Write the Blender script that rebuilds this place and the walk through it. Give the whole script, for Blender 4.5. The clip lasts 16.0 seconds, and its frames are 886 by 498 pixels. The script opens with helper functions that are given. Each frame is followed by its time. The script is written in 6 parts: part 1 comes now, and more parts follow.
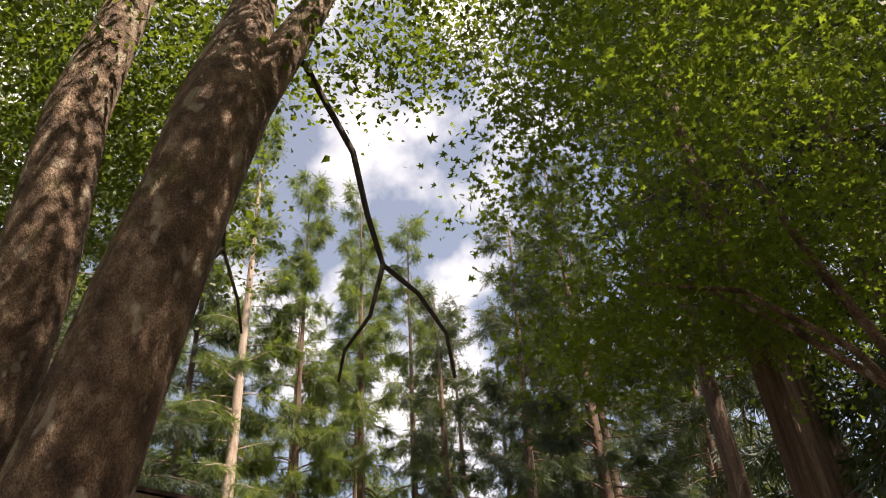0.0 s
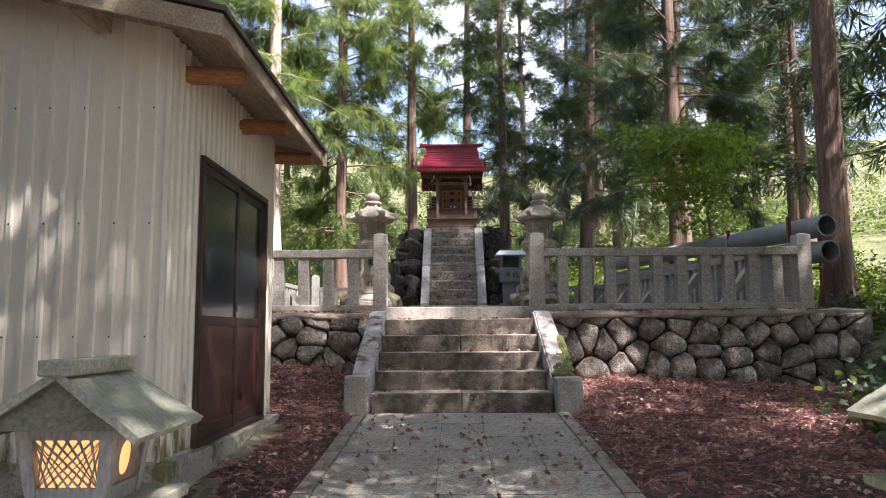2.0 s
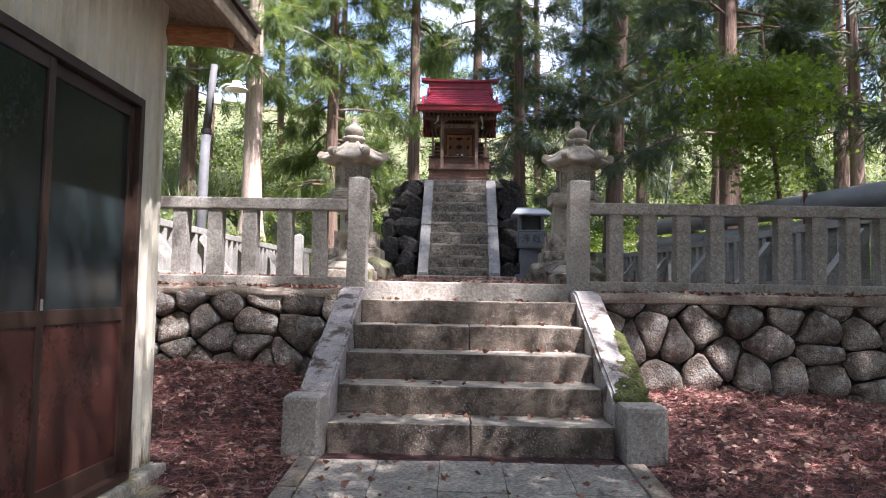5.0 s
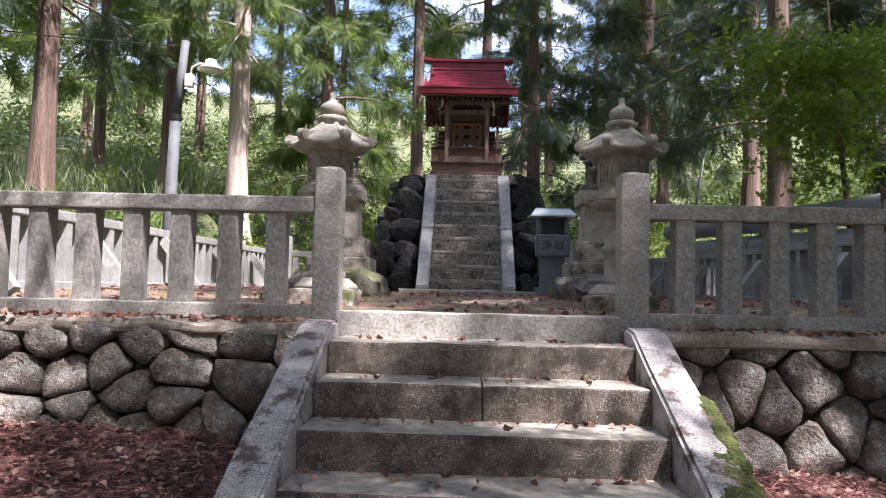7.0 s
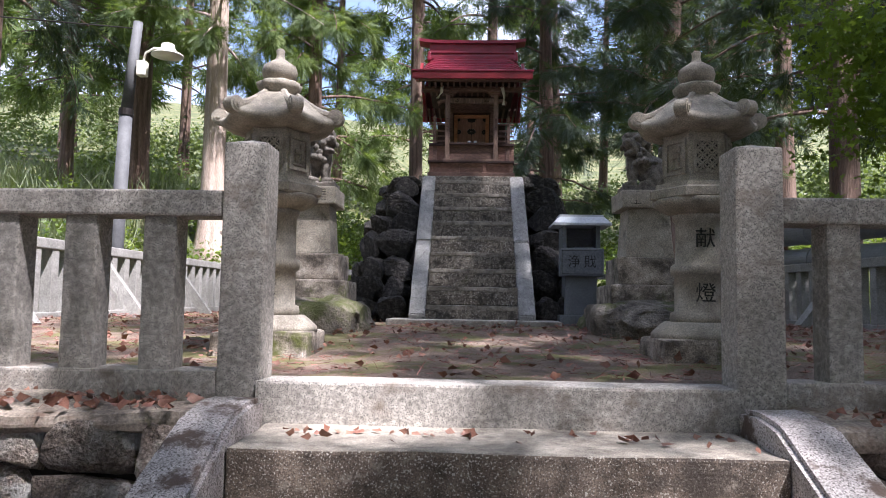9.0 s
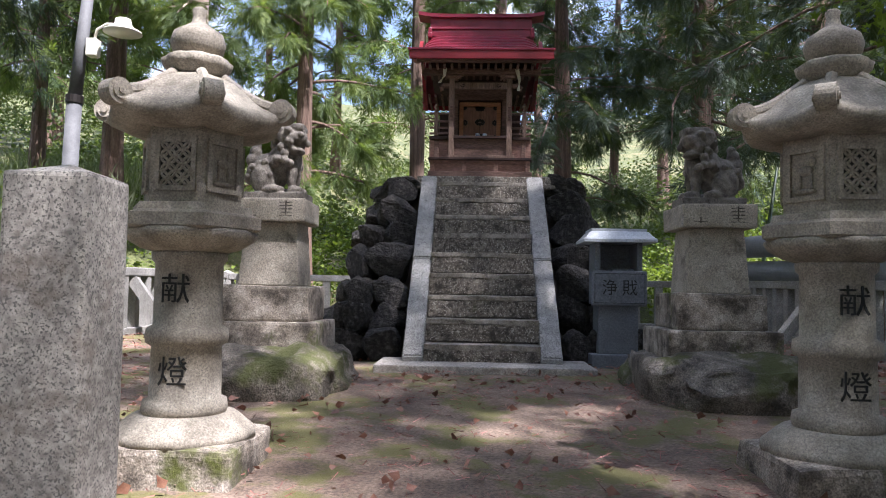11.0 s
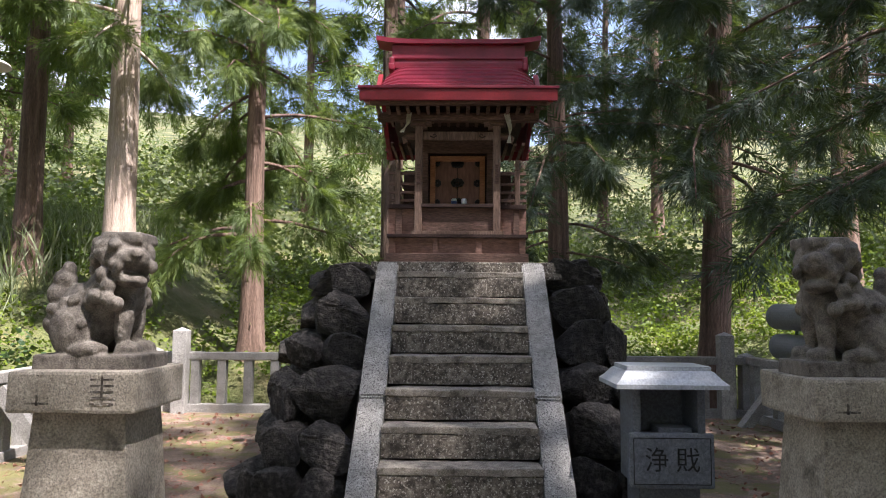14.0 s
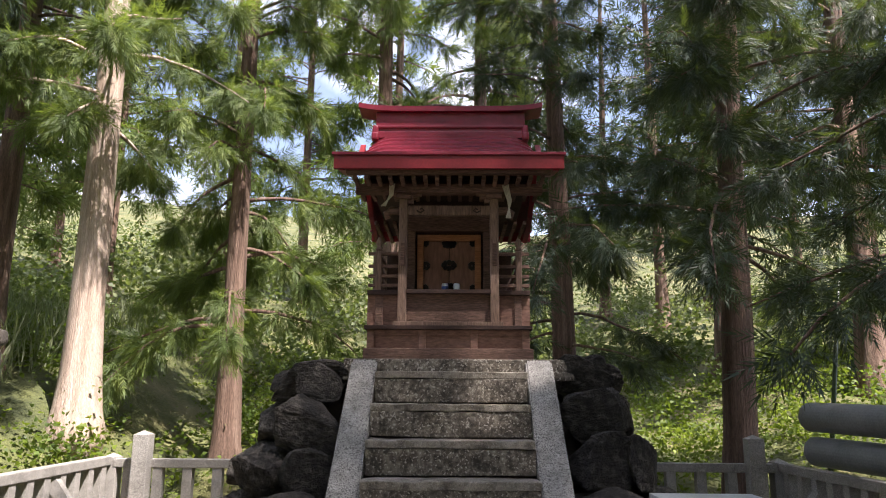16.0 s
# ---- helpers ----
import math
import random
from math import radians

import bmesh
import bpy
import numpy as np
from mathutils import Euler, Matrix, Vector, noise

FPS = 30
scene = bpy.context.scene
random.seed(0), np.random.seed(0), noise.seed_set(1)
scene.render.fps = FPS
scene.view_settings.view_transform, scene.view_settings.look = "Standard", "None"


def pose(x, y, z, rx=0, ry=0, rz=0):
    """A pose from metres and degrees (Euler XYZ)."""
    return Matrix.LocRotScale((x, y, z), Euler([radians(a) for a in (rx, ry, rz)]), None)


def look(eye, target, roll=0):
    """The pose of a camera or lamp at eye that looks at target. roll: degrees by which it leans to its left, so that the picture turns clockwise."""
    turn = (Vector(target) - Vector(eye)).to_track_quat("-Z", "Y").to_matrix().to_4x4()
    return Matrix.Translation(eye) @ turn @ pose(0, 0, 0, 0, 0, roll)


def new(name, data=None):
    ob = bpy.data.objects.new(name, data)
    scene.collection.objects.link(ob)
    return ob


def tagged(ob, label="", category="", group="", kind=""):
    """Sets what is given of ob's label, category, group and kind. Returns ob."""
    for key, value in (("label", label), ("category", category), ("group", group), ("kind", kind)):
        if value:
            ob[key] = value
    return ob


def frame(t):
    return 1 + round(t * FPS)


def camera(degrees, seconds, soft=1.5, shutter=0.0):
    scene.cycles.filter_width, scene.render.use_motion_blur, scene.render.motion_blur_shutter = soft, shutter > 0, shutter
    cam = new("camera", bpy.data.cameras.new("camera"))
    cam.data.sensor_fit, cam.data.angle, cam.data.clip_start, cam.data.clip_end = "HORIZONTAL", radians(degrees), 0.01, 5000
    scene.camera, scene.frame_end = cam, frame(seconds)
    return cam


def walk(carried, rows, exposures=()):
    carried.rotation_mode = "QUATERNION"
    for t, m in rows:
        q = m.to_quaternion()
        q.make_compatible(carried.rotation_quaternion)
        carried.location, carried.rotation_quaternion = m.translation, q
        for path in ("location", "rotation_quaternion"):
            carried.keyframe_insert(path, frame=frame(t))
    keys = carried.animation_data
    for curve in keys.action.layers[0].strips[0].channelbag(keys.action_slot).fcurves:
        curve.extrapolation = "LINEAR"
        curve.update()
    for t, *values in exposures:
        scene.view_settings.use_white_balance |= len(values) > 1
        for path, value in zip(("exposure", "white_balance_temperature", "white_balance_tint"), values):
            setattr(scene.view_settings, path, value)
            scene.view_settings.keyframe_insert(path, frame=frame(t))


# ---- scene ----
# ---------------------------------------------------------------- camera and walk
cam = camera(62.9, 16.0, soft=1.0)


def turned(x, y, z, yaw, pitch, roll):
    """A camera pose from a heading, an upward tilt and a lean, in degrees."""
    a, b = radians(yaw), radians(pitch)
    way = Vector((-math.sin(a) * math.cos(b), math.cos(a) * math.cos(b), math.sin(b)))
    return look((x, y, z), Vector((x, y, z)) + way, roll)


walk(cam, [
    (0.0, turned(0.49, 1.30, 1.06, -5.5, 35.7, -4.3)),
    (0.5, turned(0.54, 1.83, 0.99, -3.05, 25.7, -2.4)),
    (1.0, look((0.675, 2.344, 0.944), (0.747, 4.259, 1.515), -1.3)),
    (1.5, look((0.825, 2.714, 0.928), (0.839, 4.681, 1.290), -0.7)),
    (2.0, look((0.880, 3.173, 0.868), (0.850, 5.159, 1.096), -0.3)),
    (2.5, look((0.893, 3.702, 0.876), (0.857, 5.693, 1.062), 0.0)),
    (3.0, look((0.883, 4.239, 0.876), (0.839, 6.231, 1.044), 0.0)),
    (3.5, look((0.850, 4.740, 0.888), (0.809, 6.734, 1.039), 0.2)),
    (3.7, look((0.848, 4.936, 0.899), (0.814, 6.930, 1.045), 0.2)),
    (6.0, look((0.837, 7.132, 1.274), (0.786, 9.128, 1.393), 1.4)),
    (6.5, look((0.842, 7.636, 1.323), (0.790, 9.632, 1.442), 1.3)),
    (7.0, look((0.823, 8.166, 1.375), (0.767, 10.161, 1.492), 1.4)),
    (7.5, look((0.817, 8.693, 1.418), (0.761, 10.688, 1.536), 1.3)),
    (8.0, look((0.823, 9.213, 1.474), (0.761, 11.209, 1.589), 1.2)),
    (8.5, look((0.797, 9.740, 1.520), (0.728, 11.735, 1.640), 1.1)),
    (9.0, look((0.810, 10.272, 1.560), (0.742, 12.265, 1.712), 1.0)),
    (9.2, look((0.815, 10.472, 1.594), (0.743, 12.464, 1.760), 1.0)),
    (11.5, look((0.753, 12.254, 2.163), (0.673, 14.250, 2.267), 1.0)),
    (12.0, look((0.762, 12.710, 2.326), (0.681, 14.706, 2.435), 0.7)),
    (12.5, look((0.780, 13.182, 2.503), (0.693, 15.176, 2.632), 0.6)),
    (13.0, look((0.797, 13.555, 2.669), (0.720, 15.548, 2.812), 0.4)),
    (13.5, look((0.802, 13.871, 2.824), (0.743, 15.865, 2.973), 0.6)),
    (14.0, look((0.831, 14.090, 2.907), (0.795, 16.083, 3.076), 0.5)),
    (14.5, look((0.885, 14.331, 2.915), (0.859, 16.318, 3.141), 0.4)),
    (15.0, look((0.885, 14.619, 2.954), (0.857, 16.596, 3.249), 0.2)),
    (15.5, look((0.895, 14.875, 2.986), (0.861, 16.841, 3.351), 0.1)),
    (16.0, look((0.895, 15.044, 3.014), (0.859, 17.001, 3.429), 0.4)),
], exposures=[(0.0, 1.25, 7800, 17), (0.7, 1.55, 7400, 20), (1.5, 2.02, 6500, 19), (3.5, 2.34, 6000, 20), (9.0, 1.85, 5800, 19), (12.5, 2.0, 5900, 18), (16.0, 1.85, 6600, 18)])

# ---------------------------------------------------------------- world, sun, exposure
SUN_ELEVATION, SUN_TURN = 60.0, 132.0        # degrees; the turn is the compass bearing of the sun, 0 = +y, 90 = +x
world = bpy.data.worlds.new("world")
scene.world = world
world.use_nodes = True
sky = world.node_tree.nodes.new("ShaderNodeTexSky")
sky.sky_type, sky.sun_disc = "NISHITA", False
sky.sun_elevation, sky.sun_rotation = radians(SUN_ELEVATION), radians(SUN_TURN)
background = world.node_tree.nodes["Background"]
background.inputs["Strength"].default_value = 0.082
# broken white cloud over the blue
_sky_nodes, _sky_link = world.node_tree.nodes, world.node_tree.links.new
_cloud = _sky_nodes.new("ShaderNodeTexNoise")
_cloud.inputs["Scale"].default_value, _cloud.inputs["Detail"].default_value = 3.2, 7.0
_sky_link(_sky_nodes.new("ShaderNodeTexCoord").outputs["Generated"], _cloud.inputs["Vector"])
_cover = _sky_nodes.new("ShaderNodeValToRGB")
_cover.color_ramp.elements[0].position, _cover.color_ramp.elements[1].position = 0.51, 0.64
_cover.color_ramp.elements[0].color = (0.09, 0.09, 0.09, 1)      # thin haze in the gaps
_sky_link(_cloud.outputs["Fac"], _cover.inputs[0])
_sky_mix = _sky_nodes.new("ShaderNodeMix")
_sky_mix.data_type = "RGBA"
_sky_mix.inputs[7].default_value = (9.5, 9.9, 10.6, 1)
_sky_link(_cover.outputs[0], _sky_mix.inputs[0])
_sky_link(sky.outputs[0], _sky_mix.inputs[6])
_sky_link(_sky_mix.outputs[2], background.inputs[0])
sun = new("sun", bpy.data.lights.new("sun", "SUN"))
sun.data.energy, sun.data.angle, sun.data.color = 5.0, radians(0.6), (1.0, 0.95, 0.86)
_a, _e = radians(SUN_TURN), radians(SUN_ELEVATION)
sun.matrix_world = look(Vector((math.sin(_a) * math.cos(_e), math.cos(_a) * math.cos(_e), math.sin(_e))) * 60, (0, 0, 0))



# ---------------------------------------------------------------- materials
def material(name, stops, scale=6.0, detail=6.0, rough=0.85, metal=0.0, bump=0.3, bump_scale=60.0, grain=0.25, stretch=(1, 1, 1),
             speckle=None, stain=None, moss=None, by_piece=0.0, by_island=0.0, bump_distance=0.01, leaf=0.0, coords="Object", waves=None):
    """A procedural surface: blotches of the stops' colours, fine grain, optional speckles, stains and moss, relief."""
    m = bpy.data.materials.new(name)
    m.use_nodes = True
    nt = m.node_tree
    n, link = nt.nodes, nt.links.new
    bsdf = n["Principled BSDF"]
    co = n.new("ShaderNodeTexCoord")
    mp = n.new("ShaderNodeMapping")
    mp.inputs["Scale"].default_value = stretch
    link(co.outputs[coords], mp.inputs["Vector"])

    def noise_at(s, d=4.0, r=0.6, offset=None):
        t = n.new("ShaderNodeTexNoise")
        t.inputs["Scale"].default_value, t.inputs["Detail"].default_value, t.inputs["Roughness"].default_value = s, d, r
        link(mp.outputs[0], t.inputs["Vector"])
        return t.outputs["Fac"]

    def ramp(source, points):
        r = n.new("ShaderNodeValToRGB")
        while len(r.color_ramp.elements) < len(points):
            r.color_ramp.elements.new(0.5)
        for e, (at, c) in zip(r.color_ramp.elements, points):
            e.position, e.color = at, (*c, 1)
        link(source, r.inputs[0])
        return r.outputs[0]

    def mix(kind, fac, a, b):
        x = n.new("ShaderNodeMix")
        x.data_type, x.blend_type = "RGBA", kind
        if isinstance(fac, float):
            x.inputs[0].default_value = fac
        else:
            link(fac, x.inputs[0])
        for v, slot in ((a, x.inputs[6]), (b, x.inputs[7])):
            if isinstance(v, tuple):
                slot.default_value = (*v, 1)
            else:
                link(v, slot)
        return x.outputs[2]

    k = len(stops)
    color = ramp(noise_at(scale, detail), [(0.32 + 0.36 * i / max(1, k - 1), c) for i, c in enumerate(stops)])
    color = mix("OVERLAY", grain, color, ramp(noise_at(max(45.0, scale * 16), 4.0), [(0.28, (0.16,) * 3), (0.72, (0.84,) * 3)]))
    if speckle:
        c, s, amount = speckle
        color = mix("MIX", ramp(noise_at(s, 2.0, 0.5), [(0.60 - amount * 0.2, (0,) * 3), (0.66 - amount * 0.2, (1,) * 3)]), color, c)
    if stain:
        c, s, at = stain
        color = mix("MIX", ramp(noise_at(s, 8.0, 0.7), [(at, (0,) * 3), (at + 0.14, (0.85,) * 3)]), color, c)
    if moss:
        c, s, at = moss
        color = mix("MIX", ramp(noise_at(s, 7.0, 0.65), [(at, (0,) * 3), (at + 0.08, (0.95,) * 3)]), color, c)
    if by_piece:
        info = n.new("ShaderNodeObjectInfo")
        color = mix("MULTIPLY", by_piece, color, ramp(info.outputs["Random"], [(0.0, (0.35,) * 3), (1.0, (1.0,) * 3)]))
    if by_island:
        geo = n.new("ShaderNodeNewGeometry")
        color = mix("MULTIPLY", by_island, color, ramp(geo.outputs["Random Per Island"], [(0.0, (0.3, 0.34, 0.3)), (0.5, (0.8, 0.8, 0.7)), (1.0, (1.0, 1.0, 1.0))]))
    link(color, bsdf.inputs["Base Color"])
    bsdf.inputs["Roughness"].default_value, bsdf.inputs["Metallic"].default_value = rough, metal
    if bump:
        b = n.new("ShaderNodeBump")
        b.inputs["Strength"].default_value, b.inputs["Distance"].default_value = bump, bump_distance
        link(noise_at(bump_scale, 5.0, 0.65), b.inputs["Height"])
        link(b.outputs[0], bsdf.inputs["Normal"])
    if leaf:
        tr = n.new("ShaderNodeBsdfTranslucent")
        link(mix("MIX", 0.45, color, (0.34, 0.46, 0.04)), tr.inputs["Color"])
        mixer = n.new("ShaderNodeMixShader")
        mixer.inputs[0].default_value = leaf
        link(bsdf.outputs[0], mixer.inputs[1])
        link(tr.outputs[0], mixer.inputs[2])
        link(mixer.outputs[0], n["Material Output"].inputs["Surface"])
    return m


def plain(name, color, rough=0.5, metal=0.0, emit=0.0, grain=0.15):
    m = material(name, [tuple(0.85 * c for c in color), color], scale=9.0, rough=rough, metal=metal, bump=0.08, bump_scale=120.0, grain=grain)
    if emit:
        b = m.node_tree.nodes["Principled BSDF"]
        b.inputs["Emission Color"].default_value, b.inputs["Emission Strength"].default_value = (*color, 1), emit
    return m


GRANITE = material("granite", [(0.26, 0.235, 0.21), (0.39, 0.355, 0.315)], scale=3.0, grain=0.7, speckle=((0.13, 0.12, 0.11), 190.0, 0.25),
                   stain=((0.145, 0.11, 0.085), 3.6, 0.53), bump=0.35, bump_scale=90.0, bump_distance=0.004)
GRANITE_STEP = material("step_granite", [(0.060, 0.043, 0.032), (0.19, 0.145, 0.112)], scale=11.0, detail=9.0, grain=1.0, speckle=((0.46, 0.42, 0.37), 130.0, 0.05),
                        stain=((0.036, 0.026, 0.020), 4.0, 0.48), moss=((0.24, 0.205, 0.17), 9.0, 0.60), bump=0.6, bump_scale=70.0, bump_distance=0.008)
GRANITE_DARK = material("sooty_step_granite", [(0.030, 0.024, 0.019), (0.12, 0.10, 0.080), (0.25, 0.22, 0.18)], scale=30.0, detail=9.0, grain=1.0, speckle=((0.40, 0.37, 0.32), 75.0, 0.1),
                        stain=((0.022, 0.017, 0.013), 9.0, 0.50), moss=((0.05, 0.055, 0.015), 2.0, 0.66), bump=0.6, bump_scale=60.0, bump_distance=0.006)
GRANITE_TREAD = material("worn_skylit_tread_granite", [(0.15, 0.125, 0.10), (0.34, 0.30, 0.25)], scale=14.0, grain=1.0, stain=((0.06, 0.048, 0.038), 5.0, 0.58), bump=0.6, bump_scale=60.0, bump_distance=0.006)
GRANITE_PALE = material("pale_granite", [(0.20, 0.19, 0.178), (0.33, 0.315, 0.295)], scale=5.0, grain=0.9, speckle=((0.15, 0.14, 0.13), 200.0, 0.2),
                        stain=((0.25, 0.21, 0.17), 1.7, 0.60), bump=0.3, bump_scale=90.0, bump_distance=0.004)
STRINGER = material("lichen_granite", [(0.30, 0.265, 0.25), (0.50, 0.45, 0.43)], scale=9.0, detail=9.0, grain=0.9, speckle=((0.12, 0.10, 0.09), 120.0, 0.2),
                    stain=((0.10, 0.095, 0.03), 3.0, 0.62), moss=((0.085, 0.054, 0.038), 5.0, 0.53), bump=0.5, bump_scale=55.0)
CARVED = material("carved_stone", [(0.17, 0.145, 0.115), (0.38, 0.335, 0.275)], scale=7.0, detail=9.0, grain=0.55, speckle=((0.15, 0.135, 0.12), 190.0, 0.0),
                  stain=((0.10, 0.092, 0.06), 3.0, 0.57), bump=0.35, bump_scale=60.0)
BED_ROCK = material("mossy_bed_rock", [(0.045, 0.036, 0.027), (0.15, 0.125, 0.098), (0.28, 0.24, 0.20)], scale=6.0, detail=10.0, grain=1.0, stain=((0.030, 0.024, 0.018), 4.0, 0.52),
                    moss=((0.060, 0.066, 0.013), 1.7, 0.50), bump=1.0, bump_scale=30.0, bump_distance=0.03)
LION_STONE = material("lion_stone", [(0.060, 0.049, 0.040), (0.23, 0.20, 0.17)], scale=14.0, grain=0.9, stain=((0.05, 0.042, 0.033), 6.0, 0.55), bump=0.8, bump_scale=35.0)
SOOTY_SKYLIT_TREAD = material("sooty_skylit_tread", [(0.11, 0.092, 0.073), (0.31, 0.275, 0.23)], scale=18.0, detail=9.0, grain=1.0, speckle=((0.36, 0.33, 0.29), 140.0, 0.0),
                       stain=((0.03, 0.024, 0.018), 6.0, 0.53), moss=((0.05, 0.055, 0.015), 2.4, 0.68), bump=0.7, bump_scale=50.0, bump_distance=0.008)
STRING_STONE = material("speckled_string_granite", [(0.20, 0.19, 0.175), (0.35, 0.335, 0.315)], scale=12.0, detail=9.0, grain=1.0, speckle=((0.07, 0.065, 0.06), 120.0, 0.3),
                        moss=((0.055, 0.045, 0.038), 3.0, 0.60), bump=0.4, bump_scale=80.0, bump_distance=0.005)
PEDESTAL = material("pedestal_granite", [(0.25, 0.215, 0.17), (0.41, 0.36, 0.295)], scale=6.0, detail=9.0, grain=0.7, speckle=((0.15, 0.135, 0.12), 190.0, 0.05),
                    stain=((0.045, 0.036, 0.028), 3.4, 0.53), moss=((0.10, 0.11, 0.025), 1.6, 0.70), bump=0.4, bump_scale=70.0)
PEDESTAL_BASE = material("stained_base_granite", [(0.055, 0.043, 0.033), (0.25, 0.21, 0.17), (0.40, 0.35, 0.30)], scale=8.0, detail=9.0, grain=0.95, stain=((0.03, 0.023, 0.017), 5.0, 0.49),
                         moss=((0.075, 0.085, 0.012), 2.2, 0.57), bump=0.6, bump_scale=50.0)
BOX_STONE = material("blue_grey_granite", [(0.115, 0.122, 0.135), (0.17, 0.18, 0.195)], scale=4.0, grain=0.6, speckle=((0.08, 0.085, 0.09), 200.0, 0.2), rough=0.6, bump=0.12, bump_scale=110.0)
BOX_ROOF = material("polished_grey_granite", [(0.36, 0.375, 0.40), (0.50, 0.52, 0.545)], scale=4.0, grain=0.4, rough=0.35, bump=0.05)
FIELD_STONE = material("field_stone", [(0.085, 0.062, 0.048), (0.28, 0.22, 0.18), (0.60, 0.55, 0.49)], scale=5.0, detail=9.0, grain=0.95, speckle=((0.62, 0.59, 0.55), 9.0, -0.05), stain=((0.04, 0.032, 0.025), 6.0, 0.54), moss=((0.46, 0.42, 0.375), 6.0, 0.585),
                       by_piece=0.85, bump=1.0, bump_scale=26.0, bump_distance=0.05)
LAVA = material("dark_lava_rock", [(0.014, 0.011, 0.010), (0.045, 0.038, 0.033), (0.13, 0.115, 0.10)], scale=9.0, detail=9.0, grain=0.9, stain=((0.25, 0.24, 0.22), 9.0, 0.72),
                by_piece=0.6, bump=1.0, bump_scale=20.0, bump_distance=0.07)
MORTAR = material("dark_earth_joint", [(0.035, 0.028, 0.022), (0.07, 0.055, 0.042)], scale=7.0, bump=0.6)
COPING = material("mossy_concrete", [(0.16, 0.125, 0.098), (0.32, 0.27, 0.22)], scale=4.5, detail=9.0, grain=0.7, stain=((0.12, 0.055, 0.03), 3.2, 0.54), moss=((0.10, 0.085, 0.022), 2.0, 0.60), bump=0.5, bump_scale=30.0)
PAVER = material("concrete_paver", [(0.22, 0.19, 0.155), (0.36, 0.32, 0.27)], scale=3.2, detail=9.0, grain=0.9, stain=((0.13, 0.105, 0.078), 4.5, 0.54), by_piece=0.25, bump=0.3, bump_scale=60.0)
LITTER = material("cedar_litter", [(0.016, 0.007, 0.007), (0.055, 0.020, 0.019), (0.15, 0.060, 0.056)], scale=14.0, detail=8.0, grain=0.9, stain=((0.045, 0.03, 0.02), 1.2, 0.58),
                  moss=((0.06, 0.07, 0.015), 0.7, 0.72), bump=1.0, bump_scale=70.0, bump_distance=0.02)
TWIG = material("red_cedar_twig", [(0.20, 0.060, 0.055), (0.60, 0.29, 0.27)], scale=7.0, by_island=1.0, bump=0.2)
CHIP = material("tan_leaf_chip", [(0.22, 0.10, 0.085), (0.56, 0.38, 0.32)], scale=4.0, by_island=0.92, rough=0.7, bump=0.1)
DRY_LEAF = material("dry_brown_leaf", [(0.15, 0.050, 0.034), (0.34, 0.17, 0.12)], scale=20.0, by_island=0.6, rough=0.6, bump=0.2)
TERRACE = material("mossy_terrace_soil", [(0.10, 0.068, 0.050), (0.23, 0.165, 0.125)], scale=4.0, detail=8.0, grain=0.8, stain=((0.10, 0.038, 0.028), 3.0, 0.56),
                   moss=((0.115, 0.105, 0.034), 2.6, 0.49), bump=0.9, bump_scale=55.0, bump_distance=0.015)
HILL = material("undergrowth_ground", [(0.035, 0.045, 0.014), (0.09, 0.10, 0.03), (0.19, 0.16, 0.08)], scale=0.8, detail=9.0, grain=0.8, bump=1.0, bump_scale=8.0, bump_distance=0.1)
SHED_WALL = material("cream_metal_siding", [(0.68, 0.62, 0.52), (0.80, 0.745, 0.64)], scale=0.9, grain=0.15, stretch=(1, 1, 0.35), stain=((0.36, 0.34, 0.22), 1.1, 0.62), rough=0.45, metal=0.0, bump=0.06)
_nt = SHED_WALL.node_tree
_n, _l = _nt.nodes, _nt.links.new
_b = _n["Principled BSDF"]
_old = _b.inputs["Base Color"].links[0].from_socket
_co, _mp, _sep, _tex = _n.new("ShaderNodeTexCoord"), _n.new("ShaderNodeMapping"), _n.new("ShaderNodeSeparateXYZ"), _n.new("ShaderNodeTexNoise")
_mp.inputs["Scale"].default_value = (7.0, 7.0, 1.3)
_tex.inputs["Scale"].default_value, _tex.inputs["Detail"].default_value, _tex.inputs["Roughness"].default_value = 1.0, 9.0, 0.7
_l(_co.outputs["Object"], _mp.inputs["Vector"])
_l(_mp.outputs[0], _tex.inputs["Vector"])
_l(_co.outputs["Object"], _sep.inputs[0])
_rng = _n.new("ShaderNodeMapRange")
_rng.inputs["From Min"].default_value, _rng.inputs["From Max"].default_value = 0.0, 0.75
_rng.inputs["To Min"].default_value, _rng.inputs["To Max"].default_value = 0.19, -0.12
_l(_sep.outputs["Z"], _rng.inputs["Value"])
_add = _n.new("ShaderNodeMath")
_l(_tex.outputs["Fac"], _add.inputs[0])
_l(_rng.outputs[0], _add.inputs[1])
_cut = _n.new("ShaderNodeValToRGB")
_cut.color_ramp.elements[0].position, _cut.color_ramp.elements[1].position = 0.58, 0.70
_l(_add.outputs[0], _cut.inputs[0])
_dirt = _n.new("ShaderNodeMix")
_dirt.data_type = "RGBA"
_dirt.inputs[7].default_value = (0.13, 0.105, 0.04, 1)
_l(_cut.outputs[0], _dirt.inputs[0])
_l(_old, _dirt.inputs[6])
_l(_dirt.outputs[2], _b.inputs["Base Color"])
SHED_FOOT = material("mossy_footing_concrete", [(0.22, 0.20, 0.165), (0.38, 0.35, 0.29)], scale=3.0, grain=0.6, moss=((0.11, 0.10, 0.025), 2.2, 0.52), bump=0.4)
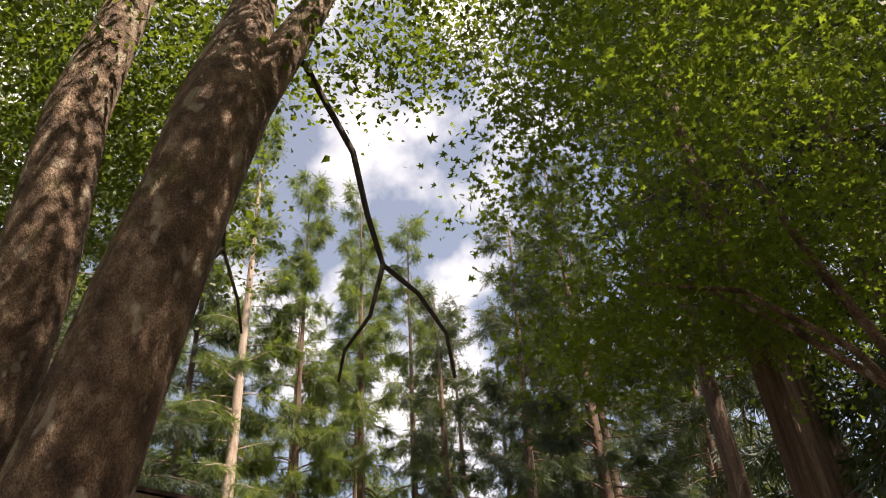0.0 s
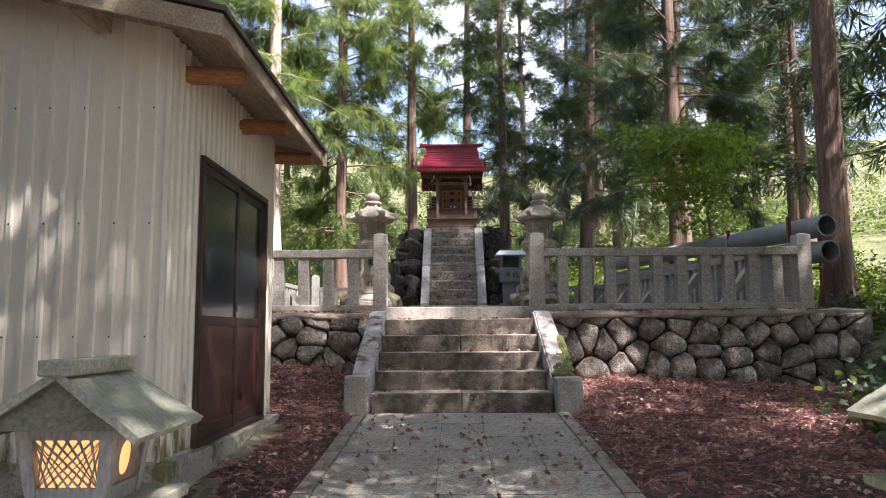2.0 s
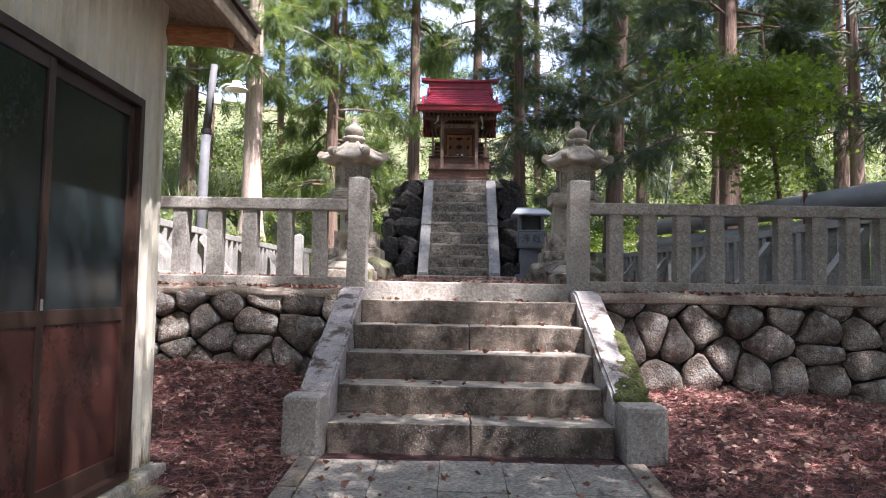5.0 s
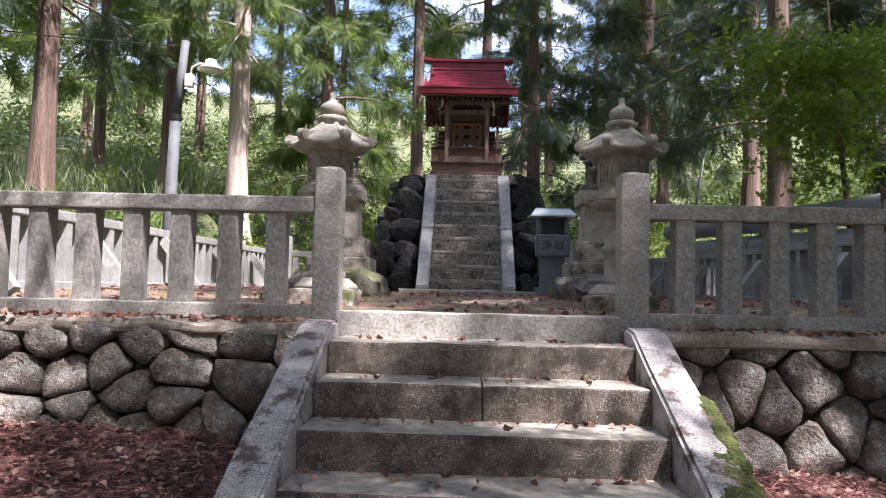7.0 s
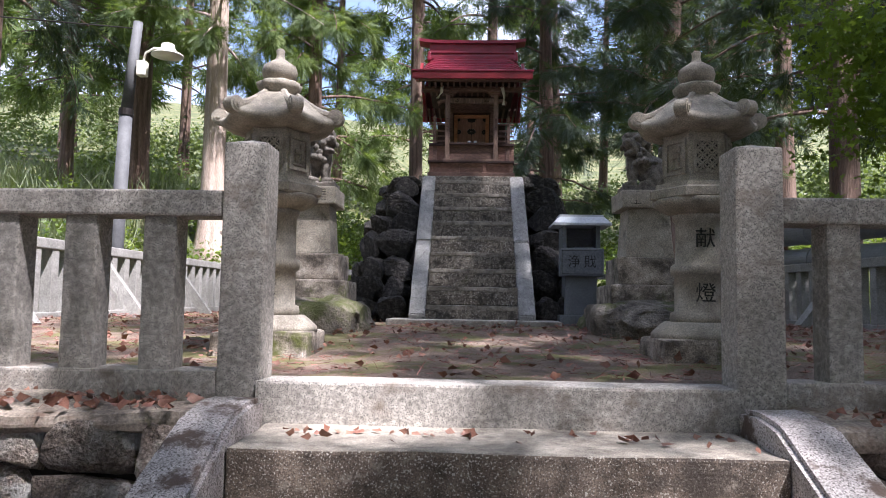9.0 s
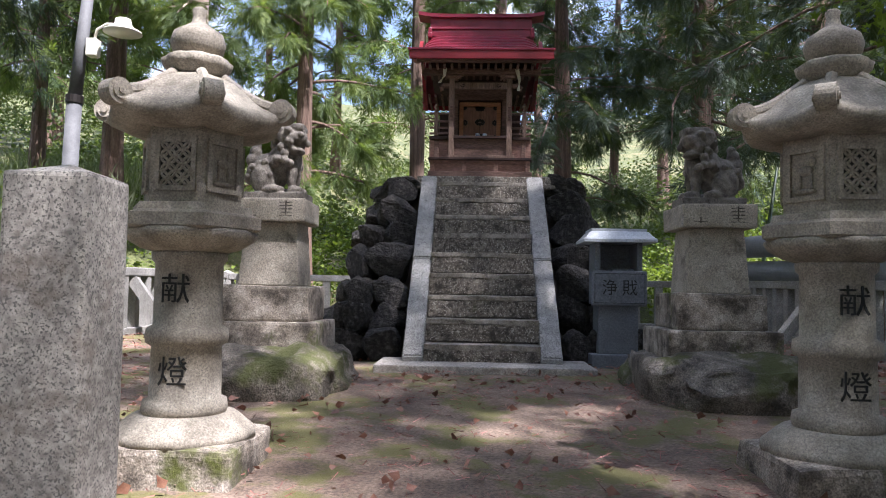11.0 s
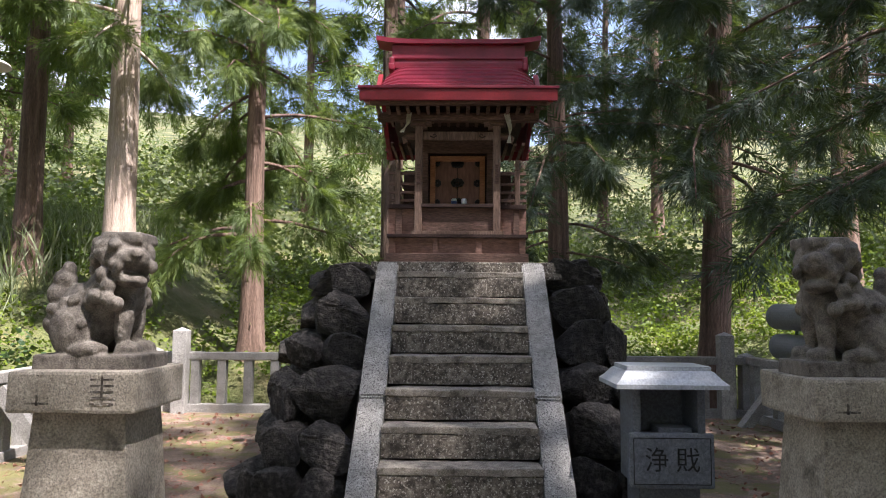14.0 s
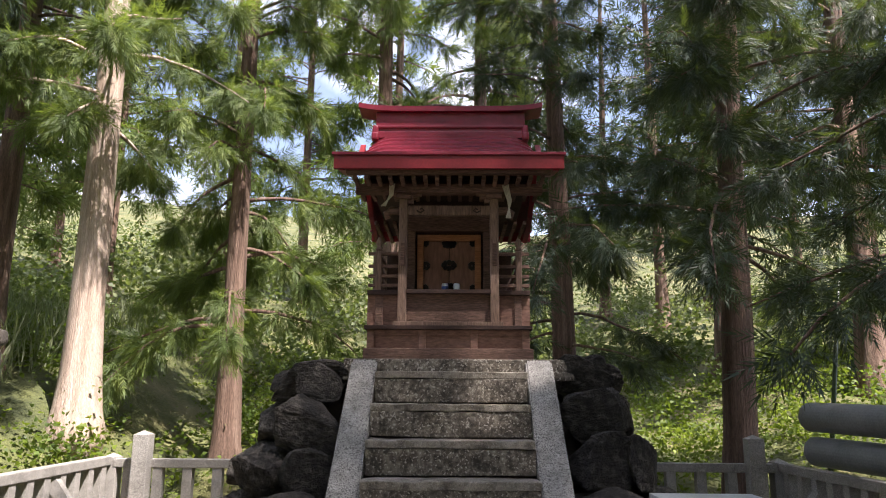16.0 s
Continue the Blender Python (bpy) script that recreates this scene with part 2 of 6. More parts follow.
FOOT_ROCK = material("mossy_footing_rock", [(0.075, 0.062, 0.045), (0.27, 0.235, 0.18)], scale=6.0, detail=9.0, grain=0.9, moss=((0.095, 0.09, 0.022), 3.0, 0.50), bump=1.0, bump_scale=24.0, bump_distance=0.03)
SHED_WOOD = material("weathered_eave_wood", [(0.26, 0.20, 0.14), (0.42, 0.34, 0.25)], scale=4.0, stretch=(1, 0.15, 1), grain=0.6, stain=((0.11, 0.075, 0.05), 2.0, 0.58), bump=0.4)
BEAM_WOOD = material("orange_beam_wood", [(0.30, 0.12, 0.05), (0.46, 0.22, 0.11)], scale=5.0, stretch=(0.2, 1, 1), grain=0.5, bump=0.3)
SHED_ROOF = material("brown_roof_sheet", [(0.05, 0.03, 0.025), (0.085, 0.05, 0.04)], scale=4.0, rough=0.5, bump=0.2)
ALU_BROWN = material("bronze_door_frame", [(0.045, 0.025, 0.018), (0.07, 0.04, 0.03)], scale=3.0, rough=0.4, metal=0.3, bump=0.05)
PANEL_BROWN = material("maroon_door_panel", [(0.05, 0.018, 0.014), (0.075, 0.028, 0.021)], scale=2.0, rough=0.22, bump=0.03)
GLASS_DOOR = material("dark_patterned_glass", [(0.012, 0.018, 0.02), (0.022, 0.03, 0.032)], scale=3.0, rough=0.08, bump=0.25, bump_scale=55.0, bump_distance=0.003)
ROOF_RED = material("red_painted_copper", [(0.15, 0.008, 0.022), (0.24, 0.018, 0.040)], scale=5.0, grain=0.25, stain=((0.20, 0.03, 0.035), 4.0, 0.64), rough=0.36, bump=0.12, bump_scale=30.0)
FASCIA_RED = material("crimson_eave_board", [(0.16, 0.006, 0.012), (0.24, 0.012, 0.02)], scale=4.0, rough=0.42, stain=((0.38, 0.06, 0.06), 9.0, 0.72), bump=0.06)
SHRINE_WOOD = material("shrine_wood", [(0.085, 0.045, 0.033), (0.18, 0.105, 0.08)], scale=5.0, stretch=(0.25, 1, 1.4), grain=0.7, stain=((0.25, 0.18, 0.15), 5.0, 0.66), bump=0.5, bump_scale=40.0)
SHRINE_POST = material("shrine_post_wood", [(0.11, 0.065, 0.048), (0.21, 0.135, 0.10)], scale=5.0, stretch=(1.4, 1.4, 0.18), grain=0.7, bump=0.4, bump_scale=40.0)
SHRINE_PINK = material("faded_red_plinth_wood", [(0.17, 0.085, 0.062), (0.28, 0.16, 0.125)], scale=4.0, stretch=(0.3, 1, 1), grain=0.6, stain=((0.33, 0.24, 0.20), 6.0, 0.64), bump=0.3)
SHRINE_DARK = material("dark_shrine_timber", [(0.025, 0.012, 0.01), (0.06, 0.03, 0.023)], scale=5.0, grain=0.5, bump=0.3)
DOOR_WOOD = material("orange_shrine_door", [(0.16, 0.075, 0.050), (0.24, 0.125, 0.085)], scale=3.0, stretch=(1, 1, 0.2), grain=0.4, bump=0.15)
IRON = material("black_iron_fitting", [(0.015, 0.012, 0.012), (0.03, 0.024, 0.022)], scale=6.0, rough=0.5, metal=0.6, bump=0.2)
ROPE = material("straw_rope", [(0.40, 0.36, 0.28), (0.56, 0.52, 0.42)], scale=20.0, bump=0.6, bump_scale=90.0)
PIPE = material("grey_plastic_pipe", [(0.16, 0.165, 0.175), (0.235, 0.24, 0.25)], scale=2.0, grain=0.3, stain=((0.10, 0.10, 0.09), 3.0, 0.62), rough=0.42, bump=0.06)
RUST = material("rusty_steel", [(0.09, 0.035, 0.022), (0.17, 0.075, 0.045)], scale=12.0, grain=0.6, rough=0.8, bump=0.4)
INK_AND_SHADE = plain("black_carved_ink_and_shade", (0.012, 0.012, 0.012), 0.7)
LAMP_GLOW = plain("warm_lantern_paper", (1.0, 0.47, 0.17), 0.6, emit=0.30)
LAMP_BODY = material("grey_wood_lantern", [(0.25, 0.235, 0.215), (0.36, 0.345, 0.32)], scale=5.0, stretch=(1, 1, 0.3), grain=0.4, bump=0.2)
LAMP_ROOF = material("mossy_lantern_roof", [(0.17, 0.17, 0.13), (0.28, 0.275, 0.225)], scale=4.0, grain=0.5, stain=((0.10, 0.11, 0.055), 2.5, 0.5), bump=0.3)
STEEL_POLE = material("grey_steel_pole", [(0.06, 0.06, 0.065), (0.11, 0.11, 0.115)], scale=4.0, rough=0.75, metal=0.0, bump=0.1)
WHITE_ENAMEL = plain("cream_enamel", (0.70, 0.66, 0.58), 0.35)
CAN_BLUE = plain("blue_can_print", (0.05, 0.09, 0.28), 0.3, 0.3)
CAN_SILVER = plain("silver_can", (0.62, 0.63, 0.66), 0.28, 0.7)
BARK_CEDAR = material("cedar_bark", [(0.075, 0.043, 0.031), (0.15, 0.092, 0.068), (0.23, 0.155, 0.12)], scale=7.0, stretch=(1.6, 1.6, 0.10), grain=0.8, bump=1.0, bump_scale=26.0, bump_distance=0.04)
# cedar bark for one trunk, with the sunlight on it put into a paler colour
BARK_SUNLIT = material("sunlit_peeling_cedar_bark", [(0.32, 0.23, 0.18), (0.52, 0.42, 0.36)], scale=7.0, stretch=(1.6, 1.6, 0.10), grain=0.7, bump=0.9, bump_scale=26.0, bump_distance=0.03)
# the same tree's bark, darkened so its boughs stand as backlit silhouettes
BOUGH_SILHOUETTE = material("backlit_bough_bark", [(0.022, 0.014, 0.011), (0.05, 0.034, 0.027)], scale=6.0, grain=0.6, bump=0.6, bump_scale=40.0)
BARK_BROAD = material("mottled_broadleaf_bark", [(0.05, 0.028, 0.018), (0.16, 0.095, 0.06), (0.34, 0.235, 0.165)], scale=5.5, stretch=(1, 1, 0.6), detail=12.0, grain=1.0, speckle=((0.36, 0.29, 0.22), 5.0, -0.05), stain=((0.12, 0.095, 0.028), 1.8, 0.58), bump=1.0, bump_scale=14.0, bump_distance=0.10)
# cedar foliage in two copies: sunlight in the first colour, shade in the second
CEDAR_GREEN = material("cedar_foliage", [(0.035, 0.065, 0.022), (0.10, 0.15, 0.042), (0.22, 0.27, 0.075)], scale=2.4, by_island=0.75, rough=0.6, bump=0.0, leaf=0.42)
CEDAR_SHADED = material("shaded_cedar_foliage", [(0.007, 0.019, 0.015), (0.019, 0.040, 0.028), (0.050, 0.080, 0.045)], scale=2.4, by_island=0.75, rough=0.6, bump=0.0, leaf=0.22)
MAPLE_GREEN = material("maple_foliage", [(0.07, 0.12, 0.012), (0.15, 0.22, 0.022)], scale=0.9, by_island=0.5, rough=0.55, bump=0.0, leaf=0.58)
BUSH_GREEN = material("undergrowth_leaves", [(0.026, 0.055, 0.010), (0.09, 0.145, 0.017), (0.22, 0.28, 0.033)], scale=0.9, by_island=0.6, rough=0.55, bump=0.0, leaf=0.45)
BUSH_DARK = material("dark_shrub_leaves", [(0.018, 0.04, 0.018), (0.04, 0.075, 0.03)], scale=0.5, by_island=0.6, rough=0.4, bump=0.0, leaf=0.25)
# far leaves: haze and sunlight are put into this paler green
HAZY_SHRUB = material("hazy_hillside_leaves", [(0.035, 0.06, 0.025), (0.11, 0.14, 0.065), (0.27, 0.28, 0.16)], scale=0.45, by_island=0.5, rough=0.6, bump=0.0, leaf=0.4)
OAK_GREEN = material("broadleaf_foliage", [(0.035, 0.065, 0.010), (0.085, 0.13, 0.016)], scale=0.9, by_island=0.6, rough=0.5, bump=0.0, leaf=0.4)
REED = material("pampas_grass_blade", [(0.10, 0.13, 0.06), (0.26, 0.28, 0.19)], scale=0.6, by_island=0.6, rough=0.6, bump=0.0, leaf=0.35)
MOSS = material("green_moss", [(0.05, 0.06, 0.01), (0.11, 0.12, 0.022)], scale=9.0, grain=0.8, bump=1.0, bump_scale=80.0, bump_distance=0.02)


# ---------------------------------------------------------------- mesh helpers
def finish(bm, smooth=False):
    me = bpy.data.meshes.new("mesh")
    bm.normal_update()
    bm.to_mesh(me)
    bm.free()
    if smooth:
        me.polygons.foreach_set("use_smooth", [True] * len(me.polygons))
    return me


def part(name, bm, mat, parent, label="", smooth=False):
    """One mesh object under a thing or a part."""
    me = bm if isinstance(bm, bpy.types.Mesh) else finish(bm, smooth)
    if not me.materials:
        me.materials.append(mat)
    ob = new(name, me)
    ob.parent = parent
    if label:
        ob["label"] = label
    return ob


def thing(name, label, category, at=(0, 0, 0), turn=0.0, group=""):
    ob = new(name)
    ob.empty_display_size = 0.1
    ob.matrix_world = pose(*at, 0, 0, turn)
    return tagged(ob, label, category, group)


def setting(name, bm, mat, label="", smooth=False, category=""):
    me = finish(bm, smooth)
    me.materials.append(mat)
    return tagged(new(name, me), label, category or name.split("_")[0], "", "structure")


def box(bm, x0, x1, y0, y1, z0, z1, bevel=0.0, m=None, wobble=0.0, cuts=0):
    """A block between the given limits, with rounded or worn edges."""
    made = bmesh.ops.create_cube(bm, size=1.0)["verts"]
    bmesh.ops.transform(bm, matrix=Matrix.LocRotScale(((x0 + x1) / 2, (y0 + y1) / 2, (z0 + z1) / 2), None, (abs(x1 - x0), abs(y1 - y0), abs(z1 - z0))), verts=made)
    if bevel:
        edges = list({e for v in made for e in v.link_edges})
        out = bmesh.ops.bevel(bm, geom=edges, offset=bevel, segments=2, affect="EDGES", profile=0.6)
        made = list({v for f in out["faces"] for v in f.verts} | {v for v in made if v.is_valid})
    if m is not None:
        bmesh.ops.transform(bm, matrix=m, verts=made)
    return made


def boxed(*limits, bevel=0.0, m=None):
    bm = bmesh.new()
    box(bm, *limits, bevel=bevel, m=m)
    return bm


def worn(bm, cuts=2, amount=0.006, size=6.0):
    """Subdivide and shift the surface a little, as weathered stone."""
    bmesh.ops.subdivide_edges(bm, edges=bm.edges[:], cuts=cuts, use_grid_fill=True)
    for v in bm.verts:
        v.co += noise.noise_vector(v.co * size) * amount
    return bm


def lathe(bm, profile, sides=24, turn=0.0, sweep=None):
    """A turned body from (radius, height) pairs. sweep(angle, radius, height): its own radius and height."""
    rings = []
    for r, z in profile:
        ring = []
        for i in range(sides):
            a = turn + 2 * math.pi * i / sides
            rr, zz = sweep(a, r, z) if sweep else (r, z)
            ring.append(bm.verts.new((rr * math.cos(a), rr * math.sin(a), zz)))
        rings.append(ring)
    for lo, hi in zip(rings, rings[1:]):
        for i in range(sides):
            j = (i + 1) % sides
            bm.faces.new((lo[i], lo[j], hi[j], hi[i]))
    bm.faces.new(rings[0][::-1])
    bm.faces.new(rings[-1])
    return bm


def tube(bm, points, radii, sides=8):
    """A pipe, limb or rope along points, with a radius at each."""
    pts = [Vector(p) for p in points]
    rings, side = [], None
    for i, p in enumerate(pts):
        way = (pts[min(i + 1, len(pts) - 1)] - pts[max(i - 1, 0)]).normalized()
        if side is None:
            side = way.orthogonal().normalized()
        side = (side - way * side.dot(way)).normalized()
        up = way.cross(side)
        r = radii[i] if isinstance(radii, (list, tuple)) else radii
        rings.append([bm.verts.new(p + side * (r * math.cos(a)) + up * (r * math.sin(a))) for a in (2 * math.pi * k / sides for k in range(sides))])
    for lo, hi in zip(rings, rings[1:]):
        for i in range(sides):
            j = (i + 1) % sides
            bm.faces.new((lo[i], lo[j], hi[j], hi[i]))
    bm.faces.new(rings[0][::-1])
    bm.faces.new(rings[-1])
    return bm


def prism(bm, outline, x0, x1):
    """A body of one outline in y and z, from x0 to x1."""
    a = [bm.verts.new((x0, y, z)) for y, z in outline]
    b = [bm.verts.new((x1, y, z)) for y, z in outline]
    k = len(outline)
    for i in range(k):
        j = (i + 1) % k
        bm.faces.new((a[i], a[j], b[j], b[i]))
    bm.faces.new(a[::-1])
    bm.faces.new(b)
    bmesh.ops.recalc_face_normals(bm, faces=bm.faces[:])
    return bm


def rock_mesh(mat, seed, sub=4, rough=0.10, flat=0.62, cuts=11):
    """A chipped stone about one metre across, with flattened faces and rounded edges, to be scaled."""
    bm = bmesh.new()
    bmesh.ops.create_icosphere(bm, subdivisions=sub, radius=0.5)
    dice = random.Random(int(seed * 100) + 7)
    off = Vector((seed * 7.3, seed * 3.1, seed * 1.7))
    planes = [(Vector((dice.gauss(0, 1), dice.gauss(0, 0.6), dice.gauss(0, 1))).normalized(), dice.uniform(0.33, 0.45)) for _ in range(cuts)]
    planes.append((Vector((dice.uniform(-0.2, 0.2), -1, dice.uniform(-0.2, 0.2))).normalized(), 0.30))
    for v in bm.verts:
        d = v.co.normalized()
        c = Vector([math.copysign(abs(a) ** flat, a) for a in d]) * 0.5
        c *= 1 + rough * noise.noise(d * 1.6 + off)
        for way, reach in planes:
            over = c.dot(way) - reach
            if over > 0:
                c -= way * over * 0.96
        v.co = c + d * (0.030 * noise.noise(d * 4.0 + off) + 0.018 * noise.noise(d * 9.0 + off) + 0.010 * noise.noise(d * 19.0 + off))
    me = finish(bm, True)
    me.materials.append(mat)
    return me


def scatter(name, template, faces, places, turns, scales, mat):
    """Many small pieces in one mesh: a template of points and triangles, put at places with rotation matrices and scales."""
    t = np.asarray(template, float)
    f = np.asarray(faces, int)
    n = len(places)
    v = np.einsum("nij,kj->nki", turns, t) * np.asarray(scales)[:, None, None] + np.asarray(places)[:, None, :]
    ids = (f[None] + (np.arange(n) * len(t))[:, None, None]).reshape(-1, 3)
    me = bpy.data.meshes.new(name)
    me.vertices.add(n * len(t))
    me.vertices.foreach_set("co", v.reshape(-1).astype(np.float32))
    me.loops.add(ids.size)
    me.loops.foreach_set("vertex_index", ids.reshape(-1).astype(np.int32))
    me.polygons.add(len(ids))
    me.polygons.foreach_set("loop_start", np.arange(0, ids.size, 3, dtype=np.int32))
    me.update(calc_edges=True)
    me.materials.append(mat)
    return me


def turns_of(rng, n, droop=None, tilt=1.0):
    """Random rotation matrices; droop: unit ways for the pieces' own y axis to follow."""
    if droop is None:
        droop = rng.normal(size=(n, 3)) * (1, 1, tilt)
    y = droop / np.linalg.norm(droop, axis=1, keepdims=True)
    x = np.cross(y, rng.normal(size=(n, 3)))
    x /= np.linalg.norm(x, axis=1, keepdims=True)
    return np.stack([x, y, np.cross(x, y)], axis=2)


def writing(name, text, size, mat, parent, m, label=""):
    """Carved letters in the built-in font, as a thin mesh."""
    cu = bpy.data.curves.new("letters", "FONT")
    cu.body, cu.size, cu.extrude, cu.align_x, cu.align_y = text, size, 0.002, "CENTER", "CENTER"
    cu.resolution_u = 3
    tmp = bpy.data.objects.new("letters", cu)
    me = bpy.data.meshes.new_from_object(tmp)
    bpy.data.objects.remove(tmp)
    me.transform(m)
    me.materials.clear()
    me.materials.append(mat)
    return part(name, me, mat, parent, label)


# ---------------------------------------------------------------- ground
def ease(a, b, t):
    t = min(1.0, max(0.0, (t - a) / (b - a)))
    return t * t * (3 - 2 * t)


def ground_height(x, y):
    """The lie of the land: a gentle rise to the steps, a bank at the retaining wall, hillsides behind and beside."""
    z = -0.062 * (10.85 - y) if y < 10.85 else 0.0
    z = max(z, -0.9)
    bank = ease(10.2, 13.0, y) * (0.42 if x < 0 else 0.26 - 0.05 * max(0.0, x - 3))
    off_path = min(1.0, max(0.0, max(-0.25 - x, x - 2.15)) / 0.5)
    z += bank * off_path
    z += off_path * 0.03 * noise.noise(Vector((x * 1.4, y * 1.4, 0)))
    right = ease(5.2, 9.0, x) * ease(9.5, 17.0, y)
    z += 1.25 * right
    z += 0.16 * max(0.0, x - 8.0) * ease(4, 16, y)
    left = ease(-3.6, -6.0, x)
    z += left * (1.0 * ease(6, 14, y) + 0.75 * ease(14, 25, y)) + 0.13 * max(0.0, -6.0 - x) * ease(0, 16, y)
    back = ease(24.6, 27.5, y)
    z = z * (1 - 0.3 * back) + back * (1.75 + 0.25 * max(0.0, min(y, 60) - 27.5) * (0.75 + 0.15 * ease(1, -4, x)))
    if y > 60:
        z += 0.30 * (min(y, 130) - 60)
    z += 0.10 * noise.noise(Vector((x * 0.35, y * 0.35, 5))) * (back + left + right)
    return z


def lines(near, far, step, reach):
    """Grid lines, close in the near range and ever wider out to the reach."""
    inner = list(np.arange(near, far + 1e-6, step))
    out, s, a = [], step, far
    while a < reach:
        s *= 1.35
        a += s
        out.append(a)
    lead, s, a = [], step, near
    while a > -reach:
        s *= 1.35
        a -= s
        lead.append(a)
    return lead[::-1] + inner + out


bm = bmesh.new()
xs, ys = lines(-10, 12, 0.28, 700), lines(-2, 36, 0.28, 700)
grid = [[bm.verts.new((x, y, ground_height(x, y))) for x in xs] for y in ys]
for j in range(len(ys) - 1):
    for i in range(len(xs) - 1):
        f = bm.faces.new((grid[j][i], grid[j][i + 1], grid[j + 1][i + 1], grid[j + 1][i]))
        x, y = xs[i], ys[j]
        f.material_index = 0 if (y < 14 and -6.5 < x < 7.6 - 0.12 * max(0, y - 8)) else 1
ground = setting("ground", bm, LITTER, "forest floor of red-brown cedar litter and green hillside", smooth=True)
ground.data.materials.append(HILL)


def terrace_height(y):
    return 1.2 + 0.14 * ease(13.4, 18.2, y)


X_LEFT, X_RIGHT, Y_FENCE, Y_BACK = -3.85, 5.9, 13.48, 25.25
bm = bmesh.new()
nx, ny = 40, 48
top = [[bm.verts.new((X_LEFT - 0.1 + (X_RIGHT - X_LEFT - 0.1 - 0.6 * j / ny) * i / nx, 13.5 + (Y_BACK + 0.25 - 13.5) * j / ny,
                      terrace_height(13.5 + (Y_BACK - 13.5) * j / ny) + 0.025 * noise.noise(Vector((i * 0.5, j * 0.5, 2))))) for i in range(nx + 1)] for j in range(ny + 1)]
for j in range(ny):
    for i in range(nx):
        bm.faces.new((top[j][i], top[j][i + 1], top[j + 1][i + 1], top[j + 1][i]))
rim = [e for e in bm.edges if e.is_boundary]
low = bmesh.ops.extrude_edge_only(bm, edges=rim)["geom"]
for v in low:
    if isinstance(v, bmesh.types.BMVert):
        v.co.z = -0.3
terrace = setting("pavement_terrace", bm, TERRACE, "raised shrine terrace of mossy soil with fallen leaves", smooth=True)

# path of concrete slabs with kerb strips
path = tagged(new("pavement_path"), "path of grey concrete slabs strewn with dry leaves", "path", "", "structure")
SLOPE = math.degrees(math.atan(0.062))


def on_path(y):
    return -0.062 * (10.85 - y)


paver_bm = bmesh.new()
box(paver_bm, -0.1982, 0.1982, -0.2982, 0.2982, -0.06, 0.012, bevel=0.0035)
paver_mesh = finish(paver_bm)
paver_mesh.materials.append(PAVER)
kerb_bm = bmesh.new()
box(kerb_bm, -0.06, 0.06, -0.297, 0.297, -0.08, 0.022, bevel=0.01)
kerb_mesh = finish(kerb_bm)
kerb_mesh.materials.append(COPING)
rnd = random.Random(4)
for j in range(22):
    y = 10.97 - 0.3 - 0.6 * j
    for i in range(5):
        ob = part("slab", paver_mesh, PAVER, path)
        ob.matrix_world = pose(0.15 + 0.4 * i, y, on_path(y) + rnd.uniform(-0.003, 0.003), SLOPE + rnd.uniform(-0.2, 0.2), rnd.uniform(-0.3, 0.3), 0)
    for x in (-0.115, 2.015):
        ob = part("kerb", kerb_mesh, COPING, path)
        ob.matrix_world = pose(x, y, on_path(y) + rnd.uniform(-0.004, 0.004), SLOPE, 0, rnd.uniform(-0.5, 0.5))

# ---------------------------------------------------------------- lower stairs
stairs = tagged(new("stairs_lower"), "five weathered granite steps between sloping stone cheeks", "stairs", "", "structure")
RISE, RUN = 0.208, 0.41
for i in range(5):
    y0 = 11.22 + RUN * i
    depth = 0.62 if i == 4 else 0.55
    halves = ((-0.04, 0.95), (0.955, 1.94)) if i in (0, 3) else ((-0.04, 1.94),)
    for a, b in halves:
        bm = bmesh.new()
        box(bm, a, b, y0, y0 + depth, RISE * i - (0.15 if i == 0 else 0.05), RISE * (i + 1), bevel=0.014)
        worn(bm, 5, 0.008, 7.0)
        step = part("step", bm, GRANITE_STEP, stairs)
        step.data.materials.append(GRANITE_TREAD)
        # up-facing faces paler: foot wear, plus sky light put into the colour
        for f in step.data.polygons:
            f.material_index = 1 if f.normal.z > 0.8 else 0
bm = bmesh.new()
box(bm, -0.09, 1.965, 13.38, 13.62, 0.95, 1.222, bevel=0.014)
part("threshold", worn(bm, 4, 0.004), GRANITE, stairs, "pale granite threshold beam")
for name, a, b, top_z in (("cheek", -0.27, -0.045, 1.10), ("cheek", 1.945, 2.185, 1.10)):
    bm = bmesh.new()
    prism(bm, [(11.32, -0.1), (11.32, 0.36), (11.42, 0.44), (13.0, 1.13), (13.2, 1.16), (13.36, 1.15), (13.36, -0.1)], a, b)
    bmesh.ops.bevel(bm, geom=bm.edges[:], offset=0.02, segments=2, affect="EDGES")
    part("cheek", worn(bm, 3, 0.012, 4.0), STRINGER, stairs, "lichen-stained sloping cheek stone with moss")
for a, b, h in ((-0.31, -0.05, 0.40), (1.97, 2.25, 0.38)):
    bm = bmesh.new()
    box(bm, a, b, 11.02, 11.34, -0.15, h, bevel=0.03)
    part("end_block", worn(bm, 4, 0.014, 4.0), GRANITE, stairs, "rough granite end block")
bm = bmesh.new()
moss_rng = random.Random(5)
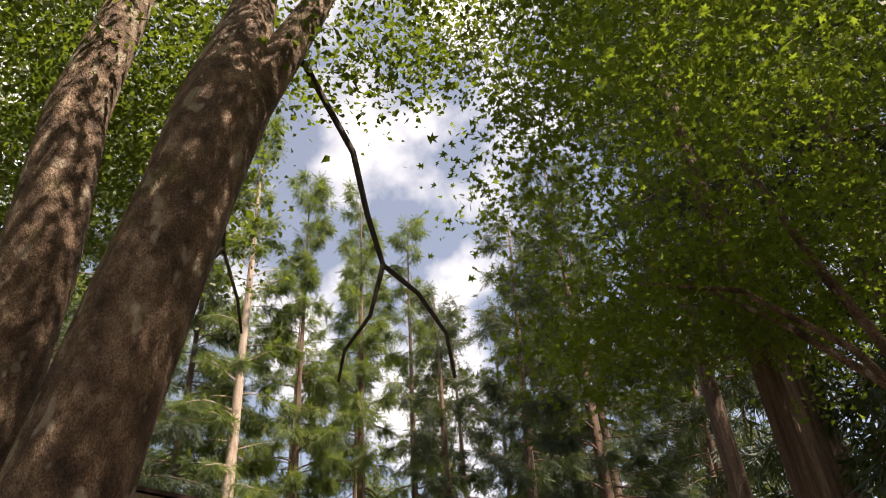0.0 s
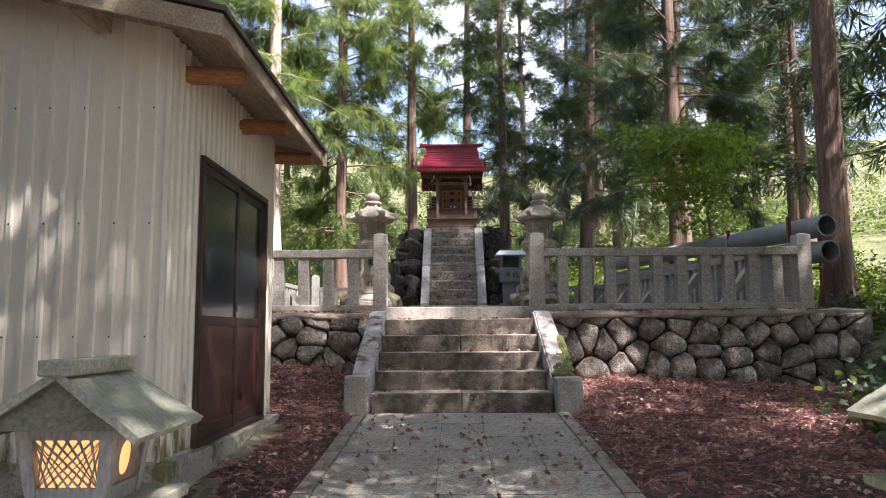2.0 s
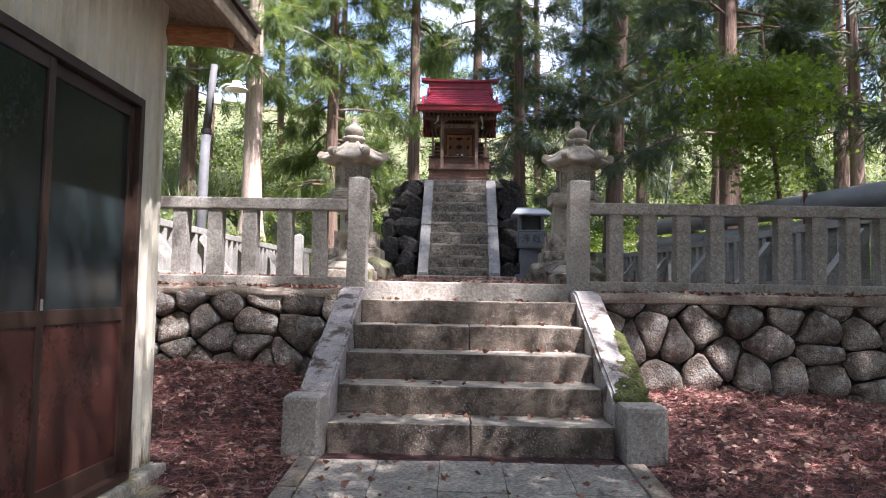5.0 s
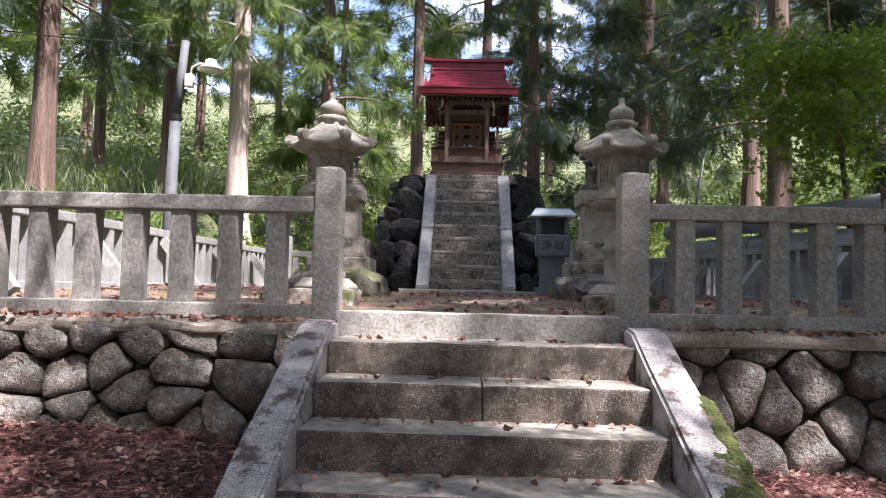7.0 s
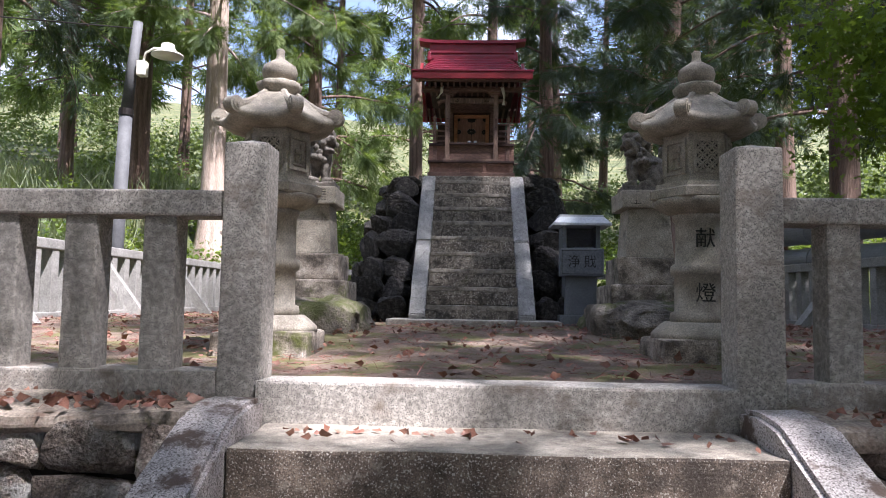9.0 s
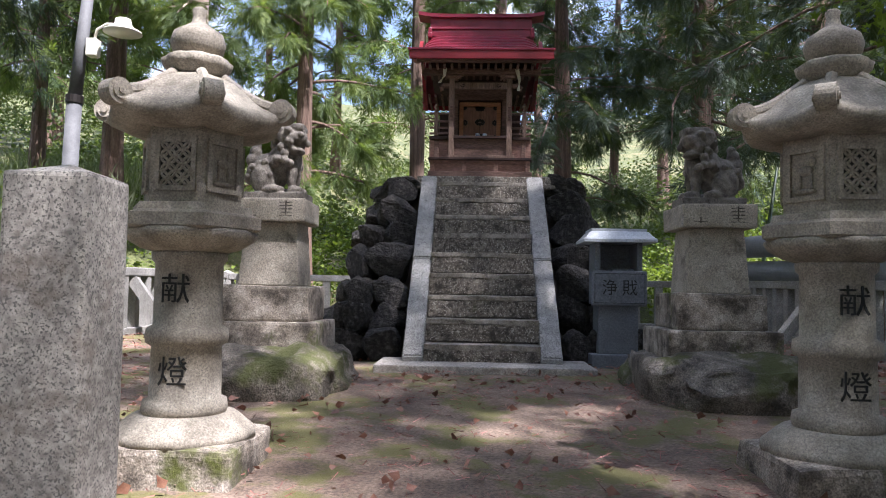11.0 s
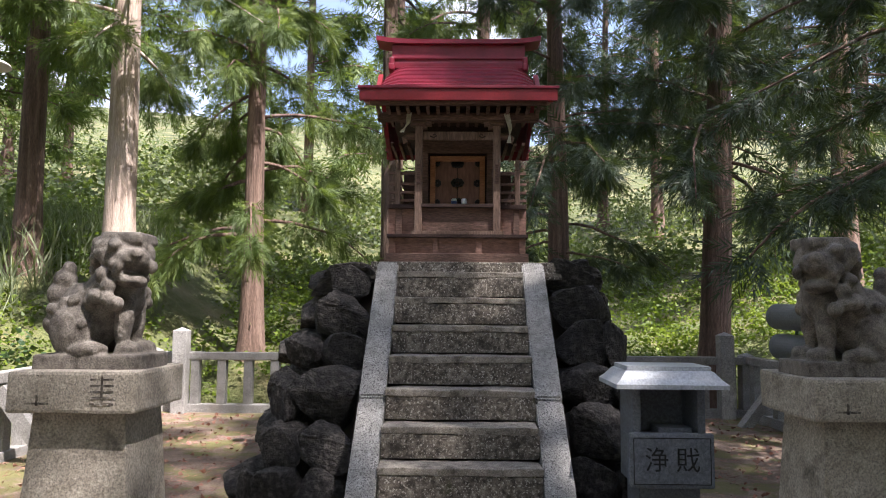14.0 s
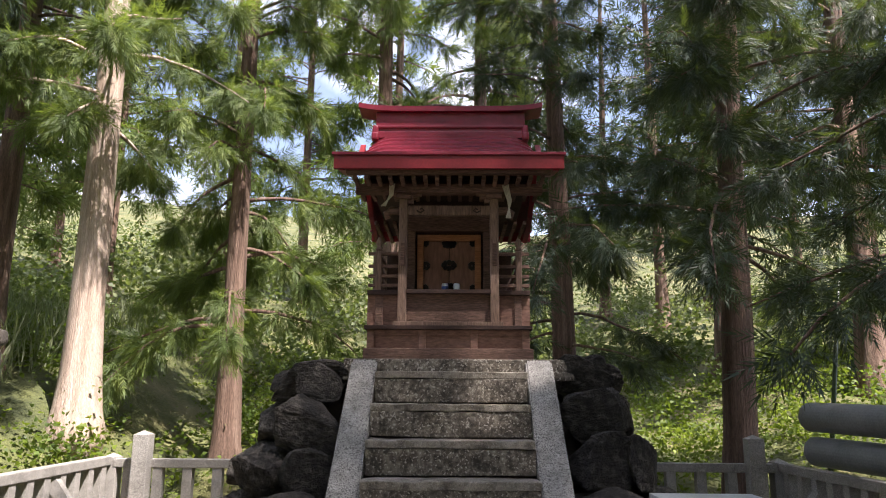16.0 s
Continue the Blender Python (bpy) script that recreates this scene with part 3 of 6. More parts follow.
for k in range(420):
    y = 11.34 + 0.95 * moss_rng.random() ** 2.0
    across = moss_rng.random() ** (0.6 + 2.2 * (y - 11.34))
    x = 2.20 - 0.20 * across * max(0.25, 1.1 - 1.2 * (y - 11.34))
    z = 0.40 + 0.437 * (y - 11.36)
    if moss_rng.random() < 0.45:                                 # hanging down the outer side
        x, z = 2.195, z - 0.02 - 0.30 * moss_rng.random() ** 1.5
    r = moss_rng.uniform(0.018, 0.042)
    bmesh.ops.create_icosphere(bm, subdivisions=2, radius=1.0, matrix=pose(x, y, z - 0.004, 23.5) @ Matrix.Diagonal((r, r * 1.3, r * 0.6, 1)))
for v in bm.verts:
    v.co += noise.noise_vector(v.co * 45) * 0.012
part("moss_patch", bm, MOSS, stairs, "patchy cushions of green moss")

# ---------------------------------------------------------------- retaining walls of field stone
def clipped(poly, point, way):
    """The part of a flat polygon that lies behind the line through point, facing way."""
    out = []
    for a, b in zip(poly, poly[1:] + poly[:1]):
        da, db = (a - point).dot(way), (b - point).dot(way)
        if da <= 0:
            out.append(a)
        if (da < 0) != (db < 0) and da != db:
            out.append(a + (b - a) * (da / (da - db)))
    return out


def fitted_cells(x0, x1, z0, z1, size, dice):
    """Irregular many-sided cells that fill a rectangle, as (centre, outline)."""
    seeds, row, z = [], 0, z0 + size * 0.35
    while z < z1 + size * 0.3:
        x = x0 + size * (0.25 if row % 2 else 0.75) * dice.uniform(0.7, 1.2)
        while x < x1 + size * 0.3:
            seeds.append(Vector((x, z + dice.uniform(-0.34, 0.34) * size)))
            x += size * dice.uniform(0.75, 1.6)
        z += size * dice.uniform(0.74, 0.90)
        row += 1
    cells = []
    for c in seeds:
        poly = [Vector(q) for q in ((x0, z0), (x1, z0), (x1, z1), (x0, z1))]
        for o in seeds:
            if o is not c and (o - c).length < size * 3.2 and poly:
                poly = clipped(poly, (c + o) / 2, (o - c).normalized())
        if len(poly) > 2:
            centre = sum(poly, Vector((0, 0))) / len(poly)
            cells.append((centre, [q - centre for q in poly]))
    return cells


def fitted_stone(outline, dice, proud, gap=0.007, points=18):
    """A rounded stone that fills an outline in x and z; its face bulges towards -y."""
    for _ in range(2):                                           # round the corners off
        outline = [q for a, b in zip(outline, outline[1:] + outline[:1]) for q in (a.lerp(b, 0.15), a.lerp(b, 0.85))]
    edge = [(b - a).length for a, b in zip(outline, outline[1:] + outline[:1])]
    total, rim = sum(edge), []
    for k in range(points):
        s, i = total * k / points, 0
        while s > edge[i] and i < len(edge) - 1:
            s -= edge[i]
            i += 1
        rim.append(outline[i].lerp(outline[(i + 1) % len(outline)], s / max(1e-6, edge[i])))
    mean = sum(q.length for q in rim) / points
    tilt, lean = dice.uniform(-0.22, 0.22), dice.uniform(-0.22, 0.22)
    off = Vector((dice.uniform(0, 99), dice.uniform(0, 99), 0))
    bm = bmesh.new()
    rings = []
    for f, d in ((1.0, -0.10), (1.0, 0.25), (0.965, 0.66), (0.87, 0.92), (0.60, 1.0), (0.28, 1.02)):
        ring = []
        for q in rim:
            p = q * f * (1 - gap / mean)
            depth = proud * d + (tilt * p.x + lean * p.y if d > 0 else 0)
            n = noise.noise_vector(Vector((p.x * 7, d * 1.5, p.y * 7)) + off) * 0.032 + noise.noise_vector(Vector((p.x * 19, d, p.y * 19)) + off) * 0.014
            ring.append(bm.verts.new((p.x + n.x * 0.5, -depth + n.y, p.y + n.z * 0.5)))
        rings.append(ring)
    for a, b in zip(rings, rings[1:]):
        for k in range(points):
            bm.faces.new((a[k], a[(k + 1) % points], b[(k + 1) % points], b[k]))
    bm.faces.new(rings[-1])
    bmesh.ops.recalc_face_normals(bm, faces=bm.faces[:])
    if sum(f.normal.y * f.calc_area() for f in bm.faces) > 0:
        bmesh.ops.reverse_faces(bm, faces=bm.faces[:])
    return finish(bm, True)


def stone_wall(name, x0, x1, y, foot, top_z, label, seed):
    """A battered wall of fitted field stones with dark joints and a concrete coping; foot(x) is the ground."""
    wall = tagged(new(name), label, "stone wall", "", "structure")
    bm = bmesh.new()
    prism(bm, [(y + 0.04, -0.3), (y + 0.24, top_z - 0.02), (y + 0.5, top_z - 0.02), (y + 0.5, -0.3)], x0 + 0.02, x1 - 0.02)
    part("joints", bm, MORTAR, wall)
    dice = random.Random(seed)
    for centre, outline in fitted_cells(x0, x1, -0.05, top_z, 0.31, dice):
        if max(q.y for q in outline) + centre.y < foot(centre.x) - 0.05:
            continue
        ob = part("stone", fitted_stone(outline, dice, dice.uniform(0.07, 0.12)), FIELD_STONE, wall)
        ob.matrix_world = pose(centre.x, y + 0.03 + 0.18 * centre.y / top_z, centre.y, -9)
    bm = bmesh.new()
    box(bm, x0 - 0.03, x1 + 0.03, y + 0.10, y + 0.75, top_z - 0.05, top_z + 0.045, bevel=0.04)
    part("coping", worn(bm, 12, 0.05, 5.0), COPING, wall, "uneven mossy concrete coping")
    return wall


stone_wall("wall_right", 2.2, 6.5, 12.92, lambda x: 0.2, 1.10, "retaining wall of rounded field stones", 3)
stone_wall("wall_left", -4.6, -0.28, 12.92, lambda x: 0.38, 1.10, "retaining wall of rounded field stones with mossy top", 8)

# ---------------------------------------------------------------- stone fences


def stone_post(name, x, y, z, w, h, mat, label, group, peak=0.03):
    post = thing(name, label, "stone post", (x, y, z), 0, group)
    bm = bmesh.new()
    box(bm, -w / 2, w / 2, -w / 2, w / 2, -0.04, h - peak, bevel=0.012)
    part("shaft", worn(bm, 2, 0.003), mat, post)
    bm = bmesh.new()
    cap = [bm.verts.new((sx * (w / 2 - 0.004), sy * (w / 2 - 0.004), h - peak - 0.002)) for sx, sy in ((-1, -1), (1, -1), (1, 1), (-1, 1))]
    tip = bm.verts.new((0, 0, h))
    bm.faces.new(cap[::-1])
    for i in range(4):
        bm.faces.new((cap[i], cap[(i + 1) % 4], tip))
    part("cap", bm, mat, post)
    return post


stone_post("gate_post", -0.172, 13.495, 1.08, 0.195, 1.21, GRANITE, "square speckled granite gate post beside the steps", "gate posts")
stone_post("gate_post", 2.058, 13.495, 1.08, 0.205, 1.21, GRANITE, "square speckled granite gate post beside the steps", "gate posts")
stone_post("end_post", 5.82, 13.5, 1.08, 0.20, 1.17, GRANITE, "square granite end post of the fence", "gate posts")


def fence(name, label, a, b, z0, z1, rail_z, pitch, thick, mat, wide, base_h, braces=0, lead=None):
    """A stone fence from a to b in plan: base beam, flat rail, evenly set upright balusters."""
    a, b = Vector(a), Vector(b)
    length = (b - a).length
    turn = math.degrees(math.atan2(b.y - a.y, b.x - a.x))
    f = thing(name, label, "fence", (a.x, a.y, z0), turn)
    n = max(1, round(length / pitch)) if lead is None else int((length - lead) / pitch) + 1
    rise = z1 - z0
    up = Matrix.Rotation(-math.atan2(rise, length), 4, "Y")
    bm = bmesh.new()
    box(bm, 0, length, -wide / 2, wide / 2, -0.03, base_h, bevel=0.012, m=up)
    part("base_beam", worn(bm, 5, 0.005), mat, f)
    bm = bmesh.new()
    box(bm, 0, length, -wide * 0.46, wide * 0.46, rail_z - z0 - 0.115, rail_z - z0, bevel=0.012, m=up)
    part("rail", worn(bm, 5, 0.003), mat, f)
    bm = bmesh.new()
    box(bm, -thick / 2, thick / 2, -thick / 2, thick / 2, base_h - 0.01, rail_z - z0 - 0.11, bevel=0.008)
    me = finish(worn(bm, 2, 0.003))
    me.materials.append(mat)
    for i in range(n):
        s = (i + 0.5) * length / n if lead is None else lead + pitch * i
        ob = part("baluster", me, mat, f)
        ob.matrix_local = pose(s, 0, rise * s / length, 0, 0, random.uniform(-1.5, 1.5))
    for i in range(braces):
        s = (i + 0.6) * length / braces
        bm = bmesh.new()
        tube(bm, [(s, wide * 0.3, rail_z - z0 - 0.20), (s, 0.66, -0.06)], 0.095, 4)
        part("brace", bm, mat, f, "slanting stone brace")
    return f


fence("stone_fence", "speckled granite fence with square balusters on the retaining wall", (2.16, 13.5), (5.72, 13.5), 1.12, 1.12, 2.045, 0.3355, 0.145, GRANITE, 0.20, 0.135, lead=0.265)
fence("stone_fence", "speckled granite fence with square balusters on the retaining wall", (-0.27, 13.5), (X_LEFT, 13.5), 1.12, 1.12, 2.045, 0.355, 0.145, GRANITE, 0.20, 0.135, lead=0.286)
fence("side_fence", "pale granite side fence with slanting braces on the terrace", (X_LEFT, 25.2), (X_LEFT, 13.6), 1.34, 1.24, 2.27, 0.34, 0.13, GRANITE_PALE, 0.17, 0.12, braces=5)
fence("side_fence", "pale granite side fence with slanting braces on the terrace", (5.9, 13.65), (5.28, 25.2), 1.24, 1.34, 2.15, 0.34, 0.13, GRANITE_PALE, 0.17, 0.12, braces=5)
fence("back_fence", "pale granite fence along the back of the terrace", (X_LEFT + 0.1, 25.25), (5.2, 25.25), 1.34, 1.34, 2.24, 0.40, 0.13, GRANITE_PALE, 0.17, 0.12)
for x in (-3.33, 4.877):
    stone_post("back_post", x, 25.12, 1.33, 0.21, 1.29, GRANITE_PALE, "tall pointed granite post of the back fence", "back fence posts", 0.05)
for x in (-3.80, 5.25):
    stone_post("corner_post", x, 25.28, 1.33, 0.2, 0.98, GRANITE_PALE, "pointed granite corner post of the fence", "fence corner posts", 0.05)

# ---------------------------------------------------------------- upper stairs and rock mound
upper = tagged(new("stairs_upper"), "steep dark granite stairs between pale stone strings", "stairs", "", "structure")
U_RISE, U_RUN, U_Y, U_Z = 0.208, 0.222, 18.05, 1.40
bm = bmesh.new()
box(bm, -0.02, 1.78, 17.72, 18.4, 1.25, 1.40, bevel=0.012)
part("landing_slab", worn(bm, 5, 0.005), GRANITE, upper, "low pale granite landing slab")
for i in range(9):
    bm = bmesh.new()
    y0 = U_Y + 0.03 + U_RUN * i
    top = U_Z + U_RISE * (i + 1) - 0.06
    box(bm, 0.365, 1.365, y0, y0 + 0.42, U_Z + U_RISE * i - 0.05, top - 0.045, bevel=0.008)
    step = part("step", worn(bm, 5, 0.007, 6.0), GRANITE_DARK, upper)
    # added slab on a one-piece step; sky light is put into its paler colour
    bm = bmesh.new()
    box(bm, 0.366, 1.364, y0 - 0.003, y0 + 0.42, top - 0.046, top, bevel=0.007)
    part("tread", worn(bm, 7, 0.010, 9.0), SOOTY_SKYLIT_TREAD, step, "added granite tread slab, paled by painted sky light")
slant = math.degrees(math.atan2(U_RISE, U_RUN))
for a, b in ((0.187, 0.362), (1.368, 1.547)):
    for y_lo, y_hi in ((U_Y, U_Y + 0.93), (U_Y + 0.945, U_Y + 1.98)):
        lo, hi = U_Z + (y_lo - U_Y) * 0.937, U_Z + (y_hi - U_Y) * 0.937
        bm = bmesh.new()
        prism(bm, [(y_lo, lo - 0.25), (y_lo, lo + 0.05), (y_hi, hi + 0.05), (y_hi, hi - 0.25)], a, b)
        bmesh.ops.bevel(bm, geom=bm.edges[:], offset=0.012, segments=2, affect="EDGES")
        part("string", worn(bm, 3, 0.004), STRING_STONE, upper, "pale granite string beside the steps")
bm = bmesh.new()
box(bm, 0.13, 1.70, 20.02, 20.34, 3.16, 3.305, bevel=0.012)
part("cap_slab", worn(bm, 5, 0.005), GRANITE_DARK, upper, "granite slab at the head of the stairs")

mound = thing("rock_mound", "mound of stacked dark lava rocks carrying the shrine", "rock mound", (0.87, 20.0, 1.3))
bm = bmesh.new()
core = [(-1.45, -1.15), (1.45, -1.15), (1.45, 2.6), (-1.45, 2.6)]
crown = [(-1.02, 0.25), (1.02, 0.25), (1.02, 2.2), (-1.02, 2.2)]
lo = [bm.verts.new((x, y, -0.1)) for x, y in core]
hi = [bm.verts.new((x, y, 1.80)) for x, y in crown]
for i in range(4):
    bm.faces.new((lo[i], lo[(i + 1) % 4], hi[(i + 1) % 4], hi[i]))
bm.faces.new(hi)
part("core", bm, MORTAR, mound)
lavas = [rock_mesh(LAVA, s + 20, rough=0.2, flat=0.55) for s in range(9)]
r = random.Random(11)
for side in (-1, 1):
    z, row = 0.02, 0
    while z < 1.85:
        h = r.uniform(0.24, 0.36)
        t = min(1.0, z / 1.75)
        front = -1.42 + 1.50 * t
        outer = 1.40 - 0.38 * t
        x = 0.74
        while x < outer:
            w = min(r.uniform(0.26, 0.46), outer - x + 0.12)
            ob = part("rock", r.choice(lavas), LAVA, mound)
            ob.matrix_local = pose(side * (x + w / 2), front + r.uniform(-0.05, 0.05) + 0.12, z + h / 2, r.uniform(-14, 14), r.uniform(-12, 12), r.uniform(-20, 20)) @ Matrix.Diagonal((w * 1.2, 0.5, h * 1.25, 1))
            x += w * 0.95
        y = front + 0.30
        while y < 2.5:
            w = r.uniform(0.35, 0.6)
            ob = part("rock", r.choice(lavas), LAVA, mound)
            ob.matrix_local = pose(side * (outer + 0.02 + r.uniform(-0.05, 0.05)), y + w / 2, z + h / 2, r.uniform(-14, 14), r.uniform(-12, 12), 90 + r.uniform(-20, 20)) @ Matrix.Diagonal((w * 1.15, 0.5, h * 1.25, 1))
            y += w * 0.95
        z += h * 0.93
        row += 1
    for x, w, h in ((0.93, 0.5, 0.20),):
        ob = part("rock", r.choice(lavas), LAVA, mound, "broad flat capping rock")
        ob.matrix_local = pose(side * x, 0.35, 1.86, 4, side * 6, r.uniform(-10, 10)) @ Matrix.Diagonal((0.72, 0.95, 0.30, 1))

# ---------------------------------------------------------------- shed beside the path
shed = thing("shed", "cream metal-clad shed with brown sliding door and low sloping roof", "shed", (-1.0, 8.0, 0.0))


def ribbed(bm, length, z0, top_at, pitch=0.115, out=0.020):
    """A sheet of ribbed siding along +u; top_at(u) is its upper edge. Returns points as (u, depth, z)."""
    u, line = 0.0, []
    while u < length:
        for du, d in ((0.0, 0.0), (0.070, 0.0), (0.078, out), (0.107, out)):
            if u + du <= length:
                line.append((u + du, d))
        u += pitch
    line.append((length, 0.0))
    return line


def siding(name, start, way, outward, length, z0, top_at, lift=0.0):
    bm = bmesh.new()
    line = ribbed(bm, length, z0, top_at)
    start, way, outward = Vector(start), Vector(way), Vector(outward)
    rows = []
    for u, d in line:
        p = start + way * u + outward * (d + lift)
        back = start + way * u - outward * 0.02
        rows.append((bm.verts.new((p.x, p.y, z0)), bm.verts.new((p.x, p.y, top_at(u))), bm.verts.new((back.x, back.y, top_at(u))), bm.verts.new((back.x, back.y, z0))))
    for a, b in zip(rows, rows[1:]):
        for i in range(4):
            bm.faces.new((a[i], b[i], b[(i + 1) % 4], a[(i + 1) % 4]))
    bm.faces.new(rows[0])
    bm.faces.new(rows[-1][::-1])
    bmesh.ops.recalc_face_normals(bm, faces=bm.faces[:])
    return part(name, bm, SHED_WALL, shed)


EAVE_Z, PITCH = 2.82, 0.235
siding("gable_siding", (0, -0.2, 0), (-1, 0, 0), (0, -1, 0), 3.6, 0.06, lambda u: 2.33)
siding("gable_siding", (0, -0.2, 0), (-1, 0, 0), (0, -1, 0), 3.6, 2.315, lambda u: EAVE_Z + 0.08 + PITCH * u, 0.004)
siding("side_siding", (0, -0.2, 0), (0, 1, 0), (1, 0, 0), 0.57, 0.06, lambda u: EAVE_Z + 0.05)
siding("side_siding", (0, 2.20, 0), (0, 1, 0), (1, 0, 0), 0.33, 0.06, lambda u: EAVE_Z + 0.05)
siding("side_siding", (0, 0.372, 0), (0, 1, 0), (1, 0, 0), 1.826, 2.16, lambda u: EAVE_Z + 0.05)
siding("back_siding", (-3.6, 2.53, 0), (1, 0, 0), (0, 1, 0), 3.6, 0.06, lambda u: EAVE_Z + 0.08 + PITCH * (3.6 - u))
siding("far_siding", (-3.6, 2.53, 0), (0, -1, 0), (-1, 0, 0), 2.73, 0.06, lambda u: EAVE_Z + 0.05 + PITCH * 3.6)
for a, b, c, d in ((-0.012, 0.022, -0.222, -0.18), (-0.012, 0.022, 2.50, 2.545)):
    part("corner_trim", boxed(a, b, c, d, 0.05, EAVE_Z + 0.04, bevel=0.004), SHED_WALL, shed)
bolt_bm = bmesh.new()
bmesh.ops.create_uvsphere(bolt_bm, u_segments=6, v_segments=4, radius=0.007)
bolt_mesh = finish(bolt_bm)
bolt_mesh.materials.append(IRON)
for z in (0.85, 1.58, 2.35):
    for i in range(14):
        ob = part("screw", bolt_mesh, IRON, shed)
        ob.location = (-0.09 - 0.23 * i, -0.218 - (0.004 if z > 2.3 else 0), z)
bm = bmesh.new()
box(bm, -3.7, 0.03, -0.25, 2.58, -0.65, 0.07, bevel=0.015)
part("footing", worn(bm, 6, 0.012, 4.0), SHED_FOOT, shed, "low concrete footing with moss")


def slope_board(x0, x1, y0, y1, drop, thick):
    """A board that follows the roof's slope across x."""
    bm = bmesh.new()
    z = lambda x: EAVE_Z + 0.10 - PITCH * x
    vs = [bm.verts.new((x, y, z(x) - d)) for x in (x0, x1) for y in (y0, y1) for d in (drop + thick, drop)]
    for q in ((0, 1, 3, 2), (4, 6, 7, 5), (0, 4, 5, 1), (2, 3, 7, 6), (1, 5, 7, 3), (0, 2, 6, 4)):
        bm.faces.new([vs[i] for i in q])
    bmesh.ops.recalc_face_normals(bm, faces=bm.faces[:])
    return bm


roof = part("roof", slope_board(-4.0, 0.50, -0.64, 2.92, -0.05, 0.035), SHED_ROOF, shed, "thin dark brown roof sheet")
part("soffit", slope_board(-3.95, 0.45, -0.58, 2.86, 0.0, 0.03), SHED_WOOD, shed, "weathered timber soffit")
part("bargeboard", slope_board(-4.0, 0.48, -0.62, -0.575, 0.0, 0.14), SHED_WOOD, shed, "weathered pale bargeboard")
part("bargeboard", slope_board(-4.0, 0.50, 2.855, 2.90, 0.0, 0.14), SHED_WOOD, shed, "weathered pale bargeboard")
part("eave_board", boxed(0.435, 0.475, -0.57, 2.85, EAVE_Z - 0.13, EAVE_Z - 0.005, bevel=0.006), SHED_WOOD, shed, "weathered pale eave board")
for x in (-0.45, -1.3, -2.2):
    part("purlin_end", boxed(x - 0.05, x + 0.05, -0.57, -0.2, EAVE_Z - 0.06 - PITCH * x, EAVE_Z + 0.04 - PITCH * x, bevel=0.006), SHED_WOOD, shed)
for y in (0.12, 1.42, 2.58):
    bm = bmesh.new()
    tube(bm, [(-0.05, y, EAVE_Z - 0.125), (0.405, y, EAVE_Z - 0.145)], 0.066, 14)
    part("eave_beam", worn(bm, 1, 0.010, 9.0), BEAM_WOOD, shed, "orange-stained log end under the eave")
door = part("sliding_door", boxed(0.0, 0.05, 0.362, 0.405, 0.06, 2.175, bevel=0.004), ALU_BROWN, shed, "brown framed two-leaf sliding door, shut")
for lim in ((0.0, 0.05, 2.168, 2.212, 0.06, 2.175), (0.0, 0.052, 0.40, 2.175, 2.125, 2.175), (0.0, 0.06, 0.40, 2.175, 0.06, 0.10)):
    part("frame", boxed(*lim, bevel=0.004), ALU_BROWN, door)
for y0, y1, x in ((0.40, 1.32, 0.024), (1.26, 2.17, -0.004)):
    for lim in ((y0, y0 + 0.05, 0.10, 2.125), (y1 - 0.05, y1, 0.10, 2.125)):
        part("stile", boxed(x - 0.014, x + 0.014, lim[0], lim[1], lim[2], lim[3], bevel=0.003), ALU_BROWN, door)
    for z0, z1 in ((0.10, 0.20), (0.93, 1.0), (2.06, 2.125)):
        part("cross_rail", boxed(x - 0.0125, x + 0.0125, y0 + 0.05, y1 - 0.05, z0, z1, bevel=0.003), ALU_BROWN, door)
    part("lower_panel", boxed(x - 0.006, x + 0.004, y0 + 0.05, y1 - 0.05, 0.20, 0.93), PANEL_BROWN, door, "glossy maroon lower panel")
    part("glass_pane", boxed(x - 0.005, x + 0.002, y0 + 0.05, y1 - 0.05, 1.0, 2.06), GLASS_DOOR, door, "dark patterned glass pane")
part("pull", boxed(0.038, 0.046, 1.283, 1.297, 1.0, 1.05, bevel=0.003), CAN_SILVER, door, "small metal pull")
bm = bmesh.new()
box(bm, 0.02, 0.10, -0.26, 2.60, -0.45, 0.055, bevel=0.012)
part("sill_strip", worn(bm, 7, 0.010, 6.0), SHED_FOOT, shed, "pale concrete sill strip under the door")
bm = bmesh.new()
prism(bm, [(0.095, -0.75), (0.095, -0.11), (0.20, -0.10), (0.33, -0.14), (0.40, -0.30), (0.43, -0.75)], -0.42, 2.35)
for v in bm.verts:
    v.co = Vector((v.co.y * (1.1 - 0.14 * v.co.x) - 0.01, v.co.x, v.co.z + 0.075 * max(0.0, v.co.x) - 0.08))
bmesh.ops.recalc_face_normals(bm, faces=bm.faces[:])
worn(bm, 7, 0.055, 5.0)
part("rock_ledge", worn(bm, 1, 0.018, 17.0), FOOT_ROCK, shed, "rough dark mossy rock ledge along the footing")
bm = bmesh.new()
box(bm, -3.7, 0.44, -0.56, -0.24, -0.7, -0.16, bevel=0.03)
worn(bm, 7, 0.05, 5.0)
part("rock_ledge", worn(bm, 1, 0.014, 17.0), FOOT_ROCK, shed, "rough dark mossy rock ledge along the footing")


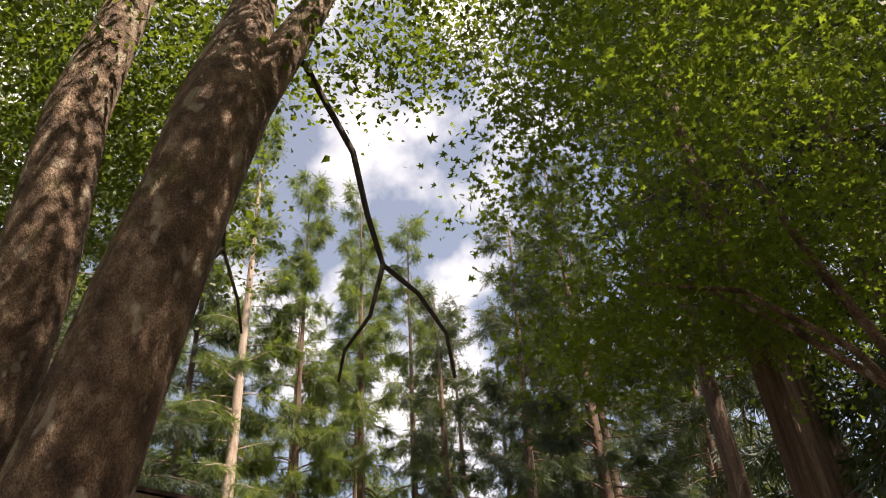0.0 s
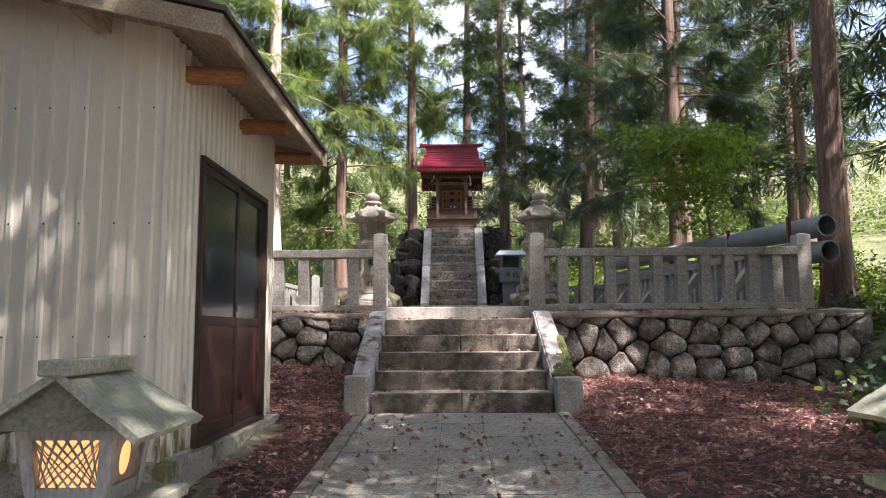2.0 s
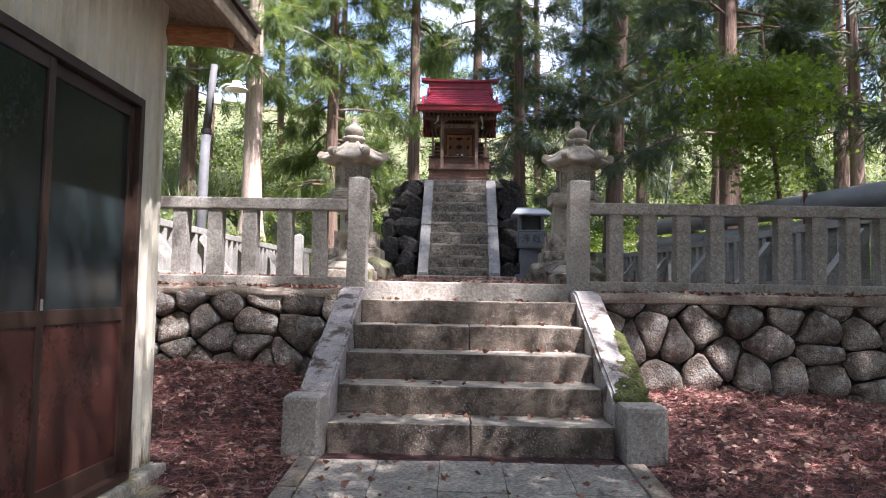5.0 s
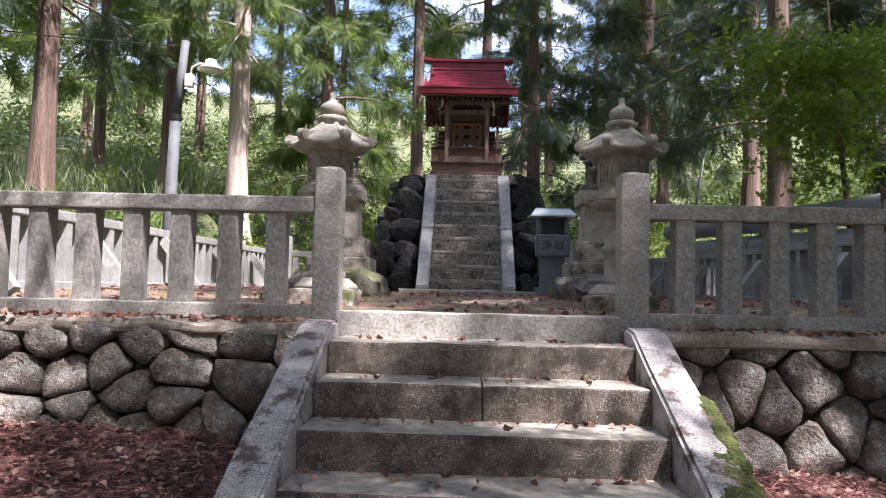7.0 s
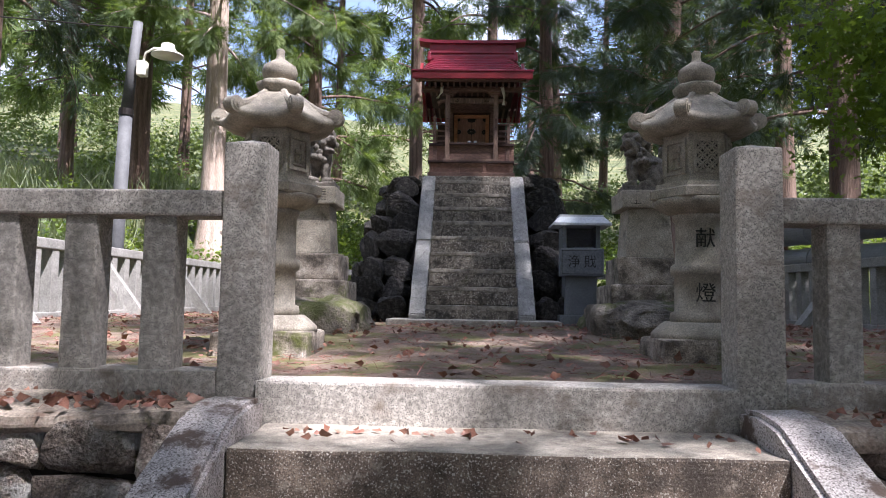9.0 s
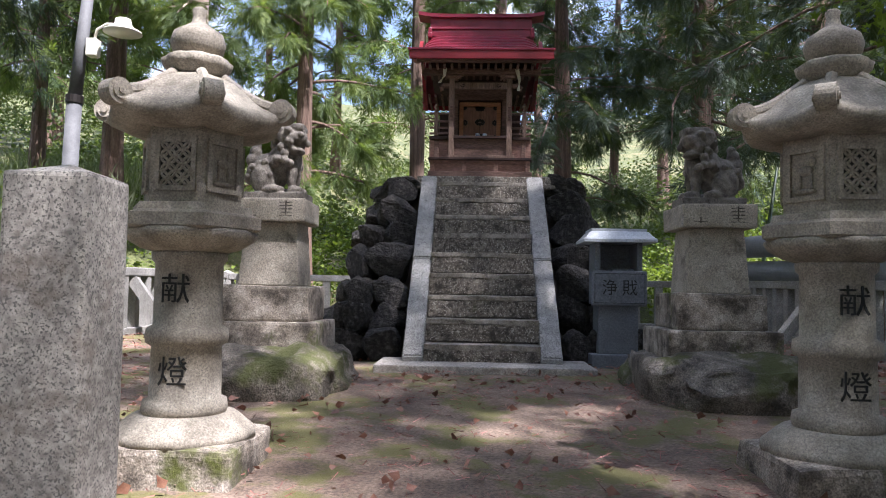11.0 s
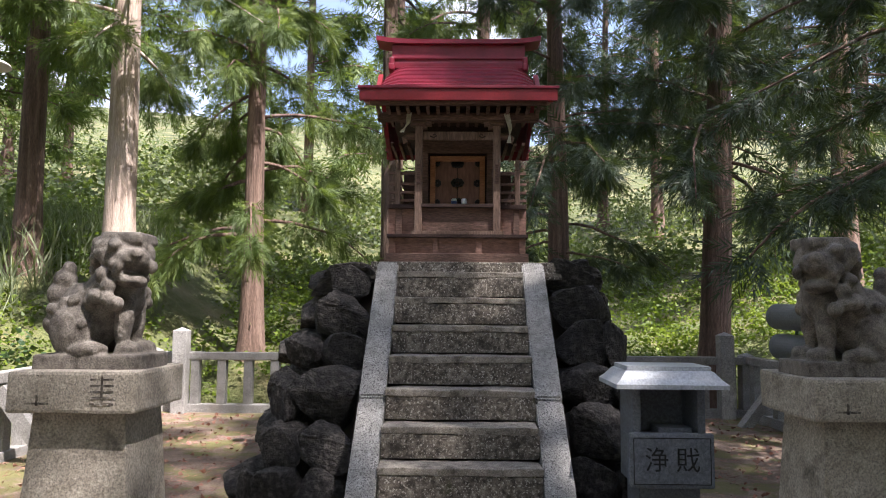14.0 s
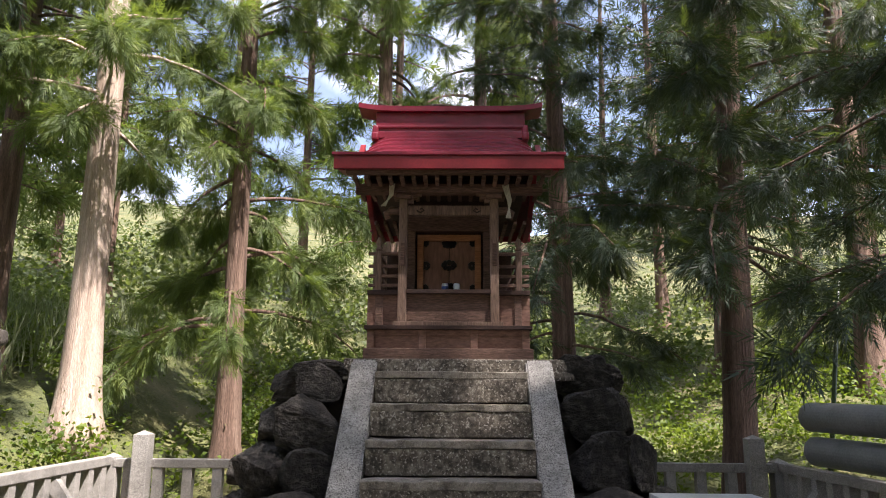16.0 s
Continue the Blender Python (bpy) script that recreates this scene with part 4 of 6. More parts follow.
# ---------------------------------------------------------------- path lanterns
def path_lantern(x, y, turn):
    z = ground_height(x, y)
    t = thing("path_lantern", "pale wooden lantern with mossy gabled roof, lit from within", "lantern", (x, y, z), turn, "lanterns along the path")
    h = 0.585 - z
    part("post", boxed(-0.055, 0.055, -0.055, 0.055, -0.05, h - 0.29, bevel=0.006), LAMP_BODY, t)
    part("tray", boxed(-0.25, 0.25, -0.25, 0.25, h - 0.29, h - 0.25, bevel=0.008), LAMP_ROOF, t, "mossy square tray")

    def flare(bm):
        for v in bm.verts:
            f = (v.co.z - (h - 0.25)) / 0.25
            v.co.x *= 0.80 + 0.20 * f
            v.co.y *= 0.80 + 0.20 * f
        return bm
    body = bmesh.new()
    for sx in (-1, 1):
        for sy in (-1, 1):
            box(body, sx * 0.135 - 0.022, sx * 0.135 + 0.022, sy * 0.135 - 0.022, sy * 0.135 + 0.022, h - 0.25, h, bevel=0.004)
    for s in (-1, 1):
        for z0, z1 in ((h - 0.25, h - 0.195), (h - 0.045, h)):
            box(body, -0.115, 0.115, s * 0.137 - 0.014, s * 0.137 + 0.014, z0, z1)
            box(body, s * 0.137 - 0.014, s * 0.137 + 0.014, -0.115, 0.115, z0, z1)
    casing = part("casing", flare(body), LAMP_BODY, t, "pale tapering wooden casing")
    part("lit_paper", flare(boxed(-0.118, 0.118, -0.118, 0.118, h - 0.235, h - 0.02)), LAMP_GLOW, t, "warm glowing paper panes")
    for s in (-1, 1):
        bm = bmesh.new()
        for k in range(-5, 6):
            for d in (-1, 1):
                box(bm, -0.13, 0.13, -0.004, 0.004, -0.006, 0.006, m=Matrix.Translation((k * 0.042, s * 0.137, h - 0.12)) @ Matrix.Rotation(d * radians(45), 4, "Y"))
        for v in bm.verts:
            v.co.x, v.co.z = max(-0.115, min(0.115, v.co.x)), max(h - 0.2, min(h - 0.04, v.co.z))
        part("lattice", flare(bm), LAMP_BODY, casing, "diagonal pale wooden lattice")
        bm = bmesh.new()
        hole = [(0.042 * math.cos(q), 0.055 * math.sin(q)) for q in (2 * math.pi * i / 20 for i in range(20))]
        rim = [(0.115 * max(-1, min(1, 1.42 * math.cos(q))), 0.08 * max(-1, min(1, 1.42 * math.sin(q)))) for q in (2 * math.pi * i / 20 for i in range(20))]
        inner = [bm.verts.new((s * 0.137, u, h - 0.12 + w)) for u, w in hole]
        outer = [bm.verts.new((s * 0.137, u, h - 0.12 + w)) for u, w in rim]
        for i in range(20):
            j = (i + 1) % 20
            bm.faces.new((inner[i], inner[j], outer[j], outer[i]))
        bmesh.ops.solidify(bm, geom=bm.faces[:], thickness=0.012)
        part("side_board", flare(bm), LAMP_BODY, casing, "side board with an oval hole")
    for s in (-1, 1):
        bm = bmesh.new()
        a = [bm.verts.new(p) for p in ((s * 0.285, -0.27, h - 0.02), (s * 0.285, 0.27, h - 0.02), (0, 0.22, h + 0.175), (0, -0.22, h + 0.175))]
        bm.faces.new(a)
        bmesh.ops.recalc_face_normals(bm, faces=bm.faces[:])
        bmesh.ops.solidify(bm, geom=bm.faces[:], thickness=0.026)
        part("roof_slope", worn(bm, 3, 0.004, 9.0), LAMP_ROOF, t, "mossy sloping roof board")
        bm = bmesh.new()
        a = [bm.verts.new(p) for p in ((-0.235, s * 0.235, h - 0.005), (0.235, s * 0.235, h - 0.005), (0, s * 0.195, h + 0.155))]
        bm.faces.new(a)
        bmesh.ops.solidify(bm, geom=bm.faces[:], thickness=0.02)
        part("gable_board", bm, LAMP_ROOF, t, "triangular gable board")
    part("ridge", boxed(-0.05, 0.05, -0.235, 0.235, h + 0.155, h + 0.205, bevel=0.006), LAMP_ROOF, t)
    return t


path_lantern(-0.33, 5.60, 0)
path_lantern(2.66, 5.75, 0)


# ---------------------------------------------------------------- stone lanterns
def hex_body(profile, sides=36, lift=0.0):
    bm = bmesh.new()
    rim = max(r for r, z in profile)

    def shape(a, r, z):
        k = ((a + math.pi / 2 + math.pi / 6) % (math.pi / 3)) - math.pi / 6
        c = abs(k) / (math.pi / 6)
        return r * math.cos(math.pi / 6) / math.cos(k), z + lift * (c ** 3) * (r / rim) ** 3
    return lathe(bm, profile, sides, 0.0, shape)


def stone_lantern(x, y, z, mirror):
    t = thing("stone_lantern", "tall carved granite lantern with curled hexagonal roof", "stone lantern", (x, y, z), 0, "pair of stone lanterns")
    bm = bmesh.new()
    box(bm, -0.30, 0.30, -0.30, 0.30, -0.05, 0.17, bevel=0.03)
    part("base_block", worn(bm, 4, 0.02, 5.0), PEDESTAL_BASE, t, "rough mossy base block")
    bm = bmesh.new()
    lathe(bm, [(0.285, 0.16), (0.28, 0.20), (0.22, 0.255), (0.20, 0.27)], 48, 0, lambda a, r, zz: (r * (1 + 0.05 * abs(math.sin(a * 4))), zz))
    part("lotus_foot", bm, CARVED, t, "carved lotus foot", True)
    bm = bmesh.new()
    lathe(bm, [(0.17, 0.26), (0.178, 0.29), (0.172, 0.325), (0.148, 0.335), (0.145, 0.55), (0.168, 0.565), (0.173, 0.595), (0.168, 0.625), (0.142, 0.64),
               (0.140, 0.90), (0.155, 0.915), (0.158, 0.945), (0.150, 0.955)], 40)
    part("shaft", bm, CARVED, t, "round banded shaft", True)
    bm = bmesh.new()
    lathe(bm, [(0.15, 0.95), (0.20, 0.965), (0.255, 1.0), (0.272, 1.03), (0.26, 1.045)], 72, 0, lambda a, r, zz: (r * (1 + 0.035 * abs(math.sin(a * 6))), zz))
    part("lotus_platform", bm, CARVED, t, "carved lotus-petal bracket", True)
    part("platform", hex_body([(0.29, 1.04), (0.305, 1.05), (0.305, 1.10), (0.27, 1.115), (0.26, 1.145), (0.22, 1.15)]), CARVED, t, "hexagonal platform")
    fire = part("fire_box", hex_body([(0.215, 1.145), (0.215, 1.47), (0.20, 1.48)]), CARVED, t, "hexagonal fire box with lattice window")
    flat = 0.215 * math.cos(math.pi / 6)
    for k in range(6):
        m = Matrix.Rotation(k * math.pi / 3, 4, "Z") @ Matrix.Translation((0, -flat, 1.305))
        bm = bmesh.new()
        for lim in ((-0.085, -0.065, -0.11, 0.11), (0.065, 0.085, -0.11, 0.11), (-0.065, 0.065, 0.09, 0.11), (-0.065, 0.065, -0.11, -0.09)):
            box(bm, lim[0], lim[1], -0.014, 0.004, lim[2], lim[3], m=m)
        part("panel_frame", bm, CARVED, fire)
        if k % 2 == 0:
            # a black sheet on the solid stone stands in for the shade inside
            bm = bmesh.new()
            box(bm, -0.064, 0.064, -0.003, 0.004, -0.089, 0.089, m=m)
            part("window_hollow", bm, INK_AND_SHADE, fire, "black sheet painted in for the shade behind the lattice")
            bm = bmesh.new()
            for i in range(-2, 3):
                for k2 in range(-3, 4):
                    if (i + k2) % 2 == 0:
                        ring = [(i * 0.030 + 0.030 * math.cos(q), -0.007, k2 * 0.030 + 0.030 * math.sin(q)) for q in (2 * math.pi * h / 16 for h in range(17))]
                        tube(bm, ring, 0.0065, 5)
            for v in bm.verts:
                v.co.x, v.co.z = max(-0.066, min(0.066, v.co.x)), max(-0.091, min(0.091, v.co.z))
            bmesh.ops.transform(bm, matrix=m, verts=bm.verts)
            part("lattice", bm, CARVED, fire, "stone lattice of linked rings")
        else:
            bm = bmesh.new()
            for cx, cz, sx, sz in ((0.0, 0.015, 0.036, 0.022), (0.03, 0.05, 0.014, 0.022), (-0.025, -0.025, 0.007, 0.035), (0.025, -0.025, 0.007, 0.035), (0, -0.07, 0.05, 0.012)):
                bmesh.ops.create_icosphere(bm, subdivisions=2, radius=1.0, matrix=m @ Matrix.Translation((cx, -0.002, cz)) @ Matrix.Diagonal((sx, 0.012, sz, 1)))
            part("relief", bm, CARVED, fire, "worn carved relief", True)
    roof = part("roof", hex_body([(0.20, 1.455), (0.30, 1.45), (0.385, 1.475), (0.40, 1.50), (0.39, 1.525), (0.32, 1.56), (0.25, 1.625), (0.19, 1.68), (0.12, 1.715), (0.09, 1.72)], 48, 0.05), CARVED, t, "sweeping hexagonal roof", True)
    for k in range(6):
        a = -math.pi / 2 + math.pi / 6 + k * math.pi / 3
        c, s = math.cos(a), math.sin(a)
        bm = bmesh.new()
        pts, rad = [], []
        for i in range(11):
            f = i / 10
            rr = 0.115 + 0.255 * f
            pts.append((c * rr, s * rr, 1.712 - 0.150 * math.sin(f * 1.45) + 0.012 * f))
            rad.append(0.026 + 0.006 * f)
        tube(bm, pts, rad, 8)
        for rr, h, r0, half in ((0.385, 1.565, 0.052, 0.036), (0.385, 1.565, 0.034, 0.043), (0.385, 1.565, 0.014, 0.049)):
            m = Matrix.Translation((c * rr, s * rr, h)) @ Matrix.Rotation(a, 4, "Z") @ Matrix.Rotation(radians(90), 4, "X")
            bmesh.ops.create_cone(bm, cap_ends=True, segments=20, radius1=r0, radius2=r0, depth=half * 2, matrix=m)
        part("corner_scroll", bm, CARVED, roof, "scrolled roof corner")
    bm = bmesh.new()
    lathe(bm, [(0.085, 1.705), (0.10, 1.72), (0.13, 1.755), (0.138, 1.785), (0.115, 1.80), (0.09, 1.80)], 64, 0, lambda a, r, zz: (r * (1 + 0.10 * abs(math.sin(a * 4))), zz))
    part("jewel_seat", bm, CARVED, t, "carved jewel seat", True)
    bm = bmesh.new()
    lathe(bm, [(0.07, 1.795), (0.108, 1.83), (0.118, 1.87), (0.105, 1.91), (0.06, 1.94), (0.032, 1.96), (0.026, 1.99), (0.03, 2.02), (0.02, 2.03)], 32)
    part("jewel", bm, CARVED, t, "onion-shaped finial", True)
    for text, zz in (("献", 0.785), ("燈", 0.445)):
        writing("carved_letter", text, 0.13, INK_AND_SHADE, t, Matrix.Translation((0, -0.1455, zz)) @ Matrix.Rotation(radians(90), 4, "X"), "black carved character")
    return t


stone_lantern(-0.455, 14.95, 1.205, 1)
stone_lantern(2.285, 14.95, 1.205, -1)


# ---------------------------------------------------------------- guardian lion dogs on pedestals
def pedestal(x, y, z):
    t = thing("pedestal", "tapering granite pedestal on stepped mossy base stones", "pedestal", (x, y, z), 0, "pair of pedestals")
    t.scale = (0.96, 0.97, 1.012)
    bm = bmesh.new()
    bmesh.ops.create_icosphere(bm, subdivisions=4, radius=1.0)
    for v in bm.verts:
        d = v.co.copy()
        c = Vector([math.copysign(abs(q) ** 0.6, q) for q in d])
        v.co = Vector((c.x * 0.60, c.y * 0.78 - 0.12, c.z * 0.29)) + noise.noise_vector(d * 2.5 + Vector((x, 0, 0))) * 0.09 + noise.noise_vector(d * 7 + Vector((x, 3, 0))) * 0.035 + noise.noise_vector(d * 16 + Vector((x, 5, 0))) * 0.014
    part("bed_rock", bm, BED_ROCK, t, "mossy bed rock", True)
    for w, z0, z1, mat in ((0.405, 0.22, 0.44, PEDESTAL_BASE), (0.325, 0.44, 0.69, PEDESTAL_BASE)):
        bm = bmesh.new()
        box(bm, -w, w, -w * 0.92, w * 0.92, z0, z1, bevel=0.02)
        part("base_step", worn(bm, 4, 0.010, 5.0), mat, t, "stained base step")
    bm = bmesh.new()
    made = box(bm, -0.232, 0.232, -0.215, 0.215, 0.69, 1.15, bevel=0.012)
    for v in bm.verts:
        if v.co.z > 0.9:
            v.co.x *= 0.86
            v.co.y *= 0.86
    part("shaft", worn(bm, 3, 0.004), PEDESTAL, t, "tapering speckled granite shaft")
    bm = bmesh.new()
    box(bm, -0.275, 0.275, -0.26, 0.26, 1.15, 1.315, bevel=0.015)
    top = part("top_block", worn(bm, 4, 0.006), PEDESTAL, t, "granite top block with worn lettering")
    for i, dx in enumerate((-0.14, 0.13)):
        bm = bmesh.new()
        for k in range(5):
            box(bm, dx - 0.05, dx + 0.05, -0.262, -0.257, 1.185 + 0.024 * k, 1.193 + 0.024 * k, m=None)
        box(bm, dx - 0.005, dx + 0.005, -0.263, -0.257, 1.18, 1.30)
        part("worn_lettering", bm, GRANITE_DARK, top)
    return t


def lion_dog(x, y, z, side):
    """A seated stone lion dog; side 1 faces +x, its head turned towards the steps."""
    bm = bmesh.new()

    def blob(cx, cy, cz, sx, sy, sz, ry=0.0, rz=0.0, sub=3):
        bmesh.ops.create_icosphere(bm, subdivisions=sub, radius=1.0, matrix=Matrix.Translation((cx * side, cy, cz)) @ Matrix.Rotation(radians(ry * side), 4, "Y") @ Matrix.Rotation(radians(rz * side), 4, "Z") @ Matrix.Diagonal((sx, sy, sz, 1)))
    box(bm, -0.25, 0.25, -0.15, 0.15, -0.01, 0.055, bevel=0.01)
    blob(-0.08, 0, 0.20, 0.15, 0.12, 0.15, -25)          # haunches
    blob(0.02, 0, 0.27, 0.13, 0.11, 0.17, 30)            # back and ribs
    blob(0.10, 0, 0.30, 0.085, 0.10, 0.13, 12)           # chest
    for s in (-1, 1):
        blob(-0.10, s * 0.10, 0.15, 0.105, 0.055, 0.11, -15)      # thigh
        blob(-0.02, s * 0.115, 0.075, 0.10, 0.045, 0.035)         # hind paw
        blob(0.125, s * 0.065, 0.19, 0.042, 0.042, 0.13, 6)       # fore leg
        blob(0.155, s * 0.07, 0.075, 0.065, 0.048, 0.035)         # fore paw
        blob(0.045, s * 0.085 - 0.02, 0.445, 0.035, 0.04, 0.05, -20)  # ear
    blob(0.115, -0.03, 0.445, 0.120, 0.110, 0.105)                # skull
    blob(0.165, -0.100, 0.435, 0.085, 0.080, 0.052, 0, -40)       # upper muzzle
    blob(0.155, -0.090, 0.352, 0.080, 0.075, 0.030, 8, -40)       # lower jaw
    blob(0.205, -0.150, 0.455, 0.036, 0.034, 0.024)               # nose
    for s in (-1, 1):
        blob(0.150 + s * 0.045, -0.115 + s * 0.035, 0.490, 0.032, 0.028, 0.022)   # brows
        blob(0.190 + s * 0.055, -0.115 + s * 0.045, 0.405, 0.024, 0.024, 0.03)    # cheeks
    box(bm, (0.115 - 0.10) * side, (0.115 + 0.105) * side, -0.125, 0.065, 0.495, 0.545, bevel=0.02)   # flat crown
    rr = random.Random(5)
    for i in range(58):                                           # curls of the mane
        a, h = rr.uniform(1.3, 5.0), rr.uniform(0, 1)
        rad = 0.115 + 0.035 * (1 - h)
        cx, cy, cz = 0.095 + rad * math.cos(a), -0.01 + rad * math.sin(a), 0.25 + 0.25 * h
        blob(cx, cy, cz, 0.036, 0.034, 0.032, sub=2)
        blob(cx + 0.022 * math.cos(a), cy + 0.022 * math.sin(a), cz, 0.016, 0.016, 0.016, sub=1)
    for i in range(24):                                           # fur on the haunch and back
        blob(-0.13 + rr.uniform(-0.09, 0.09), rr.choice((-1, 1)) * rr.uniform(0.10, 0.135), 0.16 + rr.uniform(-0.07, 0.12), 0.028, 0.020, 0.024, sub=2)
    for tx, tz, s in ((-0.20, 0.22, 0.065), (-0.21, 0.29, 0.060), (-0.195, 0.35, 0.050), (-0.18, 0.40, 0.032), (-0.16, 0.27, 0.055), (-0.235, 0.17, 0.05)):
        blob(tx, 0.0, tz, s, s * 1.2, s)
    for v in bm.verts:
        v.co += noise.noise_vector(v.co * 26) * 0.007
    ob = new("lion_dog_statue", finish(bm, True))
    ob.data.materials.append(LION_STONE)
    ob.matrix_world = pose(x, y, z) @ Matrix.Diagonal((0.92, 0.94, 1.06, 1))
    remesh = ob.modifiers.new("carved", "REMESH")
    remesh.mode, remesh.voxel_size, remesh.use_smooth_shade = "VOXEL", 0.0065, True
    return tagged(ob, "weathered seated stone lion dog statue on its pedestal", "statue", "pair of lion dogs")


for x, y, side in ((-0.70, 17.24, 1), (2.50, 17.24, -1)):
    pedestal(x, y, 1.32)
    lion_dog(x, y, 2.652, side)


# ---------------------------------------------------------------- offering box
def offering_box(x, y, z):
    t = thing("offering_box", "blue-grey granite offering box with white-edged stone roof", "offering box", (x, y, z))
    t.scale = (0.94, 0.94, 1.0)
    part("plinth", boxed(-0.265, 0.265, -0.22, 0.22, -0.06, 0.19, bevel=0.012), BOX_STONE, t)
    part("pillar", boxed(-0.19, 0.19, -0.155, 0.155, 0.19, 0.64, bevel=0.008), BOX_STONE, t)
    plate = part("front_plate", boxed(-0.262, 0.262, -0.225, -0.165, 0.62, 0.935, bevel=0.02), BOX_STONE, t, "front plate carved with two characters")
    part("body", boxed(-0.225, 0.225, -0.163, 0.18, 0.63, 0.90, bevel=0.006), BOX_STONE, t)
    for x0, x1 in ((-0.225, -0.175), (0.175, 0.225)):
        part("side_wall", boxed(x0, x1, -0.17, 0.18, 0.90, 1.19, bevel=0.005), BOX_STONE, t)
    part("back_wall", boxed(-0.175, 0.175, 0.13, 0.18, 0.90, 1.19), BOX_STONE, t)
    part("coin_tray", boxed(-0.06, 0.15, -0.14, 0.05, 0.90, 0.955, bevel=0.006), BOX_STONE, t)
    bm = bmesh.new()
    levels = [(0.345, 0.27, 1.19), (0.345, 0.27, 1.215), (0.31, 0.235, 1.245), (0.275, 0.20, 1.285), (0.262, 0.185, 1.29), (0.262, 0.185, 1.315)]
    rings = [[bm.verts.new((sx * a, sy * b, c)) for sx, sy in ((-1, -1), (1, -1), (1, 1), (-1, 1))] for a, b, c in levels]
    for lo, hi in zip(rings, rings[1:]):
        for i in range(4):
            bm.faces.new((lo[i], lo[(i + 1) % 4], hi[(i + 1) % 4], hi[i]))
    bm.faces.new(rings[0][::-1])
    bm.faces.new(rings[-1])
    part("roof", bm, BOX_ROOF, t, "pale polished stone roof")
    bm = bmesh.new()
    for lim in ((-0.235, 0.235, 0.645, 0.650), (-0.235, 0.235, 0.905, 0.910), (-0.237, -0.232, 0.65, 0.905), (0.232, 0.237, 0.65, 0.905)):
        box(bm, lim[0], lim[1], -0.2275, -0.223, lim[2], lim[3])
    part("border_line", bm, INK_AND_SHADE, plate, "thin dark border line")
    for text, dx in (("浄", -0.095), ("戝", 0.095)):
        writing("carved_letter", text, 0.15, INK_AND_SHADE, plate, Matrix.Translation((dx, -0.2265, 0.775)) @ Matrix.Rotation(radians(90), 4, "X"), "black carved character")
    return t


offering_box(2.085, 18.58, 1.275)


# ---------------------------------------------------------------- shrine
shrine = thing("shrine", "small weathered wooden shrine with red copper roof on the mound", "shrine", (0.84, 20.22, 3.305))
W = SHRINE_WOOD
plinth = part("plinth", boxed(-0.605, 0.605, -0.012, 1.35, 0.0, 0.085, bevel=0.006), SHRINE_WOOD, shrine, "weathered plinth beam")
part("plinth_wall", boxed(-0.575, 0.575, 0.03, 1.32, 0.085, 0.22), SHRINE_PINK, plinth, "faded red plinth boards")
for x in (-0.555, -0.185, 0.185, 0.555):
    part("plinth_post", boxed(x - 0.026, x + 0.026, 0.008, 0.034, 0.083, 0.218, bevel=0.003), SHRINE_PINK, plinth)
for a, b in ((-0.529, -0.211), (-0.159, 0.159), (0.211, 0.529)):
    part("plinth_rail", boxed(a, b, 0.016, 0.034, 0.176, 0.218, bevel=0.003), SHRINE_PINK, plinth)
part("plinth_lip", boxed(-0.60, 0.60, -0.025, 1.37, 0.218, 0.247, bevel=0.004), SHRINE_DARK, plinth, "dark lip board")
part("foot_rail", boxed(-0.395, 0.395, 0.0, 0.05, 0.247, 0.276, bevel=0.004), SHRINE_POST, shrine)
for x in (-0.338, 0.338):
    col = part("column", boxed(x - 0.032, x + 0.032, 0.045, 0.109, 0.247, 1.20, bevel=0.007), SHRINE_POST, shrine, "square weathered front column")
    part("column_block", boxed(x - 0.058, x + 0.058, 0.02, 0.13, 1.20, 1.235, bevel=0.006), SHRINE_WOOD, col)
    part("column_plate", boxed(x - 0.016, x + 0.016, 0.03, 0.045, 0.69, 0.86, bevel=0.004), SHRINE_WOOD, col, "small mounted wooden fitting")
    bm = bmesh.new()
    s = 1 if x > 0 else -1
    tube(bm, [(x + s * 0.03, 0.075, 1.11), (x + s * 0.09, 0.075, 1.115), (x + s * 0.13, 0.075, 1.09), (x + s * 0.125, 0.075, 1.06), (x + s * 0.10, 0.075, 1.07)], [0.032, 0.034, 0.03, 0.022, 0.012], 8)
    part("nose_carving", bm, SHRINE_WOOD, col, "scrolled beam end carving", True)
    bm = bmesh.new()
    for dx, dz, w in ((0.05, 1.17, 0.05), (0.085, 1.20, 0.045), (0.115, 1.225, 0.035)):
        box(bm, x - s * dx - w / 2, x - s * dx + w / 2, 0.05, 0.10, dz, 1.245, bevel=0.008)
    part("bracket_carving", bm, SHRINE_WOOD, col, "stepped scroll bracket")
part("front_panel", boxed(-0.306, 0.306, 0.085, 0.105, 0.276, 0.485), SHRINE_WOOD, shrine, "deeply weathered horizontal front board")
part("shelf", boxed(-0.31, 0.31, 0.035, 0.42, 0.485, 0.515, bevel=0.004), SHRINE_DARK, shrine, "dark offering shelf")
part("sill", boxed(-0.29, 0.29, 0.30, 0.33, 0.515, 0.555, bevel=0.003), STEEL_POLE, shrine, "grey metal sill")
bm = bmesh.new()
box(bm, -0.306, 0.306, 0.05, 0.10, 1.075, 1.15, bevel=0.008)
for v in bm.verts:
    if v.co.z > 1.1:
        v.co.z += 0.018 * (1 - (v.co.x / 0.306) ** 2)
beam = part("rainbow_beam", bm, SHRINE_POST, shrine, "curved tie beam with scroll carving")
